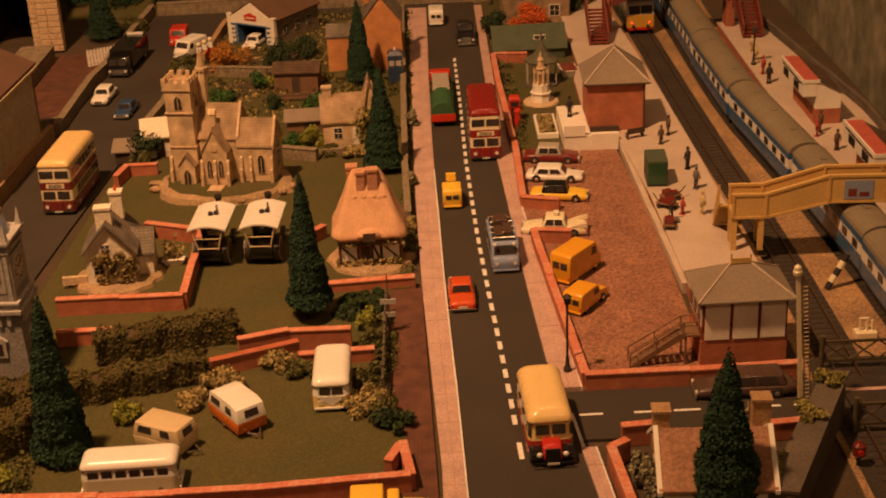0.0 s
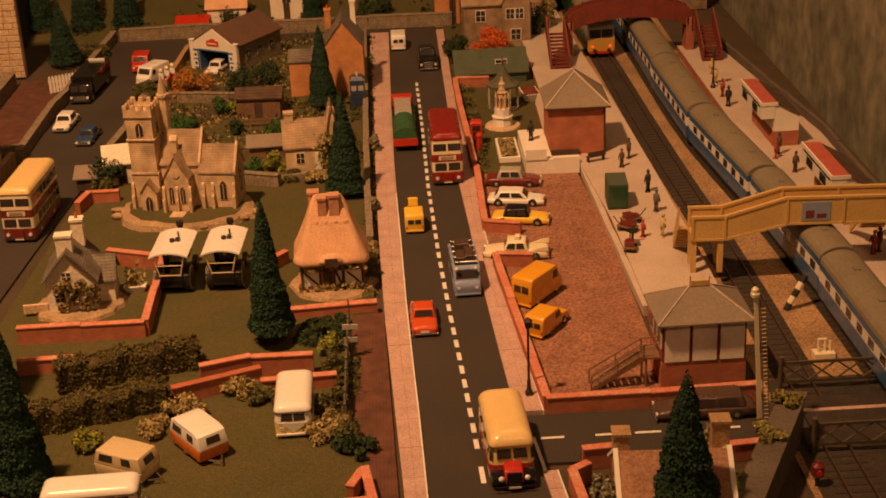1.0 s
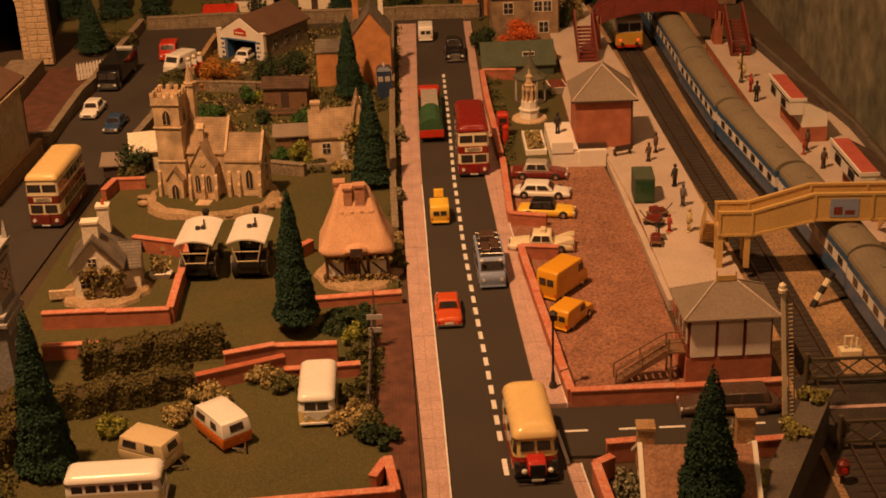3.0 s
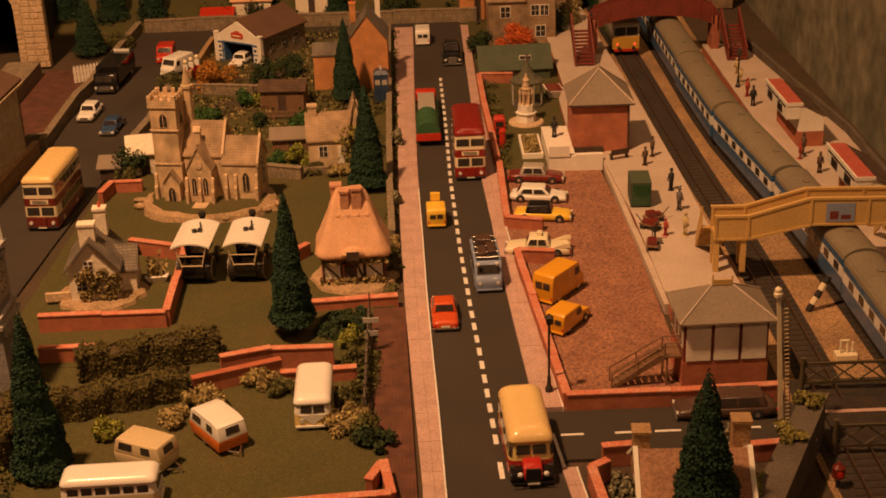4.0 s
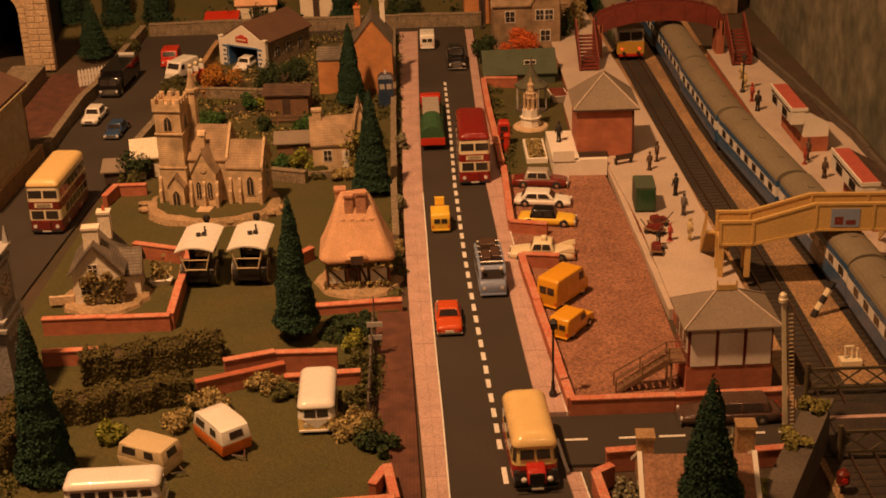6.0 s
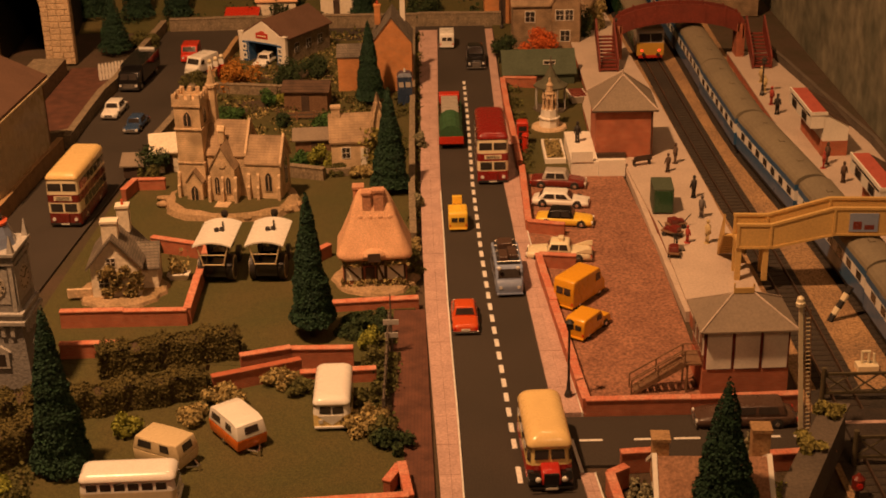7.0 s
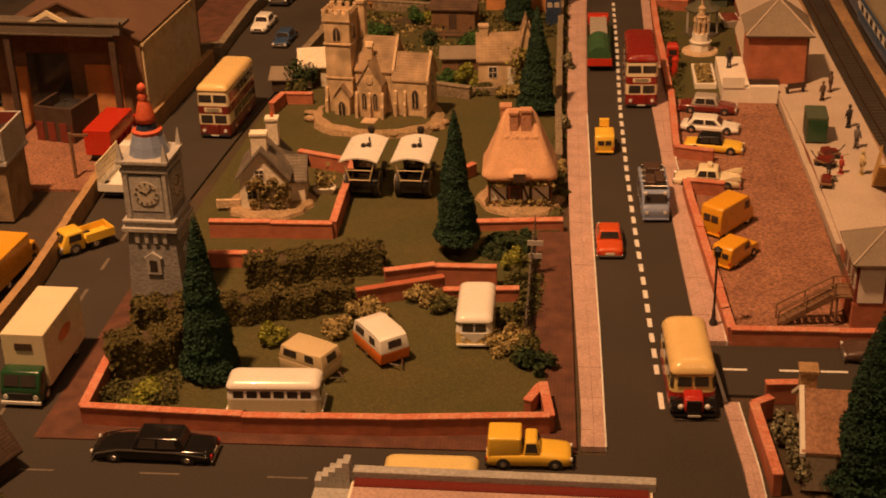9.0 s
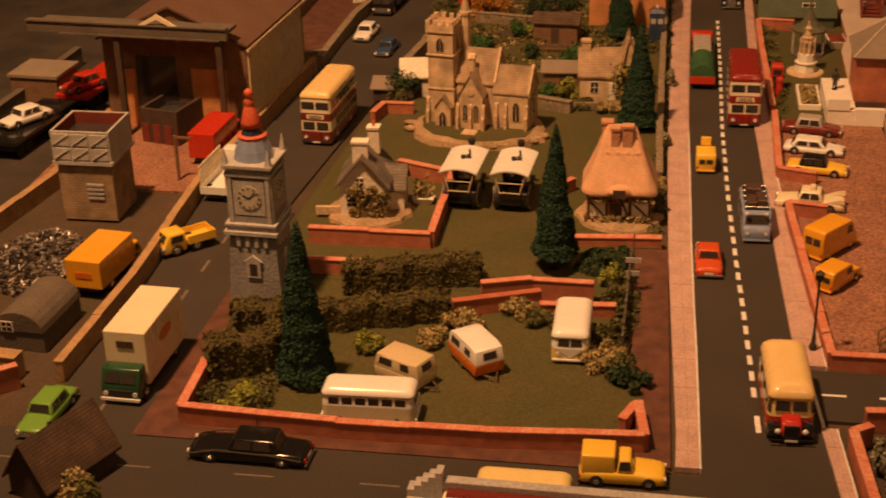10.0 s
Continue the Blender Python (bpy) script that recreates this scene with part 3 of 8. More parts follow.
def camper(x, y, turn, lower, upper, label, L=5.7, W=2.35, H=2.6, rows=4):
    ob = thing("camper_van", x, y, 0, turn, label, "van", "camper vans")
    a, b, h = -L / 2, L / 2, W / 2
    coachwork(ob, [("lower_body", 0.3, 1.3, lower, 0.0), ("window_band", 1.3, 2.05, upper, 0.1), ("roof", 2.05, H, upper, 0.65)], h, a, b, 0.42)
    panes(ob, [[(-0.85, a + 0.03, 1.42), (-0.05, a + 0.0, 1.42), (-0.05, a + 0.07, 1.95), (-0.8, a + 0.1, 1.95)], [(0.05, a + 0.0, 1.42), (0.85, a + 0.03, 1.42), (0.8, a + 0.1, 1.95), (0.05, a + 0.07, 1.95)]], "windscreen")
    panes(ob, [[(0.7, b - 0.02, 1.45), (-0.7, b - 0.02, 1.45), (-0.65, b - 0.08, 1.92), (0.65, b - 0.08, 1.92)]], "rear_window")
    row_panes(ob, h - 0.04, a + 0.5, b - 0.4, 1.42, 1.92, rows)
    vee = B().prism_y([(-1.0, 1.3), (1.0, 1.3), (0.75, 1.05), (0.0, 0.5), (-0.75, 1.05)], a - 0.03, a + 0.06)
    part("front_panel", vee, P[upper], ob, "white V-shaped front panel", bevel=0.02)
    for s in (-1, 1):
        part("headlight", B().rod((s * 0.78, a + 0.1, 0.82), (s * 0.78, a - 0.06, 0.82), 0.17, seg=10), LENS, ob)
    for yy in (a - 0.06, b + 0.06):
        part("bumper", B().box(-h + 0.08, h - 0.08, yy - 0.06, yy + 0.06, 0.3, 0.46), P[upper], ob, bevel=0.03)
    wheels(ob, 0.38, 0.3, (a + 1.2, b - 1.2), h)
    return ob


def caravan(x, y, turn, lower, upper, label, L=4.0, W=2.0, H=2.6):
    ob = thing("caravan", x, y, 0, turn, label, "caravan", "touring caravans")
    a, b, h = -L / 2, L / 2, W / 2
    part("lower_body", B().prism_x([(a + 0.15, 0.35), (b - 0.15, 0.35), (b, 1.2), (a, 1.2)], -h, h), P[lower], ob, bevel=0.06, smooth=True)
    part("upper_body", B().hull([(-h, a, 1.2), (h, a, 1.2), (h, b, 1.2), (-h, b, 1.2)], [(-h + 0.1, a + 0.25, 2.2), (h - 0.1, a + 0.25, 2.2), (h - 0.1, b - 0.25, 2.2), (-h + 0.1, b - 0.25, 2.2)]), P[upper], ob, bevel=0.08, seg=3, smooth=True)
    part("roof", B().prism_x([(a + 0.2, 2.15), (b - 0.2, 2.15), (b - 0.5, H - 0.1), (b - 1.0, H), (a + 1.0, H), (a + 0.5, H - 0.1)], -h + 0.08, h - 0.08), P[upper], ob, bevel=0.1, seg=3, smooth=True)
    r0 = [(-h, a, 1.2), (h, a, 1.2), (h, b, 1.2), (-h, b, 1.2)]
    r1 = [(-h + 0.1, a + 0.25, 2.2), (h - 0.1, a + 0.25, 2.2), (h - 0.1, b - 0.25, 2.2), (-h + 0.1, b - 0.25, 2.2)]
    panes(ob, [between(r0[0], r0[1], r1[1], r1[0], 0.28, 0.75, 0.3, 0.8), between(r0[2], r0[3], r1[3], r1[2], 0.25, 0.75, 0.3, 0.8), between(r0[3], r0[0], r1[0], r1[3], 0.1, 0.4, 0.3, 0.8), between(r0[3], r0[0], r1[0], r1[3], 0.6, 0.8, 0.3, 0.8), between(r0[1], r0[2], r1[2], r1[1], 0.2, 0.5, 0.3, 0.8)])
    part("drawbar", B().rod((-0.5, a, 0.4), (0, a - 0.8, 0.42), 0.07).rod((0.5, a, 0.4), (0, a - 0.8, 0.42), 0.07), CHROME, ob)
    part("jockey_wheel", B().cyl(0, a - 0.75, 0.0, 0.55, 0.12), CHROME, ob)
    wheels(ob, 0.36, 0.25, (0.1,), h)
    return ob


def van(x, y, turn, L, W, H, c, label, windows=True, bonnet=0.9, z=0.0, category="van", name="van", top=None, round_roof=0.3, sidewin=0):
    ob = thing(name, x, y, z, turn, label, category)
    a, b, h = -L / 2, L / 2, W / 2
    part("bonnet", B().prism_x([(a, 0.3), (a + bonnet + 0.1, 0.3), (a + bonnet + 0.1, H * 0.6), (a + 0.15, H * 0.52), (a, H * 0.4)], -h + 0.08, h - 0.08), P[c], ob, bevel=0.1, seg=3, smooth=True)
    q0, q1, k = a + bonnet, a + bonnet + 0.45, h
    prof = [(q0, 0.3), (b, 0.3), (b + 0.0, H * 0.75), (b - 0.1, H - 0.1), (b - 0.35, H), (q1 + 0.2, H), (q1, H - 0.1), (q0, H * 0.58)]
    part("body", B().prism_x(prof, -h, h), P[top or c], ob, bevel=min(round_roof, 0.18), seg=3, smooth=True)
    panes(ob, [[(-k + 0.2, q0 + 0.06, H * 0.62), (k - 0.2, q0 + 0.06, H * 0.62), (k - 0.25, q1 - 0.05, H * 0.9), (-k + 0.25, q1 - 0.05, H * 0.9)]], "windscreen")
    panes(ob, [[(h + 0.01, q0 + 0.4, H * 0.6), (h + 0.01, q0 + 1.1, H * 0.6), (h + 0.01, q0 + 1.1, H * 0.85), (h + 0.01, q0 + 0.55, H * 0.85)], [(-h - 0.01, q0 + 1.1, H * 0.6), (-h - 0.01, q0 + 0.4, H * 0.6), (-h - 0.01, q0 + 0.55, H * 0.85), (-h - 0.01, q0 + 1.1, H * 0.85)]])
    if windows:
        panes(ob, [[(-0.06, b + 0.01, H * 0.52), (-h * 0.68, b + 0.01, H * 0.52), (-h * 0.68, b + 0.01, H * 0.74), (-0.06, b + 0.01, H * 0.74)], [(h * 0.68, b + 0.01, H * 0.52), (0.06, b + 0.01, H * 0.52), (0.06, b + 0.01, H * 0.74), (h * 0.68, b + 0.01, H * 0.74)]], "rear_window")
    if sidewin:
        row_panes(ob, h + 0.01, q0 + 1.3, b - 0.3, H * 0.58, H * 0.84, sidewin)
    for s in (-1, 1):
        part("headlight", B().rod((s * h * 0.65, a + 0.1, H * 0.36), (s * h * 0.65, a - 0.05, H * 0.36), 0.14, seg=10), LENS, ob)
        part("rear_lamp", B().box(s * h * 0.85 - 0.07, s * h * 0.85 + 0.07, b - 0.02, b + 0.04, 0.55, 0.75), REDLENS, ob)
    for yy in (a - 0.04, b + 0.04):
        part("bumper", B().box(-h + 0.05, h - 0.05, yy - 0.06, yy + 0.06, 0.26, 0.4), P[c], ob, bevel=0.03)
    wheels(ob, 0.36, 0.26, (a + L * 0.2, b - L * 0.2), h)
    part("underside", B().box(-h + 0.2, h - 0.2, a + 0.2, b - 0.2, 0.12, 0.32), UNDER, ob)
    return ob


def lorry(x, y, turn, L, W, H, cab, box, label, cablen=2.0, cabh=2.9, z=0.0, open_bed=False, name="lorry"):
    ob = thing(name, x, y, z, turn, label, "lorry")
    a, b, h = -L / 2, L / 2, W / 2
    prof = [(a, 0.35), (a + cablen, 0.35), (a + cablen, cabh), (a + 0.5, cabh), (a + 0.1, cabh * 0.62), (a, cabh * 0.5)]
    part("cab", B().prism_x(prof, -h + 0.12, h - 0.12), P[cab], ob, bevel=0.14, seg=3, smooth=True)
    panes(ob, [[(-h + 0.4, a + 0.08, cabh * 0.64), (-0.06, a + 0.08, cabh * 0.64), (-0.06, a + 0.4, cabh * 0.92), (-h + 0.4, a + 0.4, cabh * 0.92)], [(0.06, a + 0.08, cabh * 0.64), (h - 0.4, a + 0.08, cabh * 0.64), (h - 0.4, a + 0.4, cabh * 0.92), (0.06, a + 0.4, cabh * 0.92)]], "windscreen")
    panes(ob, [[(h - 0.1, a + 0.6, cabh * 0.62), (h - 0.1, a + cablen - 0.3, cabh * 0.62), (h - 0.1, a + cablen - 0.3, cabh * 0.9), (h - 0.1, a + 0.7, cabh * 0.9)], [(-h + 0.1, a + cablen - 0.3, cabh * 0.62), (-h + 0.1, a + 0.6, cabh * 0.62), (-h + 0.1, a + 0.7, cabh * 0.9), (-h + 0.1, a + cablen - 0.3, cabh * 0.9)]])
    part("grille", B().box(-h * 0.55, h * 0.55, a - 0.06, a + 0.05, 0.55, cabh * 0.45), CHROME if cab != "green" else UNDER, ob, bevel=0.03)
    for s in (-1, 1):
        part("headlight", B().rod((s * h * 0.7, a + 0.1, 0.85), (s * h * 0.7, a - 0.08, 0.85), 0.17, seg=10), LENS, ob)
    part("bumper", B().box(-h + 0.1, h - 0.1, a - 0.16, a, 0.32, 0.55), P["white"] if cab == "green" else UNDER, ob, bevel=0.03)
    part("chassis", B().box(-h + 0.5, h - 0.5, a + 0.6, b - 0.1, 0.45, 0.75), UNDER, ob)
    q = a + cablen + 0.1
    if open_bed:
        part("bed", B().box(-h, h, q, b, 0.8, 0.95).box(-h, -h + 0.1, q, b, 0.95, 1.5).box(h - 0.1, h, q, b, 0.95, 1.5).box(-h + 0.1, h - 0.1, b - 0.1, b, 0.95, 1.5), P[box], ob)
    else:
        part("box_body", B().box(-h, h, q, b, 0.75, H), P[box], ob, "pale box body" if box in ("white", "ivory") else "", bevel=0.07)
    wheels(ob, 0.52, 0.4, (a + 1.1, b - 1.7), h - 0.05)
    return ob


# ---- vehicles on the high street
coach(6.05, -18.35, 2.5)
double_decker(4.5, 37.4, 0.5, "red", "red", "ivory", "red", "red double-decker bus with cream window bands on the high street")
double_decker(-35.7, 28.6, -4, "maroon", "maroon", "ivory", "cream", "cream and maroon double-decker bus on the back road")
v = van(0.85, 22.9, 181, 3.7, 1.75, 1.9, "yellow", "yellow delivery van with a roof box on the high street")
part("roof_box", B().box(-0.45, 0.45, -0.9, -0.5, 1.85, 2.6), P["yellow"], v, bevel=0.05)
car(1.1, 2.7, 181, 5.2, 2.1, 1.65, "vermilion", "orange-red saloon car with pale seats on the high street", nose=0.28, tail=0.3)
v = van(4.85, 10.0, 2, 6.2, 2.3, 2.5, "skyblue", "grey-blue split-screen van with a loaded roof rack", bonnet=0.35, sidewin=3)
rack = part("roof_rack", B().box(-0.95, 0.95, -2.0, 2.7, 2.52, 2.6), UNDER, v)
for i in range(5):
    part("rack_bar", B().rod((-0.95, -1.9 + 1.1 * i, 2.75), (0.95, -1.9 + 1.1 * i, 2.75), 0.04), CHROME, rack)
part("luggage", B().box(-0.75, 0.0, -1.6, 0.2, 2.6, 3.0).box(0.08, 0.8, -1.0, 1.0, 2.6, 2.9).box(-0.7, 0.6, 1.1, 2.5, 2.6, 3.05), P["brown"], rack, "dark brown luggage", bevel=0.05)
for s in (-0.85, 0.7):
    part("spot_lamp", B().ball(s, -2.75, 2.5, 0.17, 0.14, 0.17), LENS, rack, smooth=True)
v = lorry(0.45, 51.0, 180.5, 15.0, 2.6, 2.7, "bright_red", "green", "green lorry with a red cab and tailboard on the high street", open_bed=True, cablen=1.9, cabh=2.0)
part("load_cover", B().prism_y([(1.25 * math.cos(t), 1.45 + 1.2 * math.sin(t)) for t in [math.pi * i / 8 for i in range(9)]], 1.8, 7.3), mat("green_tarpaulin", (0.03, 0.10, 0.035), 0.8, (0.02, 0.06, 0.02), 80, 500), v, "green rounded tarpaulin", smooth=False)
part("front_load", B().box(-0.95, 0.95, -5.3, 1.6, 0.95, 2.0), P["silver"], v, bevel=0.1)
part("tailboard", B().box(-1.3, 1.3, 7.5, 7.6, 0.7, 1.5), P["bright_red"], v)
car(3.9, 75.8, 1, 6.0, 2.4, 2.4, "black", "black taxi cab on the high street", nose=0.32, belt=0.58, wheel=0.42)
van(0.35, 85.0, 180, 4.6, 1.9, 2.1, "white", "white van at the far end of the street")

# ---- station car park
car(11.0, 32.3, 80, 5.4, 2.1, 1.7, "maroon", "dark red car with a silver roof in the car park", top="silver")
car(10.8, 27.3, 79, 5.4, 2.15, 1.45, "white", "white sports saloon in the station car park", rake=1.15, tail=0.1, nose=0.26)
car(10.8, 22.5, 79, 5.3, 2.1, 1.6, "yellow", "yellow car with a black vinyl roof in the car park", top="black", nose=0.32)
v = car(9.7, 14.8, -98, 5.7, 2.15, 1.7, "ivory", "cream saloon with tail fins and a roof sign", nose=0.3, tail=0.3)
part("roof_sign", B().box(-0.35, 0.35, -0.1, 0.35, 1.7, 2.05), P["ivory"], v, bevel=0.05)
for s in (-0.95, 0.95):
    part("tail_fin", B().prism_x([(1.3, 0.9), (2.85, 0.9), (2.85, 1.35), (2.3, 1.3)], s - 0.06, s + 0.06), P["ivory"], v, bevel=0.02)
van(10.7, 6.3, 141.5, 4.9, 2.0, 2.65, "amber", "amber-yellow delivery van in the station car park", bonnet=0.5)
v = van(10.85, 0.5, 144, 4.3, 1.75, 1.9, "amber", "small amber-yellow van in the station car park", bonnet=1.2)

# ---- caravan field
camper(-8.5, -11.3, 1, "softyellow", "white", "white and pale yellow camper van on the lawn", W=2.65)
camper(-20.9, -22.2, 92, "ivory", "white", "white camper van with many side windows beside the wall", L=6.2, rows=6)
caravan(-14.9, -15.0, 36, "orange", "white", "orange and white touring caravan on the lawn", L=4.2, W=2.3, H=2.35)
caravan(-19.4, -17.7, 62, "tan", "tan", "cream touring caravan with a rounded roof on the lawn", L=3.9, W=2.2, H=2.1)

# ---- front and back roads
v = car(-27.5, -27.9, -91, 7.7, 2.3, 1.75, "black", "long black limousine with chrome trim on the front road", nose=0.34, tail=0.22)
for s in (-1.17, 1.17):
    part("chrome_strip", B().prism_x([(-3.6, 0.62), (-2.0, 0.98), (1.5, 0.9), (3.6, 0.62), (3.6, 0.7), (1.5, 0.98), (-2.0, 1.06), (-3.6, 0.7)], s - 0.02, s + 0.02), CHROME, v)
v = car(-4.1, -27.4, 91, 5.2, 2.1, 1.9, "yellow", "yellow vintage pick-up truck with a canvas-covered back", nose=0.36, tail=0.42, sides=1, rake=0.3, category="pick-up", chrome=False)
part("covered_back", B().box(-0.95, 0.95, 0.45, 2.5, 0.5, 2.2), P["yellow"], v, bevel=0.14, seg=3, smooth=True)
camper(-9.7, -31.6, 90, "yellow", "softyellow", "yellow minibus behind the front building", L=5.6)
car(-42.3, -25.2, -3, 5.7, 2.0, 1.6, "lime", "light green saloon car on the back road", nose=0.3)
v = lorry(-37.8, -18.9, -2, 8.4, 3.0, 4.7, "green", "ivory", "dark green lorry with a cream box body", cablen=1.5, cabh=2.5)
part("sign", B().box(-0.6, 0.6, -2.66, -2.58, 3.5, 4.0), P["brown"], v, "small brown sign")
for s in (-1, 1):
    part("sign", B().prism_x([(0.8 + 1.1 * math.cos(t), 3.1 + 0.45 * math.sin(t)) for t in [i * math.pi / 8 for i in range(16)]], s * 1.51 - 0.02, s * 1.51 + 0.02), P["orange"], v, "orange oval sign")
v = lorry(-46.0, -4.9, 174, 7.2, 3.0, 3.1, "amber", "amber", "amber-yellow box lorry backed against the yard wall", cablen=1.4, cabh=2.0)
part("sign", B().box(-0.7, 0.7, 3.6, 3.64, 1.6, 2.1), P["orange"], v, "faded orange sign")
v = lorry(-41.3, 0.7, -46, 4.6, 2.0, 2.1, "yellow", "yellow", "yellow open-backed breakdown truck by the yard wall", open_bed=True, cabh=2.0)
lorry(-45.2, 21.8, 176, 7.6, 2.6, 3.2, "bright_red", "bright_red", "bright red box van in the goods yard", cablen=1.5, cabh=2.2)
v = lorry(-41.6, 13.6, 177, 7.4, 2.5, 3.6, "white", "white", "white lorry with a slatted body on the back road", open_bed=True, cablen=1.8)
for s in (-1.15, 1.15):
    for i in range(6):
        part("slat", B().box(s - 0.05, s + 0.05, -1.6, 3.7, 1.6 + 0.32 * i, 1.8 + 0.32 * i), P["ivory"], v)
v = lorry(-37.9, 71.3, -5, 9.6, 2.8, 2.9, "black", "black", "black covered lorry on the back road", cablen=1.8, cabh=2.4)
part("roof_sign", B().box(-1.0, 1.0, 4.0, 4.3, 2.9, 3.15), P["white"], v)
car(-38.4, 58.4, -5, 5.0, 2.0, 1.6, "white", "white saloon car on the back road")
car(-34.9, 53.2, -5, 4.8, 1.9, 1.4, "darkblue", "dark blue sports car on the back road")
van(-33.0, 80.8, 0, 4.2, 2.1, 2.0, "bright_red", "red van at the far end of the back road")
van(-30.7, 75.0, -28, 4.6, 2.1, 2.2, "white", "white van by the garage forecourt", bonnet=0.4)
car(-22.9, 77.6, -18, 4.6, 1.9, 1.5, "white", "white car in the mouth of the garage")
car(20.3, -14.0, -90, 7.0, 2.2, 1.75, "brown", "dark brown estate car on the side road", tail=0.1)

# ---- building materials
THATCH = mat("thatch", (0.74, 0.44, 0.26), 0.95, (0.58, 0.33, 0.19), 60, 1100, 0.7, 0.22, 0.35)
GREYROOF = masonry("grey_slates", (0.20, 0.17, 0.13), (0.15, 0.125, 0.1), (0.09, 0.075, 0.06), 0.35, 0.2)
BROWNROOF = masonry("brown_roof_tiles", (0.11, 0.063, 0.038), (0.09, 0.052, 0.031), (0.055, 0.034, 0.022), 0.35, 0.2)
BROWNPLAIN = mat("brown_felt_roof", (0.125, 0.066, 0.04), 0.85, (0.095, 0.05, 0.031), 30, 500, 0.7, 0.14, 0.1)
PALEBRICK = mat("pale_chimney_brick", (0.52, 0.27, 0.16), 0.9, (0.40, 0.19, 0.11), 90, 500, 0.8, 0.25, 0.3)
CASTBASE = mat("cast_garden_base", (0.40, 0.27, 0.155), 0.92, (0.24, 0.17, 0.085), 45, 420, 0.9, 0.3, 0.4)
TANROOF = mat("tan_tiles", (0.34, 0.18, 0.105), 0.9, (0.24, 0.125, 0.075), 60, 500, 0.8, 0.3, 0.3)
LEADROOF = mat("grey_felt_roof", (0.24, 0.19, 0.14), 0.85, (0.18, 0.145, 0.11), 30, 500, 0.7, 0.12, 0.1)
LIMEWASH = mat("limewash", (0.80, 0.72, 0.58), 0.9, (0.68, 0.59, 0.45), 60, 400, 0.7, 0.12, 0.2)
WHITEWOOD = mat("white_paintwork", (0.80, 0.75, 0.66), 0.6, (0.70, 0.65, 0.56), 80, 600, 0.6, 0.06, 0.04)
ORANGEBRICK = masonry("orange_brick", (0.62, 0.26, 0.085), (0.54, 0.21, 0.065), (0.5, 0.27, 0.13), 0.34, 0.13, stain=0.2)
TIMBER = mat("dark_timber", (0.05, 0.03, 0.02), 0.8, (0.09, 0.055, 0.035), 100, 600, 0.6, 0.25, 0.2)
BROWNWOOD = mat("brown_boards", (0.20, 0.11, 0.055), 0.85, (0.13, 0.07, 0.04), 80, 500, 0.7, 0.25, 0.2)
GREYSTONE = mat("grey_tower_stone", (0.25, 0.24, 0.23), 0.85, (0.18, 0.172, 0.165), 50, 500, 0.7, 0.2, 0.2)
GREYLIGHT = mat("pale_grey_stone", (0.42, 0.40, 0.37), 0.85, (0.32, 0.305, 0.28), 50, 500, 0.7, 0.2, 0.1)
TERRACOTTA = mat("red_dome_paint", (0.55, 0.10, 0.04), 0.6, (0.42, 0.08, 0.035), 90, 500, 0.6, 0.2, 0.1)
BUFF = mat("buff_plastic", (0.58, 0.38, 0.13), 0.6, (0.48, 0.31, 0.11), 40, 500, 0.6, 0.1, 0.03)
BLACKIRON = mat("black_iron", (0.02, 0.018, 0.016), 0.5, (0.04, 0.03, 0.025), 90, 600, 0.5, 0.2, 0.05)
REDIRON = mat("red_oxide_iron", (0.19, 0.035, 0.022), 0.6, (0.12, 0.024, 0.016), 70, 500, 0.7, 0.2, 0.1)
GREENPAINT = mat("faded_green_boards", (0.065, 0.085, 0.05), 0.8, (0.05, 0.065, 0.04), 60, 500, 0.6, 0.15, 0.1)
REDROOF = mat("red_felt_roof", (0.42, 0.09, 0.06), 0.8, (0.34, 0.07, 0.05), 60, 500, 0.6, 0.15, 0.1)
CONCRETE = mat("grey_concrete", (0.12, 0.095, 0.07), 0.9, (0.08, 0.065, 0.05), 40, 500, 0.7, 0.2, 0.2)
OLIVEFELT = mat("olive_felt", (0.10, 0.095, 0.06), 0.85, (0.075, 0.075, 0.045), 60, 500, 0.6, 0.15, 0.1)
YARDWALL = mat("buff_yard_wall", (0.40, 0.25, 0.12), 0.9, (0.28, 0.17, 0.08), 80, 500, 0.8, 0.25, 0.3)


def gable(ob, x0, x1, y0, y1, z0, ze, zr, wall, roof, axis="x", over=0.2, thick=0.16, rooflabel="", parts=("wall", "roof")):
    """Walls with two gables and a roof of two slopes; the ridge runs along the axis."""
    if axis == "x":
        ym = (y0 + y1) / 2
        part(parts[0], B().prism_x([(y0, z0), (y1, z0), (y1, ze), (ym, zr), (y0, ze)], x0, x1), wall, ob)
        for s, ye in ((-1, y0), (1, y1)):
            d = ze - (zr - ze) / abs(ym - ye) * over
            part(parts[1], B().prism_x([(ye + s * over, d + 0.02), (ye + s * over, d + thick), (ym, zr + thick), (ym, zr + 0.02)], x0 - over, x1 + over), roof, ob, rooflabel)
    else:
        xm = (x0 + x1) / 2
        part(parts[0], B().prism_y([(x0, z0), (x1, z0), (x1, ze), (xm, zr), (x0, ze)], y0, y1), wall, ob)
        for s, xe in ((-1, x0), (1, x1)):
            d = ze - (zr - ze) / abs(xm - xe) * over
            part(parts[1], B().prism_y([(xe + s * over, d + 0.02), (xe + s * over, d + thick), (xm, zr + thick), (xm, zr + 0.02)], y0 - over, y1 + over), roof, ob, rooflabel)


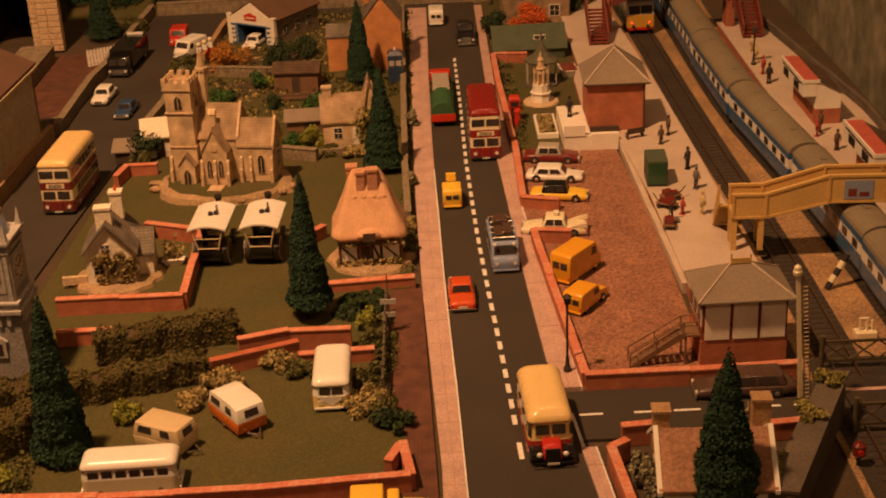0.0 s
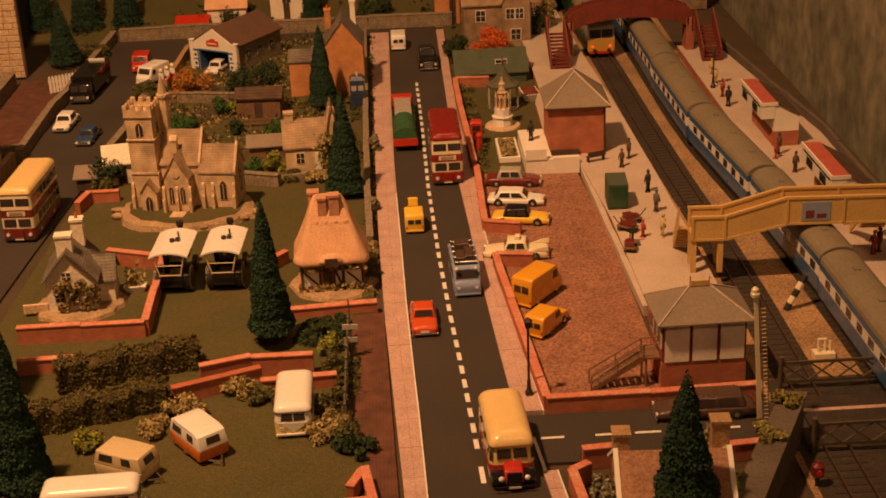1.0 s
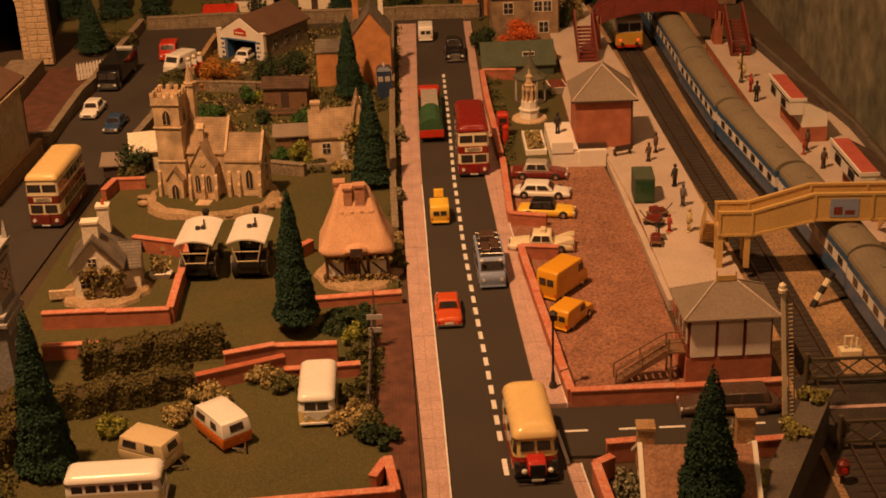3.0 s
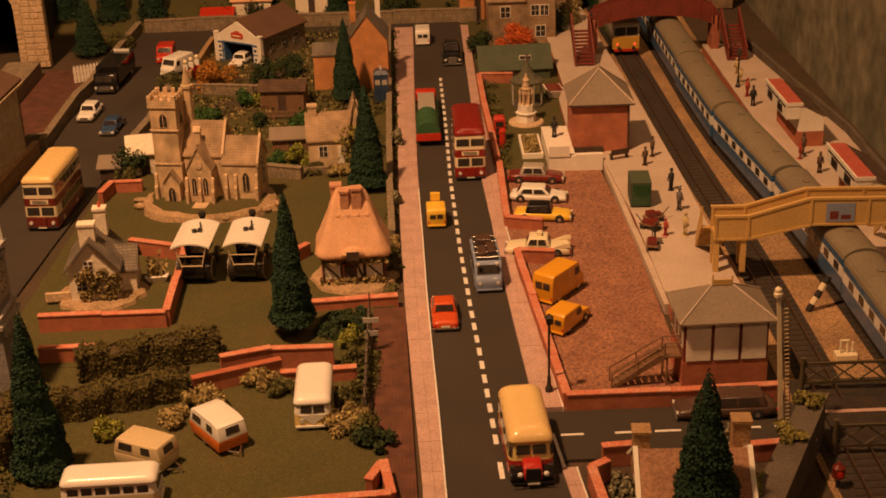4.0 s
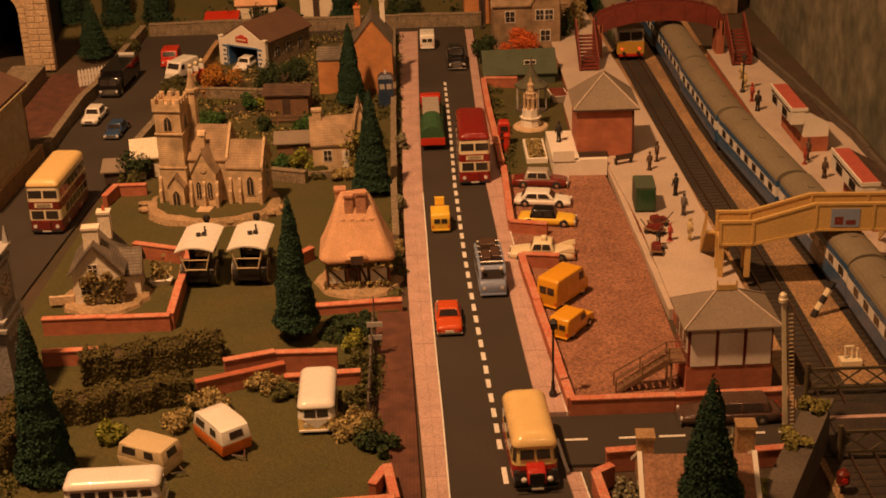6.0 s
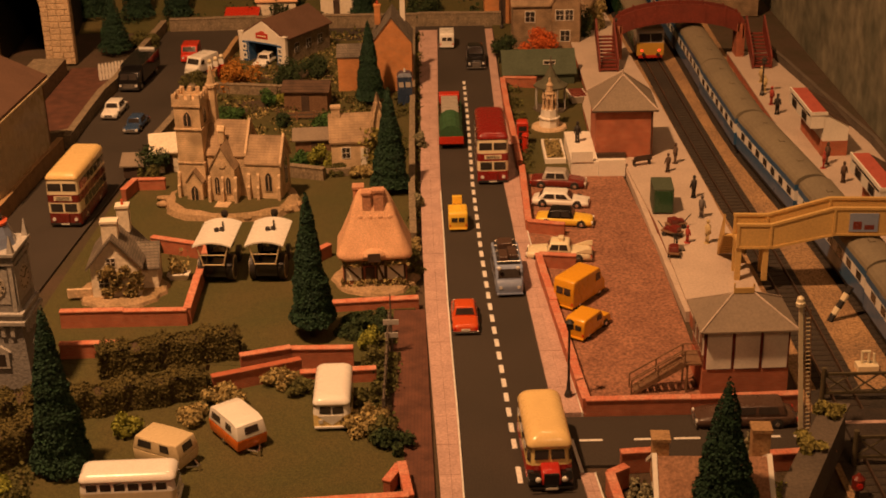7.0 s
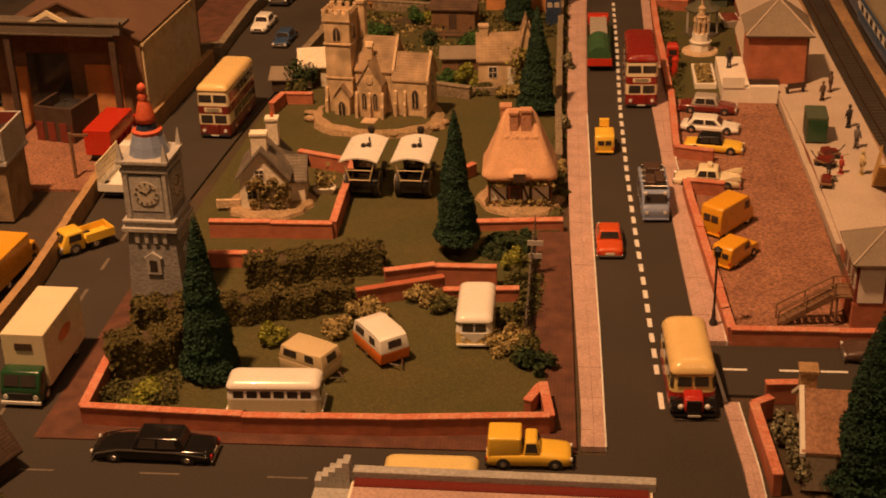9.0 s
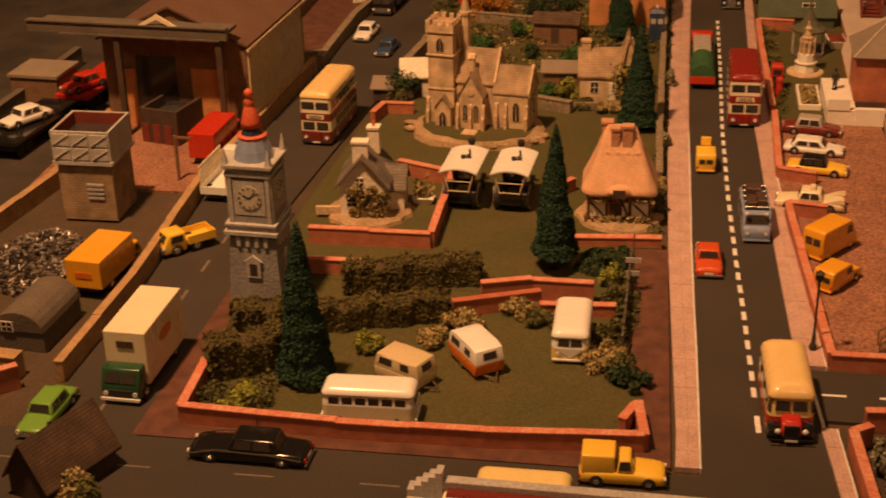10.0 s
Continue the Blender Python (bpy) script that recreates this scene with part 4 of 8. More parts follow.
def lancet(w, h, k=5):
    """A pointed-arch outline, w wide and h high, on the ground."""
    s = h - w * 0.85
    left = [(-w / 2 + w * (1 - math.cos(t)), s + w * 0.95 * math.sin(t)) for t in [i * 1.047 / k for i in range(k + 1)]]
    return [(-w / 2, 0), (w / 2, 0)] + [(-x, z) for x, z in left] + left[::-1][1:]


def church_window(ob, x, y, z, w, h, side="s"):
    fr, gl = lancet(w + 0.22, h + 0.15), lancet(w, h)
    if side == "s":
        f = part("window", B().prism_y([(x + a, z - 0.05 + c) for a, c in fr], y - 0.07, y + 0.04), STONE_PLAIN, ob, "pale carved window surround")
        part("pane", B().prism_y([(x + a, z + c) for a, c in gl], y - 0.085, y - 0.06), GLASS, f)
        part("mullion", B().box(x - 0.03, x + 0.03, y - 0.12, y - 0.07, z, z + h * 0.85), STONE_PLAIN, f)
    else:
        f = part("window", B().prism_x([(x + a, z - 0.05 + c) for a, c in fr], y - 0.04, y + 0.07), STONE_PLAIN, ob, "pale carved window surround")
        part("pane", B().prism_x([(x + a, z + c) for a, c in gl], y + 0.06, y + 0.085), GLASS, f)


def sash(ob, x0, x1, y, z0, z1, side="s", wood=None, panes_x=2):
    """A framed rectangular window on a south (s) or east (e) wall at y."""
    wood = wood or WHITEWOOD
    put = (lambda a0, a1, d0, d1, c0, c1: B().box(a0, a1, y + d0, y + d1, c0, c1)) if side == "s" else (lambda a0, a1, d0, d1, c0, c1: B().box(y - d1, y - d0, a0, a1, c0, c1))
    f = part("window", put(x0 - 0.08, x1 + 0.08, -0.05, 0.03, z0 - 0.08, z1 + 0.08), wood, ob)
    part("pane", put(x0, x1, -0.065, -0.045, z0, z1), GLASS, f)
    for i in range(1, panes_x):
        xm = x0 + (x1 - x0) * i / panes_x
        part("glazing_bar", put(xm - 0.025, xm + 0.025, -0.085, -0.06, z0, z1), wood, f)
    zm = (z0 + z1) / 2
    part("glazing_bar", put(x0, x1, -0.085, -0.06, zm - 0.02, zm + 0.02), wood, f)


def chimney(ob, x, y, z0, z1, w, d, wall, pots=2):
    c = part("chimney", B().box(x - w / 2, x + w / 2, y - d / 2, y + d / 2, z0, z1 - 0.2).box(x - w / 2 - 0.08, x + w / 2 + 0.08, y - d / 2 - 0.08, y + d / 2 + 0.08, z1 - 0.2, z1), wall, ob)
    for i in range(pots):
        px = x + (i - (pots - 1) / 2) * w * 0.5
        part("chimney_pot", B().cyl(px, y, z1, z1 + 0.45, 0.13, 0.1), TERRACOTTA, c)


def mound(ob, cx, cy, rx, ry, h, material, name="base", rough=0.08, label=""):
    pts = [(cx + rx * k * math.cos(t), cy + ry * k * math.sin(t)) for t, k in [(2 * math.pi * i / 28, 1 + rng.uniform(-rough, rough)) for i in range(28)]]
    low = [(x, y, -0.1) for x, y in pts]
    mid = [(cx + (x - cx) * 0.95, cy + (y - cy) * 0.95, h * 0.75) for x, y in pts]
    top = [(cx + (x - cx) * 0.86, cy + (y - cy) * 0.86, h) for x, y in pts]
    return part(name, B().hull(low, mid).hull(mid, top), material, ob, label)


# ---- the church
def church():
    ob = thing("church", -21.1, 31, 0, -9, "cream stone village church with a battlemented tower on a stone mound", "church")
    ob.matrix_world = at(-21.1, 31, 0, -9) @ Matrix.Diagonal((0.92, 1, 1, 1))
    mound(ob, 0.3, -1.6, 7.6, 5.2, 0.75, CASTBASE, "mound", 0.06, "rocky cast-stone mound")
    for i in range(9):
        t = math.pi + math.pi * i / 8
        part("boulder", B().ball(0.3 + 7.2 * math.cos(t) + rng.uniform(-0.4, 0.4), -1.6 + 4.8 * math.sin(t) + rng.uniform(-0.3, 0.3), 0.35, rng.uniform(0.5, 1.1), rng.uniform(0.3, 0.5), rng.uniform(0.2, 0.36), rough=0.08), CASTBASE, ob, smooth=True)
    part("mound_grass", B().prism_z([(0.3 + 6.2 * k * math.cos(t), -1.6 + 4.2 * k * math.sin(t)) for t, k in [(2 * math.pi * i / 26, 1 + rng.uniform(-0.05, 0.05)) for i in range(26)]], 0.6, 0.79), GRASS, ob, "olive turf on the mound")
    # tower
    tx0, tx1, ty0, ty1 = -5.1, -2.1, -2.1, 0.8
    tower = part("tower", B().taper(tx0, tx1, ty0, ty1, 0.7, tx0 + 0.08, tx1 - 0.08, ty0 + 0.08, ty1 - 0.08, 4.2).box(tx0 + 0.12, tx1 - 0.12, ty0 + 0.12, ty1 - 0.12, 4.2, 10.0), STONE, ob)
    for z in (4.2, 7.6, 9.9):
        part("string_course", B().box(tx0 - 0.02, tx1 + 0.02, ty0 - 0.02, ty1 + 0.02, z, z + 0.14), STONE_PLAIN, tower)
    part("parapet", B().box(tx0, tx1, ty0, ty0 + 0.25, 10.04, 10.6).box(tx0, tx1, ty1 - 0.25, ty1, 10.04, 10.6).box(tx0, tx0 + 0.25, ty0 + 0.25, ty1 - 0.25, 10.04, 10.6).box(tx1 - 0.25, tx1, ty0 + 0.25, ty1 - 0.25, 10.04, 10.6), STONE, tower)
    for i in range(4):
        for s in (0, 1):
            part("merlon", B().box(tx0 + 0.84 * i, tx0 + 0.84 * i + 0.46, (ty0, ty1 - 0.25)[s], (ty0 + 0.25, ty1)[s], 10.6, 11.1), STONE_PLAIN, tower, bevel=0.03)
            part("merlon", B().box((tx0, tx1 - 0.25)[s], (tx0 + 0.25, tx1)[s], ty0 + 0.8 * i + 0.02, ty0 + 0.8 * i + 0.42, 10.6, 11.05), STONE_PLAIN, tower, bevel=0.03)
    church_window(tower, -3.6, ty0 + 0.12, 8.0, 0.8, 1.4)
    church_window(tower, -0.7, tx1 - 0.12, 8.0, 0.8, 1.4, "e")
    part("stair_turret", B().lathe(-1.8, 1.0, [(0.55, 0.7), (0.55, 11.0), (0.68, 11.05), (0.68, 11.3), (0.5, 11.4), (0.12, 13.0), (0.02, 13.2)], 8), STONE, tower)
    # nave, chancel, transept, porch, aisle
    gable(ob, -2.05, 2.1, -1.4, 2.8, 0.7, 5.0, 7.7, STONE, STONE_ROOF, "x", 0.15, parts=("nave_wall", "nave_roof"))
    gable(ob, 2.15, 5.9, -1.9, 1.7, 0.7, 4.3, 6.5, STONE, STONE_ROOF, "x", 0.1, parts=("chancel_wall", "chancel_roof"))
    gable(ob, -1.3, 1.3, -3.0, 0.6, 0.7, 4.1, 6.2, STONE, STONE_ROOF, "y", 0.12, parts=("transept_wall", "transept_roof"))
    gable(ob, -4.0, -2.3, -2.9, -1.2, 0.7, 2.6, 3.7, STONE, STONE_ROOF, "y", 0.12, parts=("porch_wall", "porch_roof"))
    for x, yy0, yy1, ze, zr in ((2.15, -1.5, 2.9, 5.1, 8.1), (5.95, -2.0, 1.8, 4.4, 6.9)):
        part("coping", B().prism_x([(yy0, ze - 0.3), (yy0, ze + 0.15), ((yy0 + yy1) / 2, zr), (yy1, ze + 0.15), (yy1, ze - 0.3), ((yy0 + yy1) / 2, zr - 0.5)], x - 0.13, x + 0.13), STONE_PLAIN, ob, "pale gable coping")
    part("bellcote", B().box(-0.75, -0.15, -1.2, -0.7, 6.0, 7.3).prism_x([(-1.3, 7.3), (-0.6, 7.3), (-0.95, 7.8)], -0.85, -0.05), STONE, ob)
    part("round_window", B().rod((0, -3.0, 4.6), (0, -3.1, 4.6), 0.42, seg=16), STONE_PLAIN, ob, "round carved window")
    church_window(ob, -0.6, -3.0, 1.6, 0.5, 1.7), church_window(ob, 0.6, -3.0, 1.6, 0.5, 1.7)
    church_window(ob, 4.6, -1.9, 1.6, 0.7, 1.9), church_window(ob, -3.15, -2.9, 0.75, 0.75, 1.5)
    church_window(ob, 0.0, 5.9, 1.8, 1.1, 2.8, "e")
    for x, y in ((-1.4, -3.1), (0.0, -3.1), (1.4, -3.1), (2.5, -2.0), (3.5, -2.0), (5.75, -2.0), (-5.0, -2.2)):
        part("buttress", B().prism_x([(y - 0.35, 0.65), (y + 0.15, 0.65), (y + 0.15, 3.4), (y - 0.05, 3.2), (y - 0.2, 2.2), (y - 0.35, 2.0)], x - 0.16, x + 0.16), STONE_PLAIN, ob, bevel=0.03)
    part("path_step", B().box(-0.6, 0.9, -4.6, -3.2, 0.7, 0.85), STONE_PLAIN, ob)
    return ob


church()


# ---- cottages
def thatched_cottage():
    ob = thing("thatched_cottage", -6.4, 11.6, 0, 2, "thatched cottage with black and white timber framing and brick chimneys", "house")
    ob.matrix_world = at(-6.4, 11.6, 0, 2) @ Matrix.Diagonal((0.87, 1, 1, 1))
    mound(ob, 0, -0.4, 4.3, 4.0, 0.4, CASTBASE, "base", 0.06, "cast-stone garden base")
    part("wall", B().box(-3.1, 3.1, -2.2, 2.2, 0.3, 3.3), REDBRICK, ob, "brick and timber wall")
    for x0, x1 in ((-2.9, -1.2), (0.2, 1.0), (1.1, 2.9)):
        w = part("plaster_panel", B().box(x0, x1, -2.28, -2.2, 0.75, 2.1), WHITEWOOD, ob, "white plaster panel")
        part("brace", B().hull([(x0, -2.33, 2.1), (x0 + 0.25, -2.33, 2.1), (x1, -2.33, 0.75), (x1 - 0.25, -2.33, 0.75)], [(x0, -2.27, 2.1), (x0 + 0.25, -2.27, 2.1), (x1, -2.27, 0.75), (x1 - 0.25, -2.27, 0.75)]), TIMBER, w)
        for x in (x0, x1):
            part("post", B().box(x - 0.1, x + 0.1, -2.34, -2.2, 0.6, 2.3), TIMBER, w)
    part("rail", B().box(-3.1, 3.1, -2.36, -2.2, 2.1, 2.3), TIMBER, ob)
    part("door", B().box(-0.9, 0.0, -2.3, -2.2, 0.4, 1.9), TIMBER, ob)
    # thatch: rounded hipped roof
    rings = [(3.35, 2.55, 2.75), (3.62, 2.85, 2.8), (3.68, 2.92, 3.05), (3.5, 2.75, 3.35), (3.2, 2.45, 3.9), (2.75, 1.95, 4.9), (2.3, 1.45, 5.9), (1.95, 1.05, 6.8), (1.6, 0.65, 7.6), (1.3, 0.3, 8.05), (1.1, 0.15, 8.15)]
    rough, n = [], 11
    for u, c, z in rings:
        rough.append([(x * (1 + rng.uniform(-0.012, 0.012)), y * (1 + rng.uniform(-0.012, 0.012)), z + 0.05 * math.sin(x * 3.1) + rng.uniform(-0.03, 0.03)) for x, y, z in body_ring(u, -c, c, min(u, c) * 0.38, z, n)])
    roof = part("thatched_roof", B().loft(rough), THATCH, ob, "weathered golden thatch", smooth=True)
    part("eyebrow", B().prism_y([(1.15 * math.cos(t), 3.05 + 0.75 * math.sin(t)) for t in [math.pi * i / 10 for i in range(11)]], -3.05, -1.6), THATCH, roof, smooth=True)
    part("dormer_window", B().box(-0.6, 0.6, -3.12, -3.04, 2.75, 3.5), TIMBER, roof)
    for i in range(8):
        part("ridge_scallop", B().ball(-1.65 + 0.47 * i, -1.32, 5.9 + 0.12 * (i % 2), 0.3, 0.12, 0.28), THATCH, roof, smooth=True)
    chimney(ob, -0.55, -0.75, 6.4, 8.2, 0.8, 0.8, PALEBRICK, 0), chimney(ob, 0.6, -0.75, 6.4, 8.4, 0.95, 0.8, PALEBRICK, 0), chimney(ob, -1.35, 0.5, 6.6, 8.3, 1.0, 0.9, PALEBRICK, 0)
    leaves = B()
    for i in range(420):
        leaves.leaf((rng.uniform(-3.3, 3.3), -2.5 + rng.uniform(-0.3, 0.2), rng.choice((rng.uniform(2.2, 3.0), rng.uniform(0.4, 0.9)))), 0.3)
    part("creeper", leaves, CREEPER, ob, "dry brown creeper over the windows")


CREEPER = mat("creeper_leaves", (0.27, 0.20, 0.075), 0.9, (0.17, 0.14, 0.05), 80, 500, 0.7, 0.3, 0.0, island=0.4)
thatched_cottage()


def white_cottage():
    ob = thing("white_cottage", -28.0, 10.0, 0, 4, "small limewashed cottage with a grey roof and climbing shrubs", "house")
    mound(ob, 0.2, -0.5, 3.9, 3.6, 0.45, CASTBASE, "base", 0.06, "cast-stone garden base")
    gable(ob, -2.0, 2.0, -2.2, 2.6, 0.4, 3.3, 5.6, LIMEWASH, GREYROOF, "y", 0.35, 0.25)
    gable(ob, 1.4, 3.3, -0.8, 2.2, 0.4, 2.4, 3.9, LIMEWASH, GREYROOF, "x", 0.25, 0.2, parts=("side_wall", "side_roof"))
    chimney(ob, -0.2, -1.0, 4.8, 6.9, 1.3, 0.9, LIMEWASH, 0), chimney(ob, 0.6, 1.6, 4.8, 7.2, 1.0, 0.9, LIMEWASH, 1)
    sash(ob, -0.6, 0.1, -2.2, 3.2, 3.9), sash(ob, -1.4, -0.6, -2.2, 1.3, 2.1)
    part("porch_wall", B().box(-4.2, -2.1, -1.9, -1.6, 0.3, 1.1), STONE_PLAIN, ob, bevel=0.05)
    leaves = B()
    for cx, cz, r in ((-1.0, 2.6, 0.5), (0.0, 2.4, 0.6), (-0.4, 3.0, 0.45), (0.9, 2.8, 0.5), (0.1, 1.5, 0.5), (1.6, 1.6, 0.7), (1.9, 2.3, 0.5), (1.2, 0.9, 0.6), (-0.7, 1.0, 0.5)):
        for i in range(110):
            t, u = rng.uniform(0, 6.28), rng.uniform(0, 1) ** 0.5
            leaves.leaf((cx + r * u * math.cos(t), -2.35 - rng.uniform(0, 0.4), cz + r * u * math.sin(t)), 0.26)
    part("climbing_shrub", leaves, CREEPER, ob, "olive climbing shrubs on the gable")


white_cottage()


def stone_bungalow():
    ob = thing("stone_cottage", -9.0, 40.5, 0, 4, "cream stone cottage with a tiled roof and pale door", "house")
    gable(ob, -3.0, 2.6, -2.0, 2.0, 0, 3.0, 5.2, STONE, STONE_ROOF, "x", 0.2, 0.2)
    gable(ob, 0.9, 3.0, -2.6, 1.4, 0, 3.6, 6.9, STONE, STONE_ROOF, "y", 0.15, 0.2, parts=("wing_wall", "wing_roof"))
    chimney(ob, -2.4, 0.0, 4.4, 6.2, 0.9, 0.8, STONE_PLAIN, 0)
    part("door", B().box(0.0, 0.75, -2.08, -2.0, 0.2, 2.2), WHITEWOOD, ob, "white cottage door")
    sash(ob, -1.9, -1.1, -2.0, 1.2, 2.3)
    for x in (0.9, 3.0):
        part("coping", B().prism_y([(x - 0.2, 3.4), (x + 0.2, 3.4), (1.95 + (x - 1.95) * 0.12, 7.3), (1.95 - (1.95 - x) * 0.25, 7.3)], -2.85, -2.55), STONE_PLAIN, ob, "pale gable coping")
    part("garden_wall", B().box(-3.6, 2.6, -4.2, -3.9, 0, 0.9), DRYSTONE, ob, bevel=0.06)
    leaves = B()
    for i in range(700):
        t = rng.uniform(0, 1)
        leaves.leaf((1.6 + rng.gauss(0, 0.6), -2.75 + rng.gauss(0, 0.2), 0.4 + 4.2 * t), 0.32)
    part("creeper", leaves, IVY, ob, "yellow-green creeper over the gable")


IVY = mat("ivy_leaves", (0.24, 0.20, 0.05), 0.9, (0.16, 0.16, 0.04), 80, 500, 0.7, 0.3, 0.0, island=0.4)
stone_bungalow()


def orange_house():
    ob = thing("brick_house", -6.0, 67.5, 0, 0, "plain orange brick house with a grey slate roof", "house")
    gable(ob, -2.6, 2.1, -2.9, 3.0, 0, 6.0, 9.0, ORANGEBRICK, GREYROOF, "y", 0.15, 0.22)
    gable(ob, -6.8, -2.6, -2.4, 1.2, 0, 4.2, 5.2, ORANGEBRICK, GREYROOF, "x", 0.12, 0.2, parts=("annexe_wall", "annexe_roof"))
    chimney(ob, -2.0, 1.5, 7.2, 9.6, 0.7, 0.8, ORANGEBRICK, 1)
    chimney(ob, 1.0, 2.5, 7.2, 10.2, 0.6, 0.6, WHITEWOOD, 0)


orange_house()


def garage():
    ob = thing("garage", -23.1, 78.0, 0, -32, "white-fronted motor garage with blue doors and a brown roof", "garage")
    w, d, ze, zr = 3.45, 9.6, 3.5, 5.5
    part("wall", B().box(-w + 0.02, -w + 0.25, 0, d, 0, ze).box(w - 0.25, w - 0.02, 0, d, 0, ze).prism_y([(-w + 0.25, 0), (w - 0.25, 0), (w - 0.25, ze), (0, zr - 0.1), (-w + 0.25, ze)], d - 0.3, d), DRYSTONE, ob, "dark stained side walls")
    part("floor", B().box(-w + 0.25, w - 0.25, 0, d - 0.3, -0.1, 0.06), CONCRETE, ob)
    for s in (-1, 1):
        part("roof", B().prism_y([(s * (w + 0.3), ze - 0.15), (s * (w + 0.3), ze + 0.05), (0, zr + 0.2), (0, zr + 0.02)], -0.05, d + 0.25), BROWNPLAIN, ob, "plain brown felt roof")
    part("false_front", B().prism_y([(-w, 0), (-w + 1.05, 0), (-w + 1.05, 2.75), (w - 1.05, 2.75), (w - 1.05, 0), (w, 0), (w, ze - 0.1), (0, zr), (-w, ze - 0.1)], -0.22, 0.0), WHITEWOOD, ob, "white gabled front")
    for s in (-1, 1):
        part("pier", B().box(s * w - 0.3, s * w + 0.3, -0.35, 0.2, 0, ze + 0.25).box(s * w - 0.36, s * w + 0.36, -0.4, 0.25, ze + 0.25, ze + 0.4), WHITEWOOD, ob, "white corner pier", bevel=0.04)
        x = s * (w - 0.62)
        leaf = part("door", B().box(x - 0.42, x + 0.42, -0.34, -0.23, 0.1, 2.7), P["blue"], ob, "blue folding door")
        inner = part("door", B().box(s * (w - 1.15) - 0.06, s * (w - 1.15) + 0.06, -0.2, 1.2, 0.1, 2.7), P["blue"], ob, "blue folding door")
        for z in (0.35, 1.5):
            p = part("pane", B().box(x - 0.32, x + 0.32, -0.37, -0.33, z, z + 0.95), P["white"], leaf, "white panel with a dark badge")
            part("badge", B().rod((x, -0.365, z + 0.48), (x, -0.39, z + 0.48), 0.2, seg=10), P["navy"], p)
    part("lintel", B().box(-w + 1.05, w - 1.05, -0.3, -0.2, 2.6, 2.78), P["blue"], ob)
    part("sign", B().prism_y([(-0.95, 3.3), (0.95, 3.3), (0.95, 3.95), (0.45, 4.05), (0.3, 4.25), (-0.3, 4.25), (-0.45, 4.05), (-0.95, 3.95)], -0.3, -0.22), P["bright_red"], ob, "red sign board")
    part("sign_bar", B().box(-0.7, 0.7, -0.33, -0.29, 3.55, 3.7), P["ivory"], ob)
    for yy in (2.0, 4.5, 7.0):
        sash(ob, yy, yy + 0.9, w - 0.02, 1.4, 2.5, "e", GREYLIGHT)


garage()


def hip_roof(b, x0, x1, y0, y1, z0, z1, ridge, axis="x"):
    """A hipped roof whose ridge is that long; a solid."""
    xm, ym = (x0 + x1) / 2, (y0 + y1) / 2
    e = ridge / 2 + 0.02
    top = [(xm - e, ym - 0.02), (xm + e, ym - 0.02), (xm + e, ym + 0.02), (xm - e, ym + 0.02)] if axis == "x" else [(xm - 0.02, ym - e), (xm + 0.02, ym - e), (xm + 0.02, ym + e), (xm - 0.02, ym + e)]
    b.hull([(x0, y0, z0), (x1, y0, z0), (x1, y1, z0), (x0, y1, z0)], [(x0, y0, z0 + 0.12), (x1, y0, z0 + 0.12), (x1, y1, z0 + 0.12), (x0, y1, z0 + 0.12)])
    b.hull([(x0, y0, z0 + 0.12), (x1, y0, z0 + 0.12), (x1, y1, z0 + 0.12), (x0, y1, z0 + 0.12)], [(x, y, z1) for x, y in top])
    c = [(x0, y0), (x1, y0), (x1, y1), (x0, y1)]
    return [((cx, cy, z0 + 0.15), (tx, ty, z1 + 0.02)) for (cx, cy), (tx, ty) in zip(c, top)]


def station():
    ob = thing("station_building", 18.1, 40.2, 1.0, -1, "square red-brick station building with a grey hipped roof", "station")
    part("wall", B().box(-2.9, 2.9, -2.8, 3.2, 0, 5.0), REDBRICK, ob)
    b = B()
    hips = hip_roof(b, -3.3, 3.3, -3.2, 3.6, 5.0, 8.0, 1.0, "y")
    roof = part("roof", b, LEADROOF, ob)
    for p, q in hips:
        part("hip_ridge", B().rod(p, q, 0.09), PLATFORM, roof, "pale ridge strip")
    part("finial", B().cyl(0, 0.0, 8.0, 8.5, 0.1, 0.05), PLATFORM, roof)
    part("gutter", B().box(-3.35, 3.35, -3.28, -3.16, 4.95, 5.08).box(3.27, 3.38, -3.2, 3.6, 4.95, 5.08), TIMBER, ob)
    part("downpipe", B().cyl(2.75, -2.88, 0, 5.0, 0.07), TIMBER, ob)
    part("low_bench", B().box(-2.9, 0.2, -3.2, -2.85, 0, 0.55), TIMBER, ob)


station()


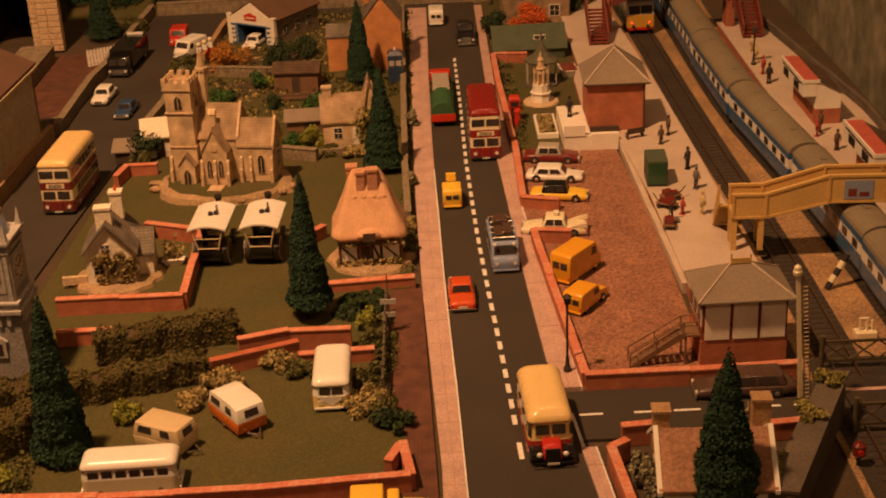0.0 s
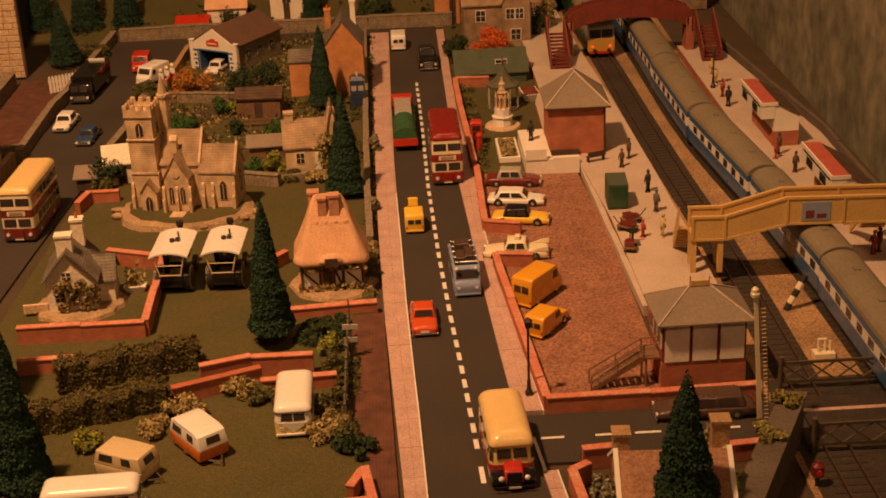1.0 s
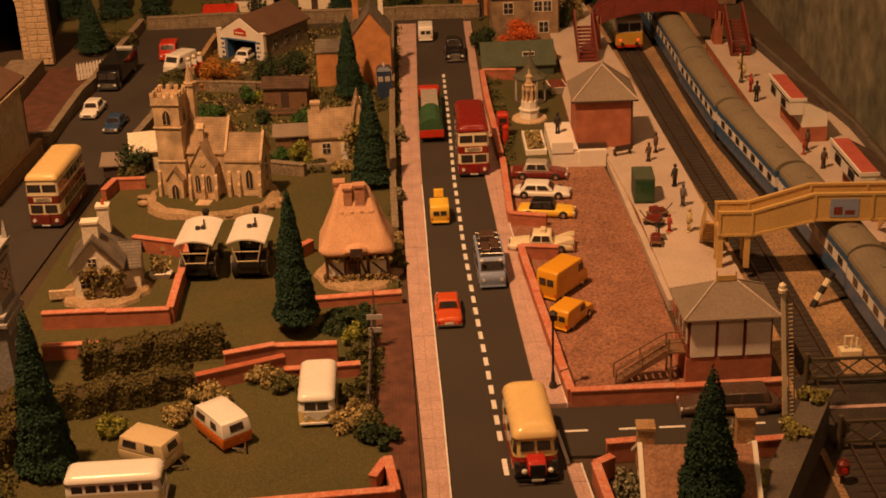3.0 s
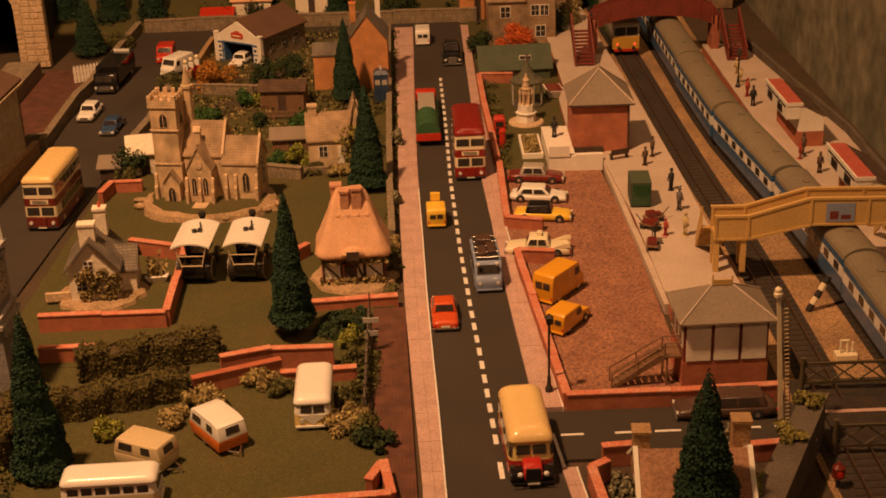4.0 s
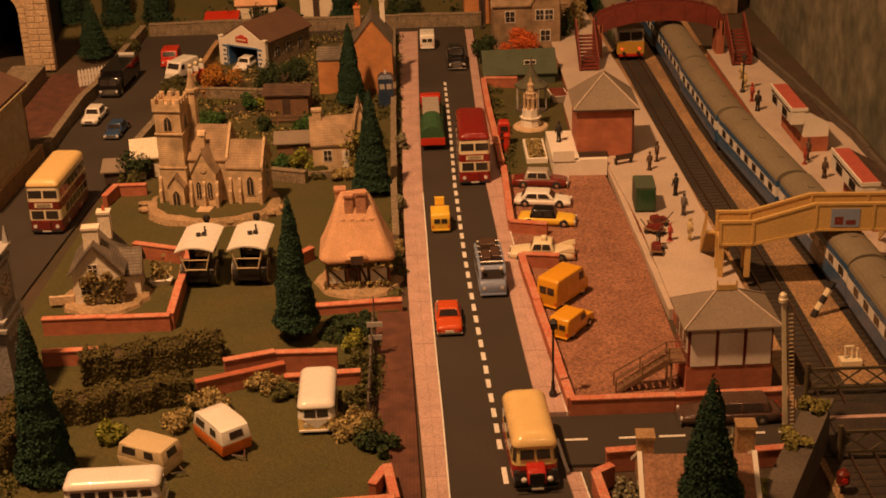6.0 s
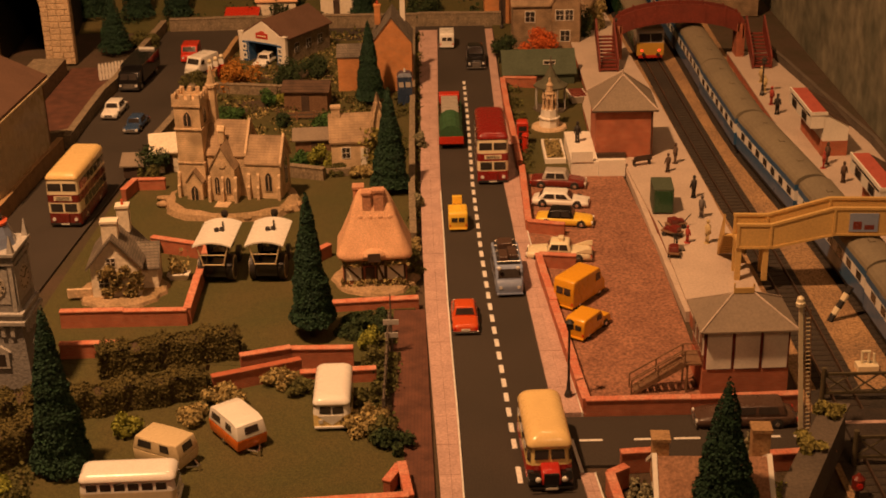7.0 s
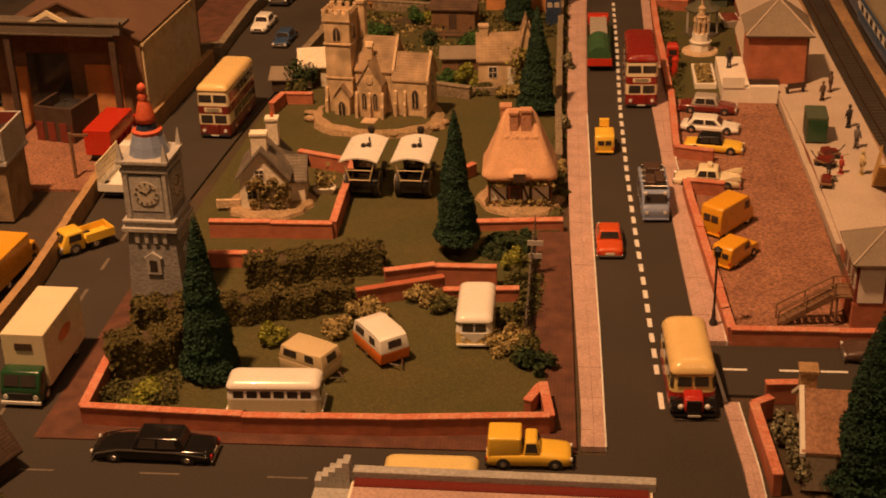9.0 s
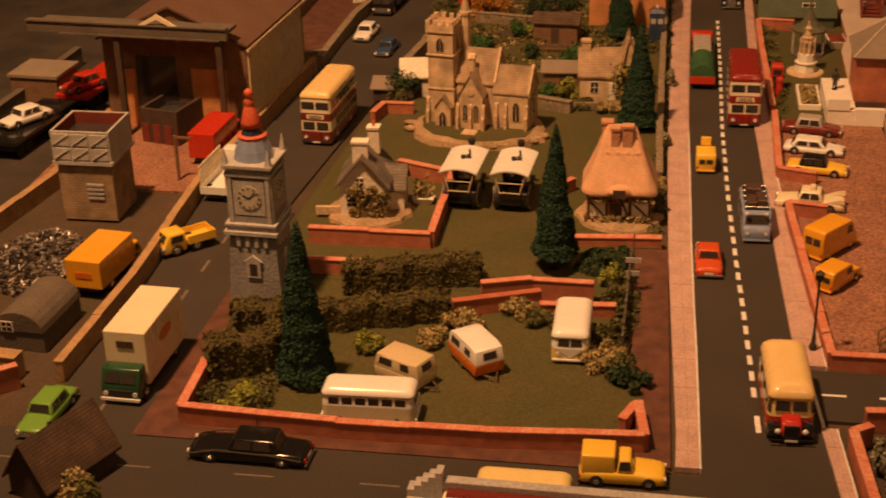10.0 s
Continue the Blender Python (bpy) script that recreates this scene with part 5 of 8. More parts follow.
def signal_box():
    ob = thing("signal_box", 21.0, -8.2, 0, 1, "brick signal box with white panels and a grey hipped roof", "signal box")
    part("base", B().box(-3.1, 3.1, -2.0, 2.3, -0.2, 2.1), REDBRICK, ob, "red-brick base")
    part("cabin", B().box(-3.05, 3.05, -1.95, 2.25, 2.1, 5.3), P["maroon"], ob, "maroon timber framing")
    for i in range(3):
        x0 = -2.95 + i * 2.0
        part("panel", B().box(x0 + 0.1, x0 + 1.85, -2.08, -1.94, 2.2, 5.1), WHITEWOOD, ob, "plain white panel")
    for i in range(3):
        y0 = -1.8 + i * 1.35
        w = part("side_window", B().box(-3.14, -3.04, y0, y0 + 1.15, 3.2, 5.0), WHITEWOOD, ob, "white-framed side window")
        part("pane", B().box(-3.17, -3.13, y0 + 0.12, y0 + 1.03, 3.35, 4.85), GLASS, w)
    b = B()
    hips = hip_roof(b, -3.5, 3.5, -2.6, 2.8, 5.3, 7.2, 1.4, "x")
    roof = part("roof", b, LEADROOF, ob)
    for p, q in hips:
        part("hip_ridge", B().rod(p, q, 0.07), PLATFORM, roof, "pale ridge strip")
    part("roof_ornament", B().box(-0.7, 0.7, -0.06, 0.06, 7.2, 7.6).cyl(-0.7, 0, 7.2, 8.0, 0.06).cyl(0.7, 0, 7.2, 7.9, 0.06), BUFF, roof)
    # outside stair
    st = part("stair", B().prism_y([(-8.2, 0.05), (-7.8, 0.05), (-4.2, 2.2), (-4.2, 2.5), (-4.6, 2.5)], -1.6, -1.5).prism_y([(-8.2, 0.05), (-7.8, 0.05), (-4.2, 2.2), (-4.2, 2.5), (-4.6, 2.5)], -0.6, -0.5), BROWNWOOD, ob, "dark red timber stair")
    for i in range(9):
        part("tread", B().box(-7.9 + 0.42 * i, -7.5 + 0.42 * i, -1.5, -0.6, 0.22 + 0.25 * i, 0.3 + 0.25 * i), BROWNWOOD, st)
    part("landing", B().box(-4.3, -3.1, -1.7, 0.4, 2.35, 2.5).cyl(-4.1, -1.5, 0, 2.35, 0.09).cyl(-4.1, 0.2, 0, 2.35, 0.09), BROWNWOOD, st)
    rail = B()
    for y in (-1.6, -0.5):
        rail.rod((-8.1, y, 1.2), (-4.3, y, 3.5), 0.06).rod((-8.1, y, 0.1), (-8.1, y, 1.2), 0.06).rod((-6.2, y, 1.2), (-6.2, y, 2.4), 0.05).rod((-4.3, y, 2.4), (-4.3, y, 3.5), 0.06).rod((-4.3, y, 3.5), (-3.1, y, 3.5), 0.05).rod((-8.1, y, 0.65), (-4.3, y, 2.95), 0.04)
    part("handrail", rail, BROWNWOOD, st)


signal_box()


# ---- footbridges
def buff_footbridge():
    ob = thing("footbridge", 24.6, 8.2, 1.0, -4, "buff footbridge with panelled parapets over the tracks", "footbridge")
    y0, y1 = -1.1, 1.1
    for y, n in ((y0, "parapet"), (y1, "parapet")):
        prof = [(-0.9, 3.0), (1.8, 3.0), (7.0, 4.3), (16.2, 4.3), (16.2, 6.4), (6.6, 6.4), (1.8, 4.9), (-0.9, 4.9)]
        p = part(n, B().prism_y(prof, y - 0.08, y + 0.08), BUFF, ob)
        for x in (-0.85, 1.8, 6.8, 11.4, 16.0):
            z0, z1 = (3.0, 4.95) if x < 2 else (4.3, 6.45)
            part("rib", B().box(x - 0.1, x + 0.1, y - 0.17, y + 0.17, z0, z1), BUFF, p)
        part("top_rail", B().prism_y([(-1.0, 4.9), (1.8, 4.9), (6.7, 6.4), (16.3, 6.4), (16.3, 6.6), (6.7, 6.6), (1.75, 5.1), (-1.0, 5.1)], y - 0.16, y + 0.16), BUFF, p)
        part("bottom_rail", B().prism_y([(-1.0, 2.9), (1.9, 2.9), (7.0, 4.15), (16.3, 4.15), (16.3, 4.32), (7.0, 4.32), (1.8, 3.1), (-1.0, 3.1)], y - 0.14, y + 0.14), BUFF, p)
    part("deck", B().prism_y([(-0.9, 3.1), (1.8, 3.1), (7.0, 4.35), (16.2, 4.35), (16.2, 4.5), (7.0, 4.5), (1.8, 3.3), (-0.9, 3.3)], y0 + 0.08, y1 - 0.08), BUFF, ob)
    for x in (-0.7, 1.5):
        for y in (-0.9, 0.9):
            part("post", B().box(x - 0.22, x + 0.22, y - 0.22, y + 0.22, 0, 3.0), BUFF, ob)
    # stair flights at both ends, running along the platforms
    for x0 in (-1.7, 14.0):
        up = 3.1 if x0 < 0 else 4.4
        for x in (x0, x0 + 2.3):
            part("flight_side", B().prism_x([(1.2, up), (1.2, up + 1.9), (6.4 if x0 > 0 else 4.2, 1.2), (6.4 if x0 > 0 else 4.2, 0)], x - 0.07, x + 0.07), BUFF, ob)
        n = 9
        for i in range(n):
            part("step", B().box(x0 + 0.07, x0 + 2.23, 1.2 + 0.33 * i, 1.6 + 0.33 * i, up - 0.34 * i - 0.12, up - 0.34 * i), BUFF, ob)
    poster = part("poster", B().box(8.0, 10.3, y0 - 0.14, y0 - 0.09, 4.5, 6.1), P["skyblue"], ob, "small pale blue picture poster")
    part("poster_shape", B().box(8.3, 9.0, y0 - 0.15, y0 - 0.135, 4.7, 5.4).box(9.2, 10.0, y0 - 0.15, y0 - 0.135, 4.7, 5.1), P["maroon"], poster)


buff_footbridge()


def red_footbridge():
    ob = thing("arched_footbridge", 29.2, 74.0, 0, 0, "dark red arched iron footbridge across the railway", "footbridge")
    arc = [math.pi * i / 16 for i in range(17)]
    for y in (-1.0, 1.0):
        low = [(-7.6 * math.cos(t), 3.4 + 2.1 * math.sin(t)) for t in arc]
        high = [(-7.9 * math.cos(t), 5.5 + 2.3 * math.sin(t)) for t in arc]
        b = B().loft([[(low[i][0], y - 0.12, low[i][1]), (low[i][0], y + 0.12, low[i][1]), (high[i][0], y + 0.12, high[i][1]), (high[i][0], y - 0.12, high[i][1])] for i in range(17)])
        s = part("girder", b, REDIRON, ob)
        for i in range(0, 17, 2):
            part("stanchion", B().box(high[i][0] - 0.1, high[i][0] + 0.1, y - 0.2, y + 0.2, low[i][1], high[i][1] + 0.15), REDIRON, s)
    b = B().loft([[(-7.6 * math.cos(t), -0.88, 4.0 + 2.0 * math.sin(t)), (-7.6 * math.cos(t), 0.88, 4.0 + 2.0 * math.sin(t)), (-7.6 * math.cos(t), 0.88, 4.2 + 2.0 * math.sin(t)), (-7.6 * math.cos(t), -0.88, 4.2 + 2.0 * math.sin(t))] for t in arc])
    part("deck", b, REDIRON, ob)
    for x in (-7.6, 7.6):
        part("pier", B().box(x - 0.5, x + 0.5, -1.2, 1.2, 0, 5.2), REDBRICK, ob)
        sx = x + (1.7 if x > 0 else -1.7)
        for xx in (sx - 1.1, sx + 1.1):
            part("flight_side", B().prism_x([(-1.0, 4.0), (-1.0, 6.2), (-6.5, 2.6), (-6.5, 0.8)], xx - 0.1, xx + 0.1), REDIRON, ob)
        for i in range(10):
            part("step", B().box(sx - 1.0, sx + 1.0, -1.6 - 0.55 * i, -1.05 - 0.55 * i, 3.9 - 0.3 * i, 4.05 - 0.3 * i), REDIRON, ob)


red_footbridge()


# ---- clock tower
DIAL = mat("clock_dial", (0.52, 0.47, 0.38), 0.6, (0.36, 0.32, 0.26), 120, 500, 0.7, 0.15)
def clock_tower():
    ob = thing("clock_tower", -32.5, -6.6, 0, -3, "grey stone clock tower with a red and blue domed top", "clock tower")
    part("base", B().taper(-2.1, 2.1, -2.1, 2.1, 0, -1.75, 1.75, -1.75, 1.75, 6.0), GREYSTONE, ob)
    part("cornice", B().box(-2.1, 2.1, -2.1, 2.1, 6.0, 6.35).box(-1.9, 1.9, -1.9, 1.9, 6.35, 6.7).box(-2.0, 2.0, -2.0, 2.0, 6.7, 6.95), GREYLIGHT, ob, "pale moulded cornice", bevel=0.05)
    part("clock_stage", B().taper(-1.7, 1.7, -1.7, 1.7, 6.95, -1.55, 1.55, -1.55, 1.55, 10.6), GREYSTONE, ob)
    part("upper_cornice", B().box(-1.8, 1.8, -1.8, 1.8, 10.6, 10.9).box(-1.65, 1.65, -1.65, 1.65, 10.9, 11.3).box(-1.95, 1.95, -1.95, 1.95, 11.3, 11.6), GREYLIGHT, ob, "pale moulded cornice", bevel=0.05)
    for k in range(4):
        m = pose(0, 0, 0, 0, 0, 90 * k)
        f = part("clock_face", B().box(-1.2, 1.2, -1.72, -1.55, 7.6, 10.3), GREYLIGHT, ob, "square clock frame")
        f.matrix_basis = m
        part("dial", B().rod((0, -1.7, 9.0), (0, -1.78, 9.0), 0.95, seg=24), DIAL, f, "pale grey clock dial")
        for i in range(12):
            t = radians(30 * i)
            part("hour_mark", B().rod((0.68 * math.sin(t), -1.79, 9 + 0.68 * math.cos(t)), (0.86 * math.sin(t), -1.79, 9 + 0.86 * math.cos(t)), 0.05, seg=4), BLACKIRON, f)
        part("clock_pointer", B().rod((0, -1.8, 9), (-0.45, -1.8, 9.2), 0.05, seg=4).rod((0, -1.8, 9), (0.5, -1.8, 9.45), 0.04, seg=4), BLACKIRON, f)
        w = part("niche", B().prism_y([(-0.55, 2.6), (0.55, 2.6), (0.55, 3.9), (0.7, 3.9), (0, 4.4), (-0.7, 3.9), (-0.55, 3.9)], -2.1, -1.75), GREYLIGHT, ob, "pale pedimented niche")
        w.matrix_basis = m
        part("niche_opening", B().box(-0.3, 0.3, -2.12, -2.09, 2.8, 3.75), GLASS, w)
        for i in range(4):
            d = part("dentil", B().box(-1.2 + 0.7 * i, -0.9 + 0.7 * i, -1.98, -1.75, 5.1, 5.9), GREYLIGHT, ob)
            d.matrix_basis = m
        for s in (-1, 1):
            pil = part("pilaster", B().box(s * 1.45 - 0.15, s * 1.45 + 0.15, -1.75, -1.5, 7.0, 10.6), GREYLIGHT, ob)
            pil.matrix_basis = m
        pin = part("pinnacle", B().taper(-1.9, -1.45, -1.9, -1.45, 11.6, -1.7, -1.65, -1.7, -1.65, 12.9), GREYLIGHT, ob)
        pin.matrix_basis = m
    d = part("dome", B().lathe(0, 0, [(1.5, 11.6), (1.35, 12.3), (1.1, 13.1)], 12), P["skyblue"], ob, "grey-blue dome skirt")
    part("dome_ring", B().lathe(0, 0, [(1.05, 13.1), (1.12, 13.35), (0.85, 13.45)], 12), TERRACOTTA, d, "red band")
    part("lantern", B().lathe(0, 0, [(0.8, 13.45), (0.7, 13.9), (0.68, 14.0)], 10), P["navy"], d, "dark blue lantern")
    part("cupola", B().lathe(0, 0, [(0.78, 14.0), (0.72, 14.4), (0.58, 15.0), (0.4, 15.5), (0.3, 15.65), (0.42, 15.85), (0.26, 16.1), (0.22, 16.25), (0.36, 16.45), (0.3, 16.7), (0.04, 16.9)], 12), TERRACOTTA, d, "red cupola with ball finial", smooth=True)


clock_tower()


# ---- goods yard: shed, water tower, crate, walls
def goods_shed():
    ob = thing("goods_shed", -50.6, 27.3, 0, -4, "brown-roofed brick goods shed with a deep canopy beam", "goods shed")
    gable(ob, -7.6, 7.4, 0, 17, 0, 9.0, 12.4, BROWNWOOD, BROWNPLAIN, "y", 0.4, 0.25)
    part("end_wall", B().box(7.42, 7.6, 0.2, 16, 0, 8.4), P["tan"], ob, "pale rendered side wall")
    part("eaves_board", B().box(7.65, 7.95, -0.4, 17.3, 8.45, 8.75), P["tan"], ob, "pale eaves board")
    part("canopy", B().box(-13.6, 6.9, -3.2, -2.6, 10.4, 11.6).box(-13, 6.7, -2.6, -0.02, 10.8, 11.1), CONCRETE, ob, "dark grey canopy fascia")
    part("fascia_rail", B().box(-13.7, 6.95, -3.35, -3.2, 11.45, 11.6).box(-10.2, 6.2, -3.35, -3.2, 10.3, 10.45), CONCRETE, ob)
    for x in (-4.5, 5.9):
        part("post", B().box(x - 0.3, x + 0.3, -3.1, -2.7, 0, 10.4), TIMBER, ob)
    # Flat dark slab on the wall stands for the unlit interior.
    part("doorway", B().box(-4.2, 0.0, -0.12, 0.05, 0, 7.4), GLASS, ob, "dark panel for the shade inside the doorway")
    part("door", B().box(1.6, 5.2, -0.16, 0.05, 0, 6.4), ORANGEBRICK, ob, "orange-brown sliding door")
    part("door", B().box(-6.2, -4.4, -0.16, 0.05, 0, 6.0), ORANGEBRICK, ob, "orange-brown sliding door")
    part("sign_gable", B().prism_y([(-1.9, 11.6), (-1.2, 11.6), (0, 12.2), (1.2, 11.6), (1.9, 11.6), (0, 12.7)], -3.3, -3.1), P["ivory"], ob, "pale gable board")
    return ob


goods_shed()


BUFFSTONE = masonry("buff_tower_stone", (0.36, 0.25, 0.15), (0.31, 0.215, 0.125), (0.24, 0.165, 0.1), 0.5, 0.24)


def water_tower():
    ob = thing("water_tower", -51.4, 7.6, 0, 0, "grey panelled water tank on a stone tower", "water tower")
    part("tower", B().box(-2.4, 2.4, -2.3, 2.3, 0, 5.2), BUFFSTONE, ob)
    part("cornice", B().box(-2.7, 2.7, -2.6, 2.6, 5.2, 5.5), GREYLIGHT, ob)
    part("tank", B().box(-2.6, 2.6, -2.5, -2.3, 5.5, 8.2).box(-2.6, 2.6, 2.3, 2.5, 5.5, 8.2).box(-2.6, -2.4, -2.3, 2.3, 5.5, 8.2).box(2.4, 2.6, -2.3, 2.3, 5.5, 8.2), GREYLIGHT, ob, "grey cast-iron tank")
    part("tank_lining", B().box(-2.4, -2.34, -2.3, 2.3, 5.6, 8.15).box(-2.34, 2.34, 2.24, 2.3, 5.6, 8.15).box(2.34, 2.4, -2.3, 2.3, 5.6, 8.15), REDIRON, ob, "rusty red inside")
    part("water", B().box(-2.34, 2.34, -2.3, 2.24, 5.5, 7.1), GLASS, ob, "dark water in the tank")
    for i in range(3):
        for j in range(2):
            part("tank_panel", B().box(-2.5 + 1.7 * i, -0.95 + 1.7 * i, -2.6, -2.5, 5.65 + 1.25 * j, 6.75 + 1.25 * j), GREYLIGHT, ob, bevel=0.08)
            part("panel_brace", B().rod((-2.4 + 1.7 * i, -2.62, 5.75 + 1.25 * j), (-1.05 + 1.7 * i, -2.62, 6.65 + 1.25 * j), 0.07, seg=5), GREYLIGHT, ob)
    for s in range(4):
        part("vent_slat", B().box(0.0, 1.5, -2.42, -2.3, 2.0 + 0.4 * s, 2.2 + 0.4 * s), GREYLIGHT, ob)


water_tower()

# ---- low walls, fences, fronts of buildings
def low_wall(pts, h, label, material=None, cap=None, thick=0.5, name="brick_wall", category="wall", group="low walls"):
    """A wall along a line of points, built of sections with a coping on each."""
    material, cap = material or REDBRICK, cap or COPING
    ox, oy = pts[0]
    ob = thing(name, ox, oy, 0, 0, label, category, group)
    for (x0, y0), (x1, y1) in zip(pts, pts[1:]):
        n = max(1, round(math.hypot(x1 - x0, y1 - y0) / 5.5))
        for i in range(n):
            a = (x0 + (x1 - x0) * i / n - ox, y0 + (y1 - y0) * i / n - oy)
            b = (x0 + (x1 - x0) * (i + 1) / n - ox, y0 + (y1 - y0) * (i + 1) / n - oy)
            L, turn, k = math.hypot(b[0] - a[0], b[1] - a[1]), math.degrees(math.atan2(b[1] - a[1], b[0] - a[0])), rng.uniform(-0.08, 0.08)
            s = part("section", B().box(-0.02, L - 0.03, -thick / 2, thick / 2, -0.2, h - 0.15 + k), material, ob)
            s.matrix_basis = at(a[0], a[1], 0, turn + rng.uniform(-0.5, 0.5))
            part("coping", B().box(-0.06, L - 0.02, -thick / 2 - 0.07, thick / 2 + 0.07, h - 0.15 + k, h + k), cap, s, bevel=0.04)
    return ob


low_wall([(7.5, 35.2), (7.3, 20.7), (10.6, 19.7)], 1.3, "low red-brick wall beside the station car park")
low_wall([(10.9, 12.3), (7.7, 12.9), (8.6, -0.9), (9.4, -12.5), (16.8, -12.45), (24.6, -12.1)], 1.3, "low red-brick wall round the station car park")
low_wall([(10.9, 65.0), (6.9, 65.5), (6.9, 56), (7.4, 36.5)], 1.3, "low red-brick wall beside the far pavement")
low_wall([(-31.4, 3.0), (-21.2, 3.1), (-21.4, 16.0), (-26.8, 18.2)], 1.5, "red-brick garden wall of the white cottage")
low_wall([(-31.8, 30.5), (-31.2, 33.6), (-28.2, 33.6)], 1.3, "short red-brick wall by the church")
low_wall([(-33.4, -18.2), (-33.2, -24.6), (-22.5, -25.1), (-12.9, -25.0), (-2.9, -24.2), (-3.5, -20.2)], 1.35, "low red-brick wall round the caravan field")
low_wall([(-4.4, -22.3), (-3.6, -20.3)], 1.2, "broken end of the red-brick field wall")
low_wall([(-30.2, -2.3), (-25.4, -2.2)], 1.3, "short red-brick wall behind the hedge")
low_wall([(-15.8, -5.8), (-12.1, -4.6), (-7.4, -4.7)], 1.8, "high red-brick wall between the lawns")
low_wall([(-17.6, -8.3), (-11.3, -5.8)], 1.4, "shaded red-brick wall below the hedge", cap=REDBRICK)
low_wall([(-11.2, -7.3), (-5.6, -6.9)], 1.2, "low red-brick wall behind the camper van")
low_wall([(-9.6, 5.0), (-2.6, 5.6)], 0.9, "low red-brick wall below the thatched cottage", thick=0.6)
low_wall([(-12.2, 14.2), (-10.6, 16.2)], 1.2, "stub of red-brick wall beside the thatched cottage")
low_wall([(10.6, -30), (10.0, -22.2), (11.2, -21.4)], 1.4, "red-brick wall of the corner house")
low_wall([(11.0, -19.8), (13.4, -19.6)], 1.5, "stepped red-brick wall on the side road")
low_wall([(19.8, -20.0), (25.2, -19.6)], 1.2, "red-brick wall behind the corner house")
low_wall([(-43.4, -20.5), (-43.0, -7), (-43.8, 13), (-43.0, 24), (-41.6, 46)], 1.6, "buff-coloured rendered wall of the goods yard", YARDWALL, YARDWALL, 0.55, "yard_wall")
low_wall([(-52, -19.6), (-46.4, -20.2)], 1.6, "buff-coloured rendered wall of the goods yard", YARDWALL, YARDWALL, 1.1, "yard_wall")
low_wall([(-52, -26.5), (-46.0, -21.4)], 1.6, "red-brick wall at the road corner")
low_wall([(-41.2, 47), (-41.0, 63.7), (-40.2, 70), (-39.0, 96)], 1.4, "grey dry-stone wall beside the back road", DRYSTONE, DRYSTONE, 0.7, "stone_wall")
low_wall([(-31.6, 46), (-30.6, 54), (-30.2, 66)], 1.4, "grey dry-stone wall beside the back road", DRYSTONE, DRYSTONE, 0.7, "stone_wall")
low_wall([(-38, 95), (-20, 95.2), (-3.5, 95), (8, 94.6)], 1.8, "buff dry-stone wall across the far end", DRYSTONE, DRYSTONE, 0.8, "stone_wall")
low_wall([(-29, 66), (-20, 64), (-14, 66)], 1.3, "dry-stone garden wall behind the church", DRYSTONE, DRYSTONE, 0.6, "stone_wall")
low_wall([(-16, 36.5), (-12.4, 35.2)], 1.3, "dry-stone garden wall by the church", DRYSTONE, DRYSTONE, 0.6, "stone_wall")
low_wall([(-28.5, 70), (-27.5, 86)], 1.5, "rendered forecourt wall of the garage", YARDWALL, YARDWALL, 0.5, "yard_wall")
low_wall([(-4.2, 90), (-3.9, 62), (-3.5, 30), (-3.2, 18)], 1.3, "mossy dry-stone wall behind the pavement", DRYSTONE, DRYSTONE, 0.5, "stone_wall")
low_wall([(18.2, 34.4), (18.7, 12), (19.0, 2)], 0.75, "pale concrete edging of the station car park", PLATFORM, PLATFORM, 0.4, "edging")
low_wall([(44.2, -2), (44.2, 40), (40.8, 75)], 1.9, "grey fence wall behind the platform", CONCRETE, CONCRETE, 0.3, "platform_fence")
low_wall([(-50.5, 46), (-50.0, 76)], 1.8, "brown stone embankment wall below the tunnel", DRYSTONE, DRYSTONE, 4.0, "embankment")
low_wall([(-46, 47.5), (-41.5, 49)], 1.3, "stone wall at the yard corner", DRYSTONE, DRYSTONE, 0.7, "stone_wall")


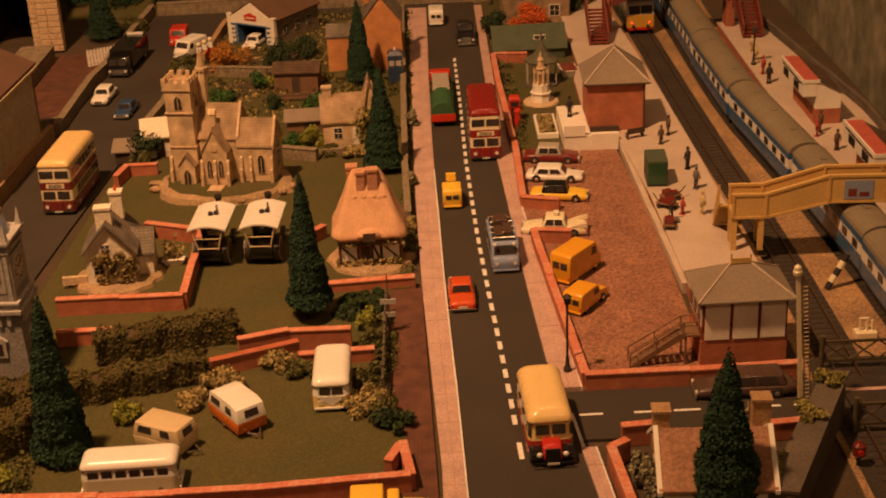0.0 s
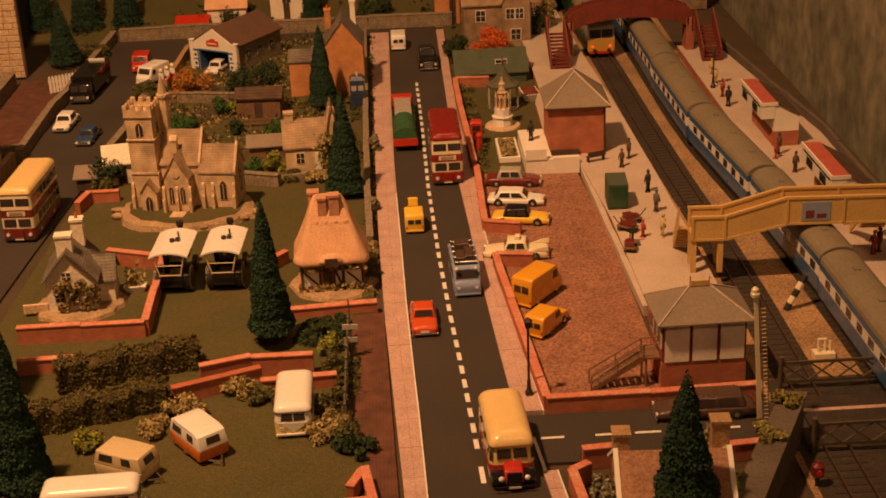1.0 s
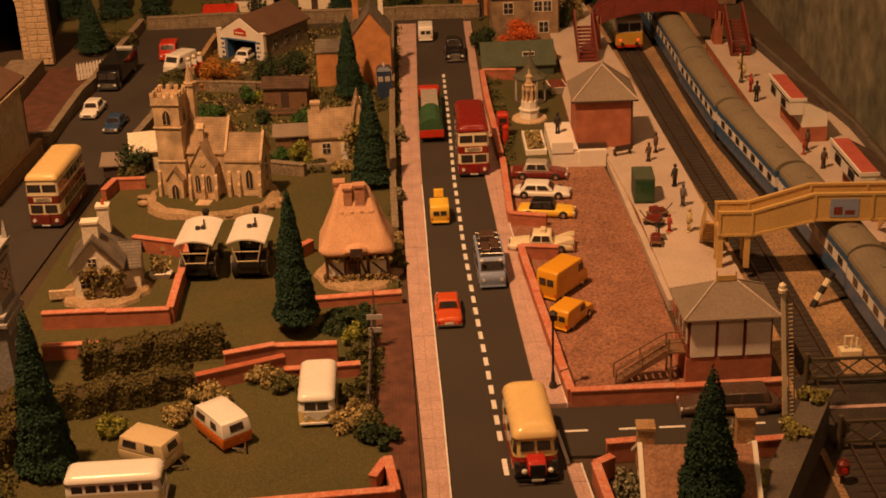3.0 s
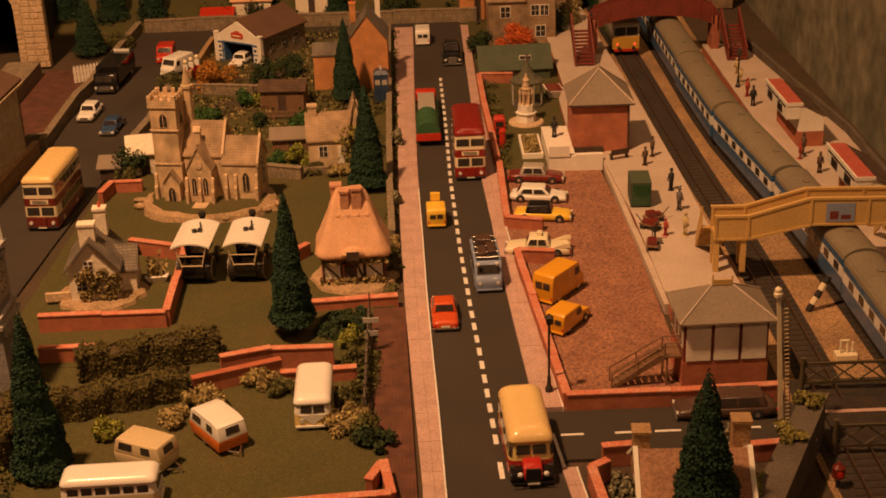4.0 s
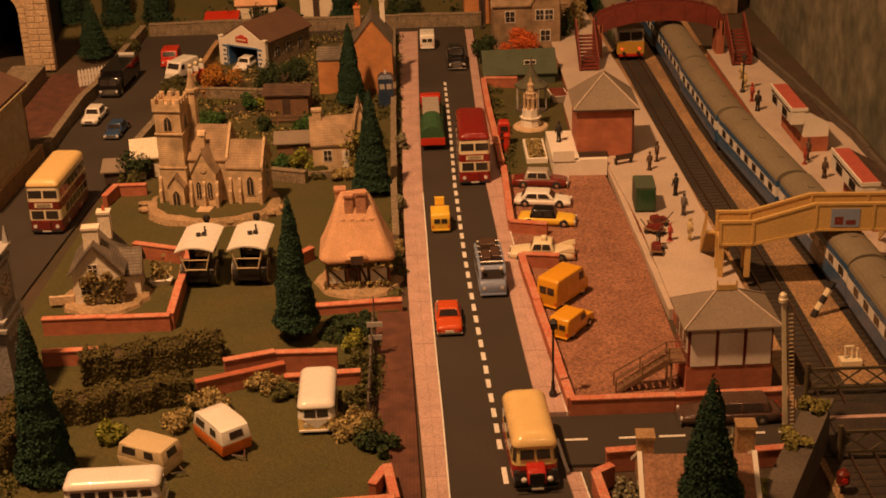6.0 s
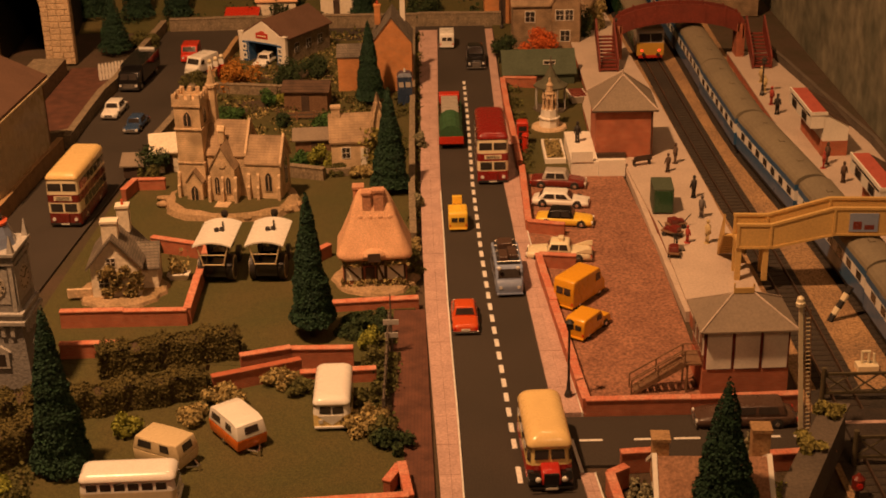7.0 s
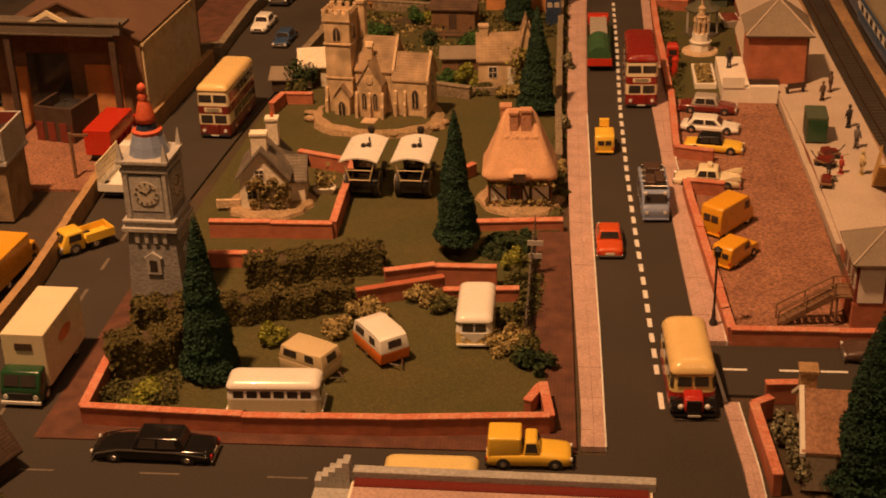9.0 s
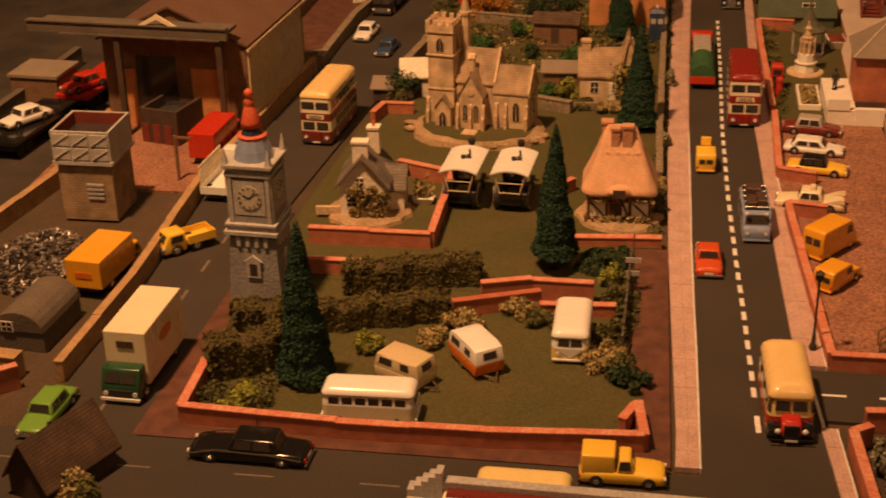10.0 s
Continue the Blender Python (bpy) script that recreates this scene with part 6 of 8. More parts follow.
def tunnel_portal():
    ob = thing("tunnel_portal", -54.5, 79.5, 0, 0, "pale stone tunnel portal with a dark round arch", "tunnel")
    a = [math.pi * i / 14 for i in range(15)]
    out = [(-9, 0), (-3.1, 0)] + [(-3.1 * math.cos(t), 7.6 + 3.0 * math.sin(t)) for t in a] + [(3.1, 0), (6.8, 0), (6.8, 18), (-9, 18)]
    part("wall", B().prism_y(out, 0, 1.2), STONE, ob, "coursed pale stone wall")
    for i in range(15):
        t = a[i]
        if i < 14:
            t1 = a[i + 1] - 0.02
            part("voussoir", B().prism_y([(-3.05 * math.cos(t), 7.6 + 2.95 * math.sin(t)), (-3.05 * math.cos(t1), 7.6 + 2.95 * math.sin(t1)), (-4.0 * math.cos(t1), 7.6 + 3.9 * math.sin(t1)), (-4.0 * math.cos(t), 7.6 + 3.9 * math.sin(t))], -0.15, 0.05), STONE_PLAIN, ob)
    for i in range(12):
        for s in (-1, 1):
            part("quoin", B().box(s * 3.5 - 0.45, s * 3.5 + 0.45, -0.13, 0.05, 0.05 + 0.63 * i, 0.6 + 0.63 * i), STONE_PLAIN, ob, bevel=0.04)
    for i in range(22):
        x = 3.98
        while x < 6.7:
            e = min(x + rng.uniform(1.0, 1.7), 6.8)
            if e > 6.4:
                e = 6.8
            part("stone", B().box(x + 0.03, e - 0.03, -0.1 - rng.uniform(0, 0.1), 0.02, 0.8 * i + 0.03, 0.8 * i + 0.77), STONE_PLAIN, ob, bevel=0.08)
            x = e
    part("lining", B().box(-3.6, -3.15, 1.25, 30, 0, 11).box(3.15, 3.6, 1.25, 30, 0, 11).box(-3.6, 3.6, 1.25, 30, 11, 11.4).box(-3.6, 3.6, 30, 30.5, 0, 11.4), UNDER, ob, "plain black tunnel lining")


tunnel_portal()


def railway_tunnel():
    ob = thing("railway_tunnel", 28.0, 96.5, -0.1, 0, "buff stone tunnel mouth spanning the railway behind the bridge", "tunnel")
    a = [math.pi * i / 14 for i in range(15)]
    out = [(-11, 0), (-6.0, 0)] + [(-6.0 * math.cos(t), 4.2 + 4.2 * math.sin(t)) for t in a] + [(6.0, 0), (16.0, 0), (16.0, 17), (-11, 17)]
    part("wall", B().prism_y(out, 0, 1.2), BUFFSTONE, ob, "coursed buff stone wall")
    for i in range(14):
        t, u = a[i], a[i + 1] - 0.02
        part("voussoir", B().prism_y([(-5.95 * math.cos(t), 4.2 + 4.15 * math.sin(t)), (-5.95 * math.cos(u), 4.2 + 4.15 * math.sin(u)), (-6.9 * math.cos(u), 4.2 + 5.1 * math.sin(u)), (-6.9 * math.cos(t), 4.2 + 5.1 * math.sin(t))], -0.14, 0.05), STONE_PLAIN, ob)
    part("lining", B().box(-6.5, -6.05, 1.25, 50, 0, 9).box(6.05, 6.5, 1.25, 50, 0, 9).box(-6.5, 6.5, 1.25, 50, 9, 9.4).box(-6.05, 6.05, 50, 50.5, 0, 9), UNDER, ob, "plain black tunnel lining")
    ivy = B()
    for cx, cz, r in ((-6.5, 12, 2.2), (-9, 8, 2.0), (7.5, 13, 2.0), (9.5, 9.5, 2.4), (1, 15.5, 1.6)):
        for i in range(420):
            ivy.leaf((cx + rng.gauss(0, r * 0.45), -0.1 - abs(rng.gauss(0, 0.3)), cz + rng.gauss(0, r * 0.6)), 0.4)
    part("ivy", ivy, DARKLEAF, ob, "dark trailing ivy")


def corner_house():
    ob = thing("corner_house", 15.6, -25.2, 0, -3, "stone house with a tan tiled roof and pale chimneys", "house")
    gable(ob, -3.2, 3.2, -4.6, 1.6, 0, 2.9, 5.0, LIMEWASH, TANROOF, "x", 0.3, 0.2)
    chimney(ob, -3.0, -0.4, 3.0, 6.0, 1.0, 1.0, YARDWALL, 0)
    chimney(ob, 3.2, 0.4, 3.0, 6.2, 1.1, 1.0, YARDWALL, 0)
    for x in (-3.45, 3.45):
        part("verge", B().prism_x([(-4.95, 2.6), (-1.5, 5.15), (1.95, 2.6), (1.95, 2.85), (-1.5, 5.4), (-4.95, 2.85)], x - 0.15, x + 0.15), WHITEWOOD, ob, "pale verge board")


corner_house()

# retaining walls, near buildings
b = B().hull([(18.3, -30, -0.2), (19.8, -30.4, -0.2), (26.4, -17.6, -0.2), (24.8, -17.4, -0.2)], [(18.3, -30, 2.6), (19.8, -30.4, 2.6), (26.2, -17.6, 3.1), (25.0, -17.4, 3.1)])
ob = thing("retaining_wall", 0, 0, 0, 0, "dark grey concrete retaining wall with a flat coping", "retaining wall")
part("wall", b, CONCRETE, ob)
part("coping", B().hull([(18.1, -30, 2.62), (20.0, -30.5, 2.62), (26.5, -17.5, 3.12), (24.8, -17.2, 3.12)], [(18.1, -30, 2.82), (20.0, -30.5, 2.82), (26.5, -17.5, 3.32), (24.8, -17.2, 3.32)]), CONCRETE, ob)
ob = thing("front_building", -7, -39, 0, -1.2, "flat-roofed front building with a grey parapet and stepped gable", "building")
part("wall", B().box(-7.2, 10, -6, 5.9, -0.2, 2.5), LIMEWASH, ob)
part("flat_roof", B().box(-7.0, 9.8, -6, 5.4, 2.5, 2.62), PAVING, ob, "pinkish flat roof")
part("gutter_strip", B().box(-7.0, 9.8, 4.6, 5.38, 2.62, 2.7), P["maroon"], ob, "dark red strip inside the parapet")
part("parapet", B().box(-7.4, 10.2, 5.4, 6.1, 2.5, 3.1), GREYLIGHT, ob, "grey parapet", bevel=0.05)
for i in range(5):
    part("gable_step", B().box(-9.4 + 0.42 * i, -8.98 + 0.42 * i, 5.2, 6.1, 2.0, 2.5 + 0.32 * i), GREYLIGHT, ob, "pale gable step", bevel=0.03)
part("gable_wall", B().box(-9.4, -7.25, -6, 6.0, -0.2, 2.0), GREYLIGHT, ob)
ob = thing("kiosk", -38.6, -32.4, 0, -24, "small dark shelter with a brown pitched roof", "shelter")
gable(ob, -1.7, 1.7, -2.2, 3.4, 0, 1.6, 4.1, TIMBER, BROWNROOF, "y", 0.3, 0.2)


def hut(x, y, turn, w, d, ze, zr, wall, roof, label, axis="x", name="shed"):
    ob = thing(name, x, y, 0, turn, label, "shed")
    gable(ob, -w / 2, w / 2, -d / 2, d / 2, 0, ze, zr, wall, roof, axis, 0.3, 0.15)
    part("door", B().box(-0.5, 0.4, -d / 2 - 0.06, -d / 2 + 0.02, 0.05, ze * 0.8), TIMBER, ob)
    return ob


hut(-16.0, 59.5, -4, 5.0, 3.6, 2.4, 3.1, BROWNWOOD, BROWNROOF, "open brown timber shed in the gardens")
hut(-14.0, 45.4, 3, 4.4, 3.0, 1.4, 2.1, BROWNWOOD, LEADROOF, "brown shed with a grey felt roof by the church")
hut(-31.9, 38.6, 0, 2.4, 3.2, 1.4, 2.1, TIMBER, LEADROOF, "dark low hut beside the back road")
hut(-28.9, 40.0, 10, 3.2, 3.4, 2.4, 3.7, LIMEWASH, LIMEWASH, "white-roofed pavilion behind the church", name="pavilion")
ob = hut(11.3, 68.6, 2, 8.4, 5.0, 1.5, 3.6, GREENPAINT, GREENPAINT, "faded green timber hall with a pitched roof", name="hall")
sash(ob, 0.6, 1.9, -1.75, 1.9, 2.75)
ob = thing("stone_house", 14.2, 84.5, 0, 0, "stone house with white windows at the far end", "house")
gable(ob, -5.2, 3.6, -2.6, 3.0, 0, 6.0, 9.5, BUFFSTONE, STONE_ROOF, "x", 0.3, 0.2)
gable(ob, -0.2, 3.4, -3.4, 2.0, 0, 6.2, 9.0, BUFFSTONE, STONE_ROOF, "y", 0.2, 0.2, parts=("wing_wall", "wing_roof"))
for x in (0.8, 2.0):
    sash(ob, x - 0.5, x + 0.5, -3.4, 4.0, 5.3)
sash(ob, 0.9, 2.1, -3.4, 1.2, 2.6)
sash(ob, -3.6, -2.4, -2.6, 3.6, 5.0)
ob = hut(-15, 100.5, 0, 4.6, 4, 5.5, 8.2, LIMEWASH, THATCH, "cream cottage with a thatched roof on the hill", "y", "hill_cottage")
sash(ob, -0.6, 0.6, -2.0, 3.4, 4.6)
ob = hut(-23.5, 100.5, 0, 5.4, 4, 3.2, 5.2, LIMEWASH, THATCH, "cream cottage with a tiled roof on the hill", "x", "hill_cottage")
ob = hut(8.2, 97.5, 0, 5.0, 5.0, 6, 9, ORANGEBRICK, GREYROOF, "orange brick house beyond the far wall", "y", "far_house")
ob = thing("awning", -28.2, 97.2, 0, 0, "bright red low awning at the far lane", "awning")
part("canopy", B().prism_x([(-1.2, 1.5), (1.2, 2.2), (1.2, 2.35), (-1.2, 1.65)], -2.4, 2.4), P["bright_red"], ob)
for x in (-2.2, 2.2):
    part("post", B().cyl(x, -1.0, 0, 1.5, 0.1).cyl(x, 1.0, 0, 2.1, 0.1), TIMBER, ob)
ob = thing("nissen_hut", -47.9, -13.8, 0, -4, "grey round-roofed hut behind the yard wall", "hut")
part("roof", B().prism_y([(2.0 * math.cos(t), 1.4 + 1.5 * math.sin(t)) for t in [math.pi * i / 10 for i in range(11)]], -2.9, 3.1), CONCRETE, ob, "grey-brown curved roof")
part("wall", B().box(-1.95, 1.95, -2.8, 3.0, -0.2, 1.4), CONCRETE, ob)
sash(ob, -1.2, -0.4, -2.9, 1.4, 2.1)
ob = thing("coal_bin", -50.7, 25.4, 0, -14, "dark open-topped timber crate in the goods yard", "crate")
part("side", B().box(-2.1, 2.1, -2.5, -2.2, 0, 3.5).box(-2.1, 2.1, 2.2, 2.5, 0, 3.5).box(-2.1, -1.8, -2.2, 2.2, 0, 3.5).box(1.8, 2.1, -2.2, 2.2, 0, 3.5), TIMBER, ob)
part("coal", B().ball(0, 0, 2.2, 1.75, 2.1, 1.1, rough=0.1), UNDER, ob)
for i in range(4):
    part("batten", B().box(-2.0 + 1.3 * i, -1.2 + 1.3 * i if i < 3 else 2.0, -2.6, -2.5, 0.1, 2.0), REDIRON, ob, "rusty red panel")
# Near-black colour puts the lack of light into the sidings ground.
solid("siding_ground", B().prism_z([(-100, -6), (-60.4, -6), (-58.2, 12), (-59.0, 30), (-58.6, 46), (-58.6, 79), (-100, 79)], -0.24, 0.02), BALLAST_DARK, "unlit ground of the goods sidings, coloured near black", "ground", "structure")
solid("yard_paving", B().prism_z([(-60, 12), (-44.1, 12), (-43.4, 26), (-60, 29)], -0.24, 0.03), GRAVEL, "brown gravel surface of the goods yard", "yard", "structure")

# ---- trains
COACHBLUE = paint("coach_blue", (0.035, 0.11, 0.24), 0.35)
COACHROOF = mat("coach_roof", (0.20, 0.17, 0.115), 0.7, (0.15, 0.125, 0.085), 30, 400, 0.6, 0.1, 0.03)


def passenger_coach(y0, y1, axis, body, band, label, nose=False):
    ym = (y0 + y1) / 2
    turn = -math.degrees(math.atan((curve(axis, y1) - curve(axis, y0)) / (y1 - y0)))
    ob = thing("railway_coach", curve(axis, ym), ym, 0.25, turn, label, "railway coach", "coaches of the blue train")
    a, b, h = (y0 - y1) / 2 + 0.25, (y1 - y0) / 2 - 0.25, 1.62
    part("underframe", B().box(-1.3, 1.3, a + 0.3, b - 0.3, 0.2, 1.0), UNDER, ob)
    part("body", B().box(-h, h, a, b, 0.9, 2.2), body, ob)
    part("band", B().box(-h, h, a, b, 2.2, 3.15), band, ob, "pale window band")
    part("cantrail", B().box(-h, h, a, b, 3.15, 3.75), body, ob)
    arc = [math.pi * i / 10 for i in range(11)]
    part("roof", B().prism_y([(h * math.cos(t), 3.75 + 0.95 * math.sin(t)) for t in arc], a, b), COACHROOF, ob, "drab grey curved roof")
    n = int((b - a) / 2.6)
    for i in range(n):
        w0 = a + 0.9 + i * (b - a - 1.2) / n
        for s in (-1, 1):
            part("window", B().box(s * h - 0.025, s * h + 0.025, w0, w0 + 1.15, 2.32, 3.05), GLASS, ob)
    for i in range(2):
        c = (a + 3, b - 3)[i]
        part("bogie", B().box(-1.2, 1.2, c - 1.7, c + 1.7, 0.15, 0.7), UNDER, ob, bevel=0.08)
    part("gangway", B().box(-0.9, 0.9, b, b + 0.22, 1.0, 4.3), UNDER, ob)
    for k in (0.2, 0.5, 0.8):
        part("roof_vent", B().box(-0.25, 0.25, a + (b - a) * k - 0.3, a + (b - a) * k + 0.3, 4.66, 4.82), COACHROOF, ob, bevel=0.05)
    return ob


BAND = mat("coach_band", (0.74, 0.72, 0.66), 0.45, (0.62, 0.6, 0.54), 60, 500, 0.5, 0.08, 0.0)
for i in range(8):
    passenger_coach(-36.2 + 19.0 * i, -17.2 + 19.0 * i, T2, COACHBLUE, BAND, "blue railway coach with a pale window band and grey roof")


TAILLIGHT = mat("lit_tail_lamp", (1.0, 0.05, 0.02), 0.3, (0.9, 0.05, 0.02), 90, 900, 0.3, 0.05, 0.0, emit=2.0)


def yellow_unit():
    ob = thing("railcar", curve(T1, 87.6), 87.6, 0.25, 1.0, "green railcar with a yellow warning front under the bridge", "railcar")
    a, b, h = -13.0, 13.0, 1.7
    part("underframe", B().box(-1.3, 1.3, a + 0.3, b, 0.15, 0.95), UNDER, ob)
    part("body", B().box(-h, h, a + 0.6, b, 0.9, 3.7), P["green"], ob)
    # Yellow is toned down to carry the shade under the bridge.
    front = part("front", B().prism_x([(a + 0.6, 0.6), (a, 0.6), (a, 2.25), (a + 0.6, 2.25)], -h, h), paint("shaded_warning_yellow", (0.5, 0.29, 0.04), 0.5), ob, "yellow warning panel", bevel=0.06)
    part("cab", B().prism_x([(a + 0.6, 2.25), (a, 2.25), (a + 0.35, 3.8), (a + 0.6, 4.1)], -h, h), P["silver"], front, "pale grey cab front", bevel=0.06)
    panes(front, [[(x, a + 0.03, 2.35), (x + 1.4, a + 0.03, 2.35), (x + 1.4, a + 0.26, 3.4), (x, a + 0.26, 3.4)] for x in (-1.45, 0.05)], "windscreen")
    part("roof", B().prism_y([(h * math.cos(t), 3.7 + 0.9 * math.sin(t)) for t in [math.pi * i / 10 for i in range(11)]], a + 0.5, b), COACHROOF, ob)
    for s in (-1, 1):
        part("lamp", B().rod((s * 1.1, a + 0.1, 1.3), (s * 1.1, a - 0.08, 1.3), 0.13), TAILLIGHT, front)
        part("buffer", B().rod((s * 0.9, a + 0.1, 0.85), (s * 0.9, a - 0.5, 0.85), 0.14, 0.24), UNDER, front)
    part("bumper_beam", B().box(-1.5, 1.5, a - 0.1, a + 0.3, 0.35, 0.7), P["bright_red"], front)


yellow_unit()


# ---- platform things
def figure(x, y, z, c, turn=0.0, h=2.2):
    """A painted model passenger, kept to a plain turned shape."""
    k = h / 2.2
    b = B().cyl(0, 0, 0, 0.05, 0.3)
    for q in (-1, 1):
        b.rod((q * 0.12 * k, 0, 0.05), (q * 0.1 * k, 0, 1.0 * k), 0.09 * k, 0.12 * k, 6)
        b.rod((q * 0.24 * k, 0, 1.6 * k), (q * 0.32 * k, -0.12 * k, 0.95 * k), 0.08 * k, 0.06 * k, 6)
    b.lathe(0, 0, [(0.22 * k, 0.8 * k), (0.22 * k, 1.1 * k), (0.27 * k, 1.55 * k), (0.1 * k, 1.78 * k)], 8).ball(0, 0, 1.98 * k, 0.16 * k, 0.17 * k, 0.21 * k, 8, 5)
    ob = solid("model_figure", b, FIG[c], "small painted model figure, plain %s" % c, "figurine", smooth=True, group="platform figures")
    ob.matrix_world = at(x, y, z, turn)
    return ob


FIG = {"brown": mat("figure_brown", (0.10, 0.06, 0.04), 0.7), "grey": mat("figure_grey", (0.14, 0.12, 0.11), 0.7), "red": mat("figure_red", (0.40, 0.06, 0.04), 0.7), "cream": mat("figure_cream", (0.55, 0.43, 0.22), 0.7), "black": mat("figure_black", (0.025, 0.022, 0.02), 0.6)}
for x, y, c, h in ((23.0, 35.3, "brown", 2.2), (23.3, 25.9, "black", 2.3), (23.2, 20.9, "grey", 2.3), (21.0, 15.2, "red", 1.7), (22.7, 15.0, "cream", 2.3), (21.9, 32.9, "brown", 2.0), (36.5, 50.1, "black", 2.4), (38.0, 34.1, "brown", 2.4), (37.4, 33.0, "red", 1.8), (36.6, 53.5, "red", 2.2), (36.9, 58.5, "cream", 2.0), (38.3, 29.0, "brown", 2.2), (37.2, 62, "cream", 2.0), (39.6, 9.0, "red", 2.2), (40.2, 9.4, "brown", 2.3), (13.6, 40.6, "black", 2.3)):
    figure(x, y, 1.0 if x > 15 else 1.6, c, rng.uniform(0, 360), h)


def bench(x, y, z, turn, label):
    ob = thing("bench", x, y, z, turn, label, "bench")
    part("seat", B().box(-1.0, 1.0, -0.3, 0.2, 0.5, 0.58), TIMBER, ob)
    part("backrest", B().box(-1.0, 1.0, 0.2, 0.28, 0.58, 1.1), TIMBER, ob)
    for s in (-0.85, 0.85):
        part("leg", B().box(s - 0.06, s + 0.06, -0.25, 0.2, 0, 0.5), BLACKIRON, ob)
    return ob


bench(19.6, 35.0, 1.0, 200, "dark slatted bench on the platform")
ob = thing("parcels_cabinet", 19.9, 23.4, 1.0, -3, "dark green metal cabinet on the platform", "cabinet")
part("body", B().box(-0.95, 0.95, -1.6, 1.6, 0.1, 2.5), GREENPAINT, ob, bevel=0.05)
part("door", B().box(-0.8, 0.8, -1.66, -1.6, 0.25, 2.3), P["green"], ob, "darker green doors")
part("plinth", B().box(-0.9, 0.9, -1.5, 1.5, 0, 0.1), UNDER, ob)


def trolley(x, y, turn):
    ob = thing("luggage_trolley", x, y, 1.0, turn, "brown luggage trolley on the platform", "trolley", "luggage trolleys")
    part("bed", B().box(-0.9, 0.9, -0.5, 0.5, 0.4, 0.52), BROWNWOOD, ob)
    part("pull_bar", B().rod((0.9, 0, 0.5), (1.5, 0, 1.1), 0.05), BLACKIRON, ob)
    part("case", B().box(-0.7, 0.1, -0.4, 0.4, 0.52, 1.0).box(0.15, 0.7, -0.3, 0.3, 0.52, 0.8), P["maroon"], ob, bevel=0.04)
    for s in (-0.6, 0.6):
        for t in (-0.45, 0.45):
            part("wheel", B().rod((s, t - 0.06, 0.22), (s, t + 0.06, 0.22), 0.22), TYRE, ob)


trolley(20.5, 18.6, 20), trolley(19.4, 12.6, 80), trolley(19.9, 16.8, 140)
ob = thing("weighing_scale", 19.9, 14.2, 1.0, 0, "grey platform weighing scale", "scale")
part("column", B().cyl(0, 0, 0, 1.2, 0.1), BLACKIRON, ob)
part("beam", B().box(-0.5, 0.5, -0.08, 0.08, 1.2, 1.32), BLACKIRON, ob)
part("plate", B().box(-0.6, 0.6, -0.9, 0.0, 0.02, 0.15), CONCRETE, ob)


def shelter(x, y, L, label):
    """x, y: the south-west foot of the brick base; the canopy hangs over the platform."""
    ob = thing("platform_shelter", x, y, 1.0, 1, label, "shelter", "platform shelters")
    part("base_wall", B().box(0, 2.6, 0, L, 0, 1.6), REDBRICK, ob, "dark red brick base")
    part("upper_wall", B().prism_y([(0.02, 1.6), (2.58, 1.6), (2.58, 3.2), (0.3, 4.45), (0.02, 4.45)], 0.02, L - 0.02), WHITEWOOD, ob, "cream boarded walls")
    part("canopy", B().box(-1.35, 0.015, -0.05, L + 0.05, 3.0, 4.5), WHITEWOOD, ob, "cream canopy front")
    part("rear_roof", B().prism_y([(0.3, 4.47), (2.75, 3.13), (2.75, 3.23), (0.3, 4.58)], -0.12, L + 0.12), BROWNROOF, ob, "dark rear roof slope")
    part("roof", B().box(-1.3, 0.3, -0.02, L + 0.02, 4.51, 4.68), REDROOF, ob, "flat red felt roof", bevel=0.04)
    part("roof_edge", B().box(-1.45, -1.3, -0.12, L + 0.12, 4.4, 4.76).box(-1.3, 0.3, -0.12, -0.02, 4.4, 4.74), WHITEWOOD, ob, "white roof edge")
    part("clerestory", B().box(-1.39, -1.34, 0.5, L - 0.5, 4.12, 4.3), GLASS, ob)
    for u in (1.6, 5.6):
        w = part("window", B().box(-1.4, -1.34, u, u + 1.8, 3.15, 4.0), TIMBER, ob)
        part("pane", B().box(-1.42, -1.39, u + 0.12, u + 1.68, 3.25, 3.9), GLASS, w)
    return ob


shelter(38.0, 36.4, 8.4, "white platform shelter with a red roof and brick base")
shelter(39.0, 15.4, 9.0, "white platform shelter with a red roof and brick base")
solid("platform_ramp", B().box(12.5, 15.2, 34.6, 44, 0.0, 1.6).box(12.5, 14.6, 34.5, 34.9, 1.6, 2.7), WHITEWOOD, "pale concrete loading dock beside the station", "loading dock")
solid("dock_wall", B().box(15.21, 17.9, 34.5, 35.1, 0.0, 1.75), WHITEWOOD, "pale concrete dock end wall", "wall")


def lamp_post(x, y, z, h, label):
    ob = thing("lamp_post", x, y, z, 0, label, "street lamp", "lamp posts")
    part("base", B().lathe(0, 0, [(0.3, 0), (0.28, 0.3), (0.16, 0.5), (0.13, 1.2)], 8), BLACKIRON, ob)
    part("column", B().cyl(0, 0, 1.2, h - 0.8, 0.09), BLACKIRON, ob)
    lan = part("lantern", B().taper(-0.16, 0.16, -0.16, 0.16, h - 0.8, -0.28, 0.28, -0.28, 0.28, h - 0.25), GLASS, ob)
    part("cap", B().cyl(0, 0, h - 0.25, h, 0.36, 0.06, 6), BLACKIRON, lan)
    return ob


lamp_post(8.35, -10.2, 0.2, 6.2, "black street lamp on the pavement by the wall")
lamp_post(8.0, 92.5, 0, 8.0, "black street lamp at the far end")
lamp_post(21.4, 74, 1.0, 5.0, "black platform lamp by the arched bridge")
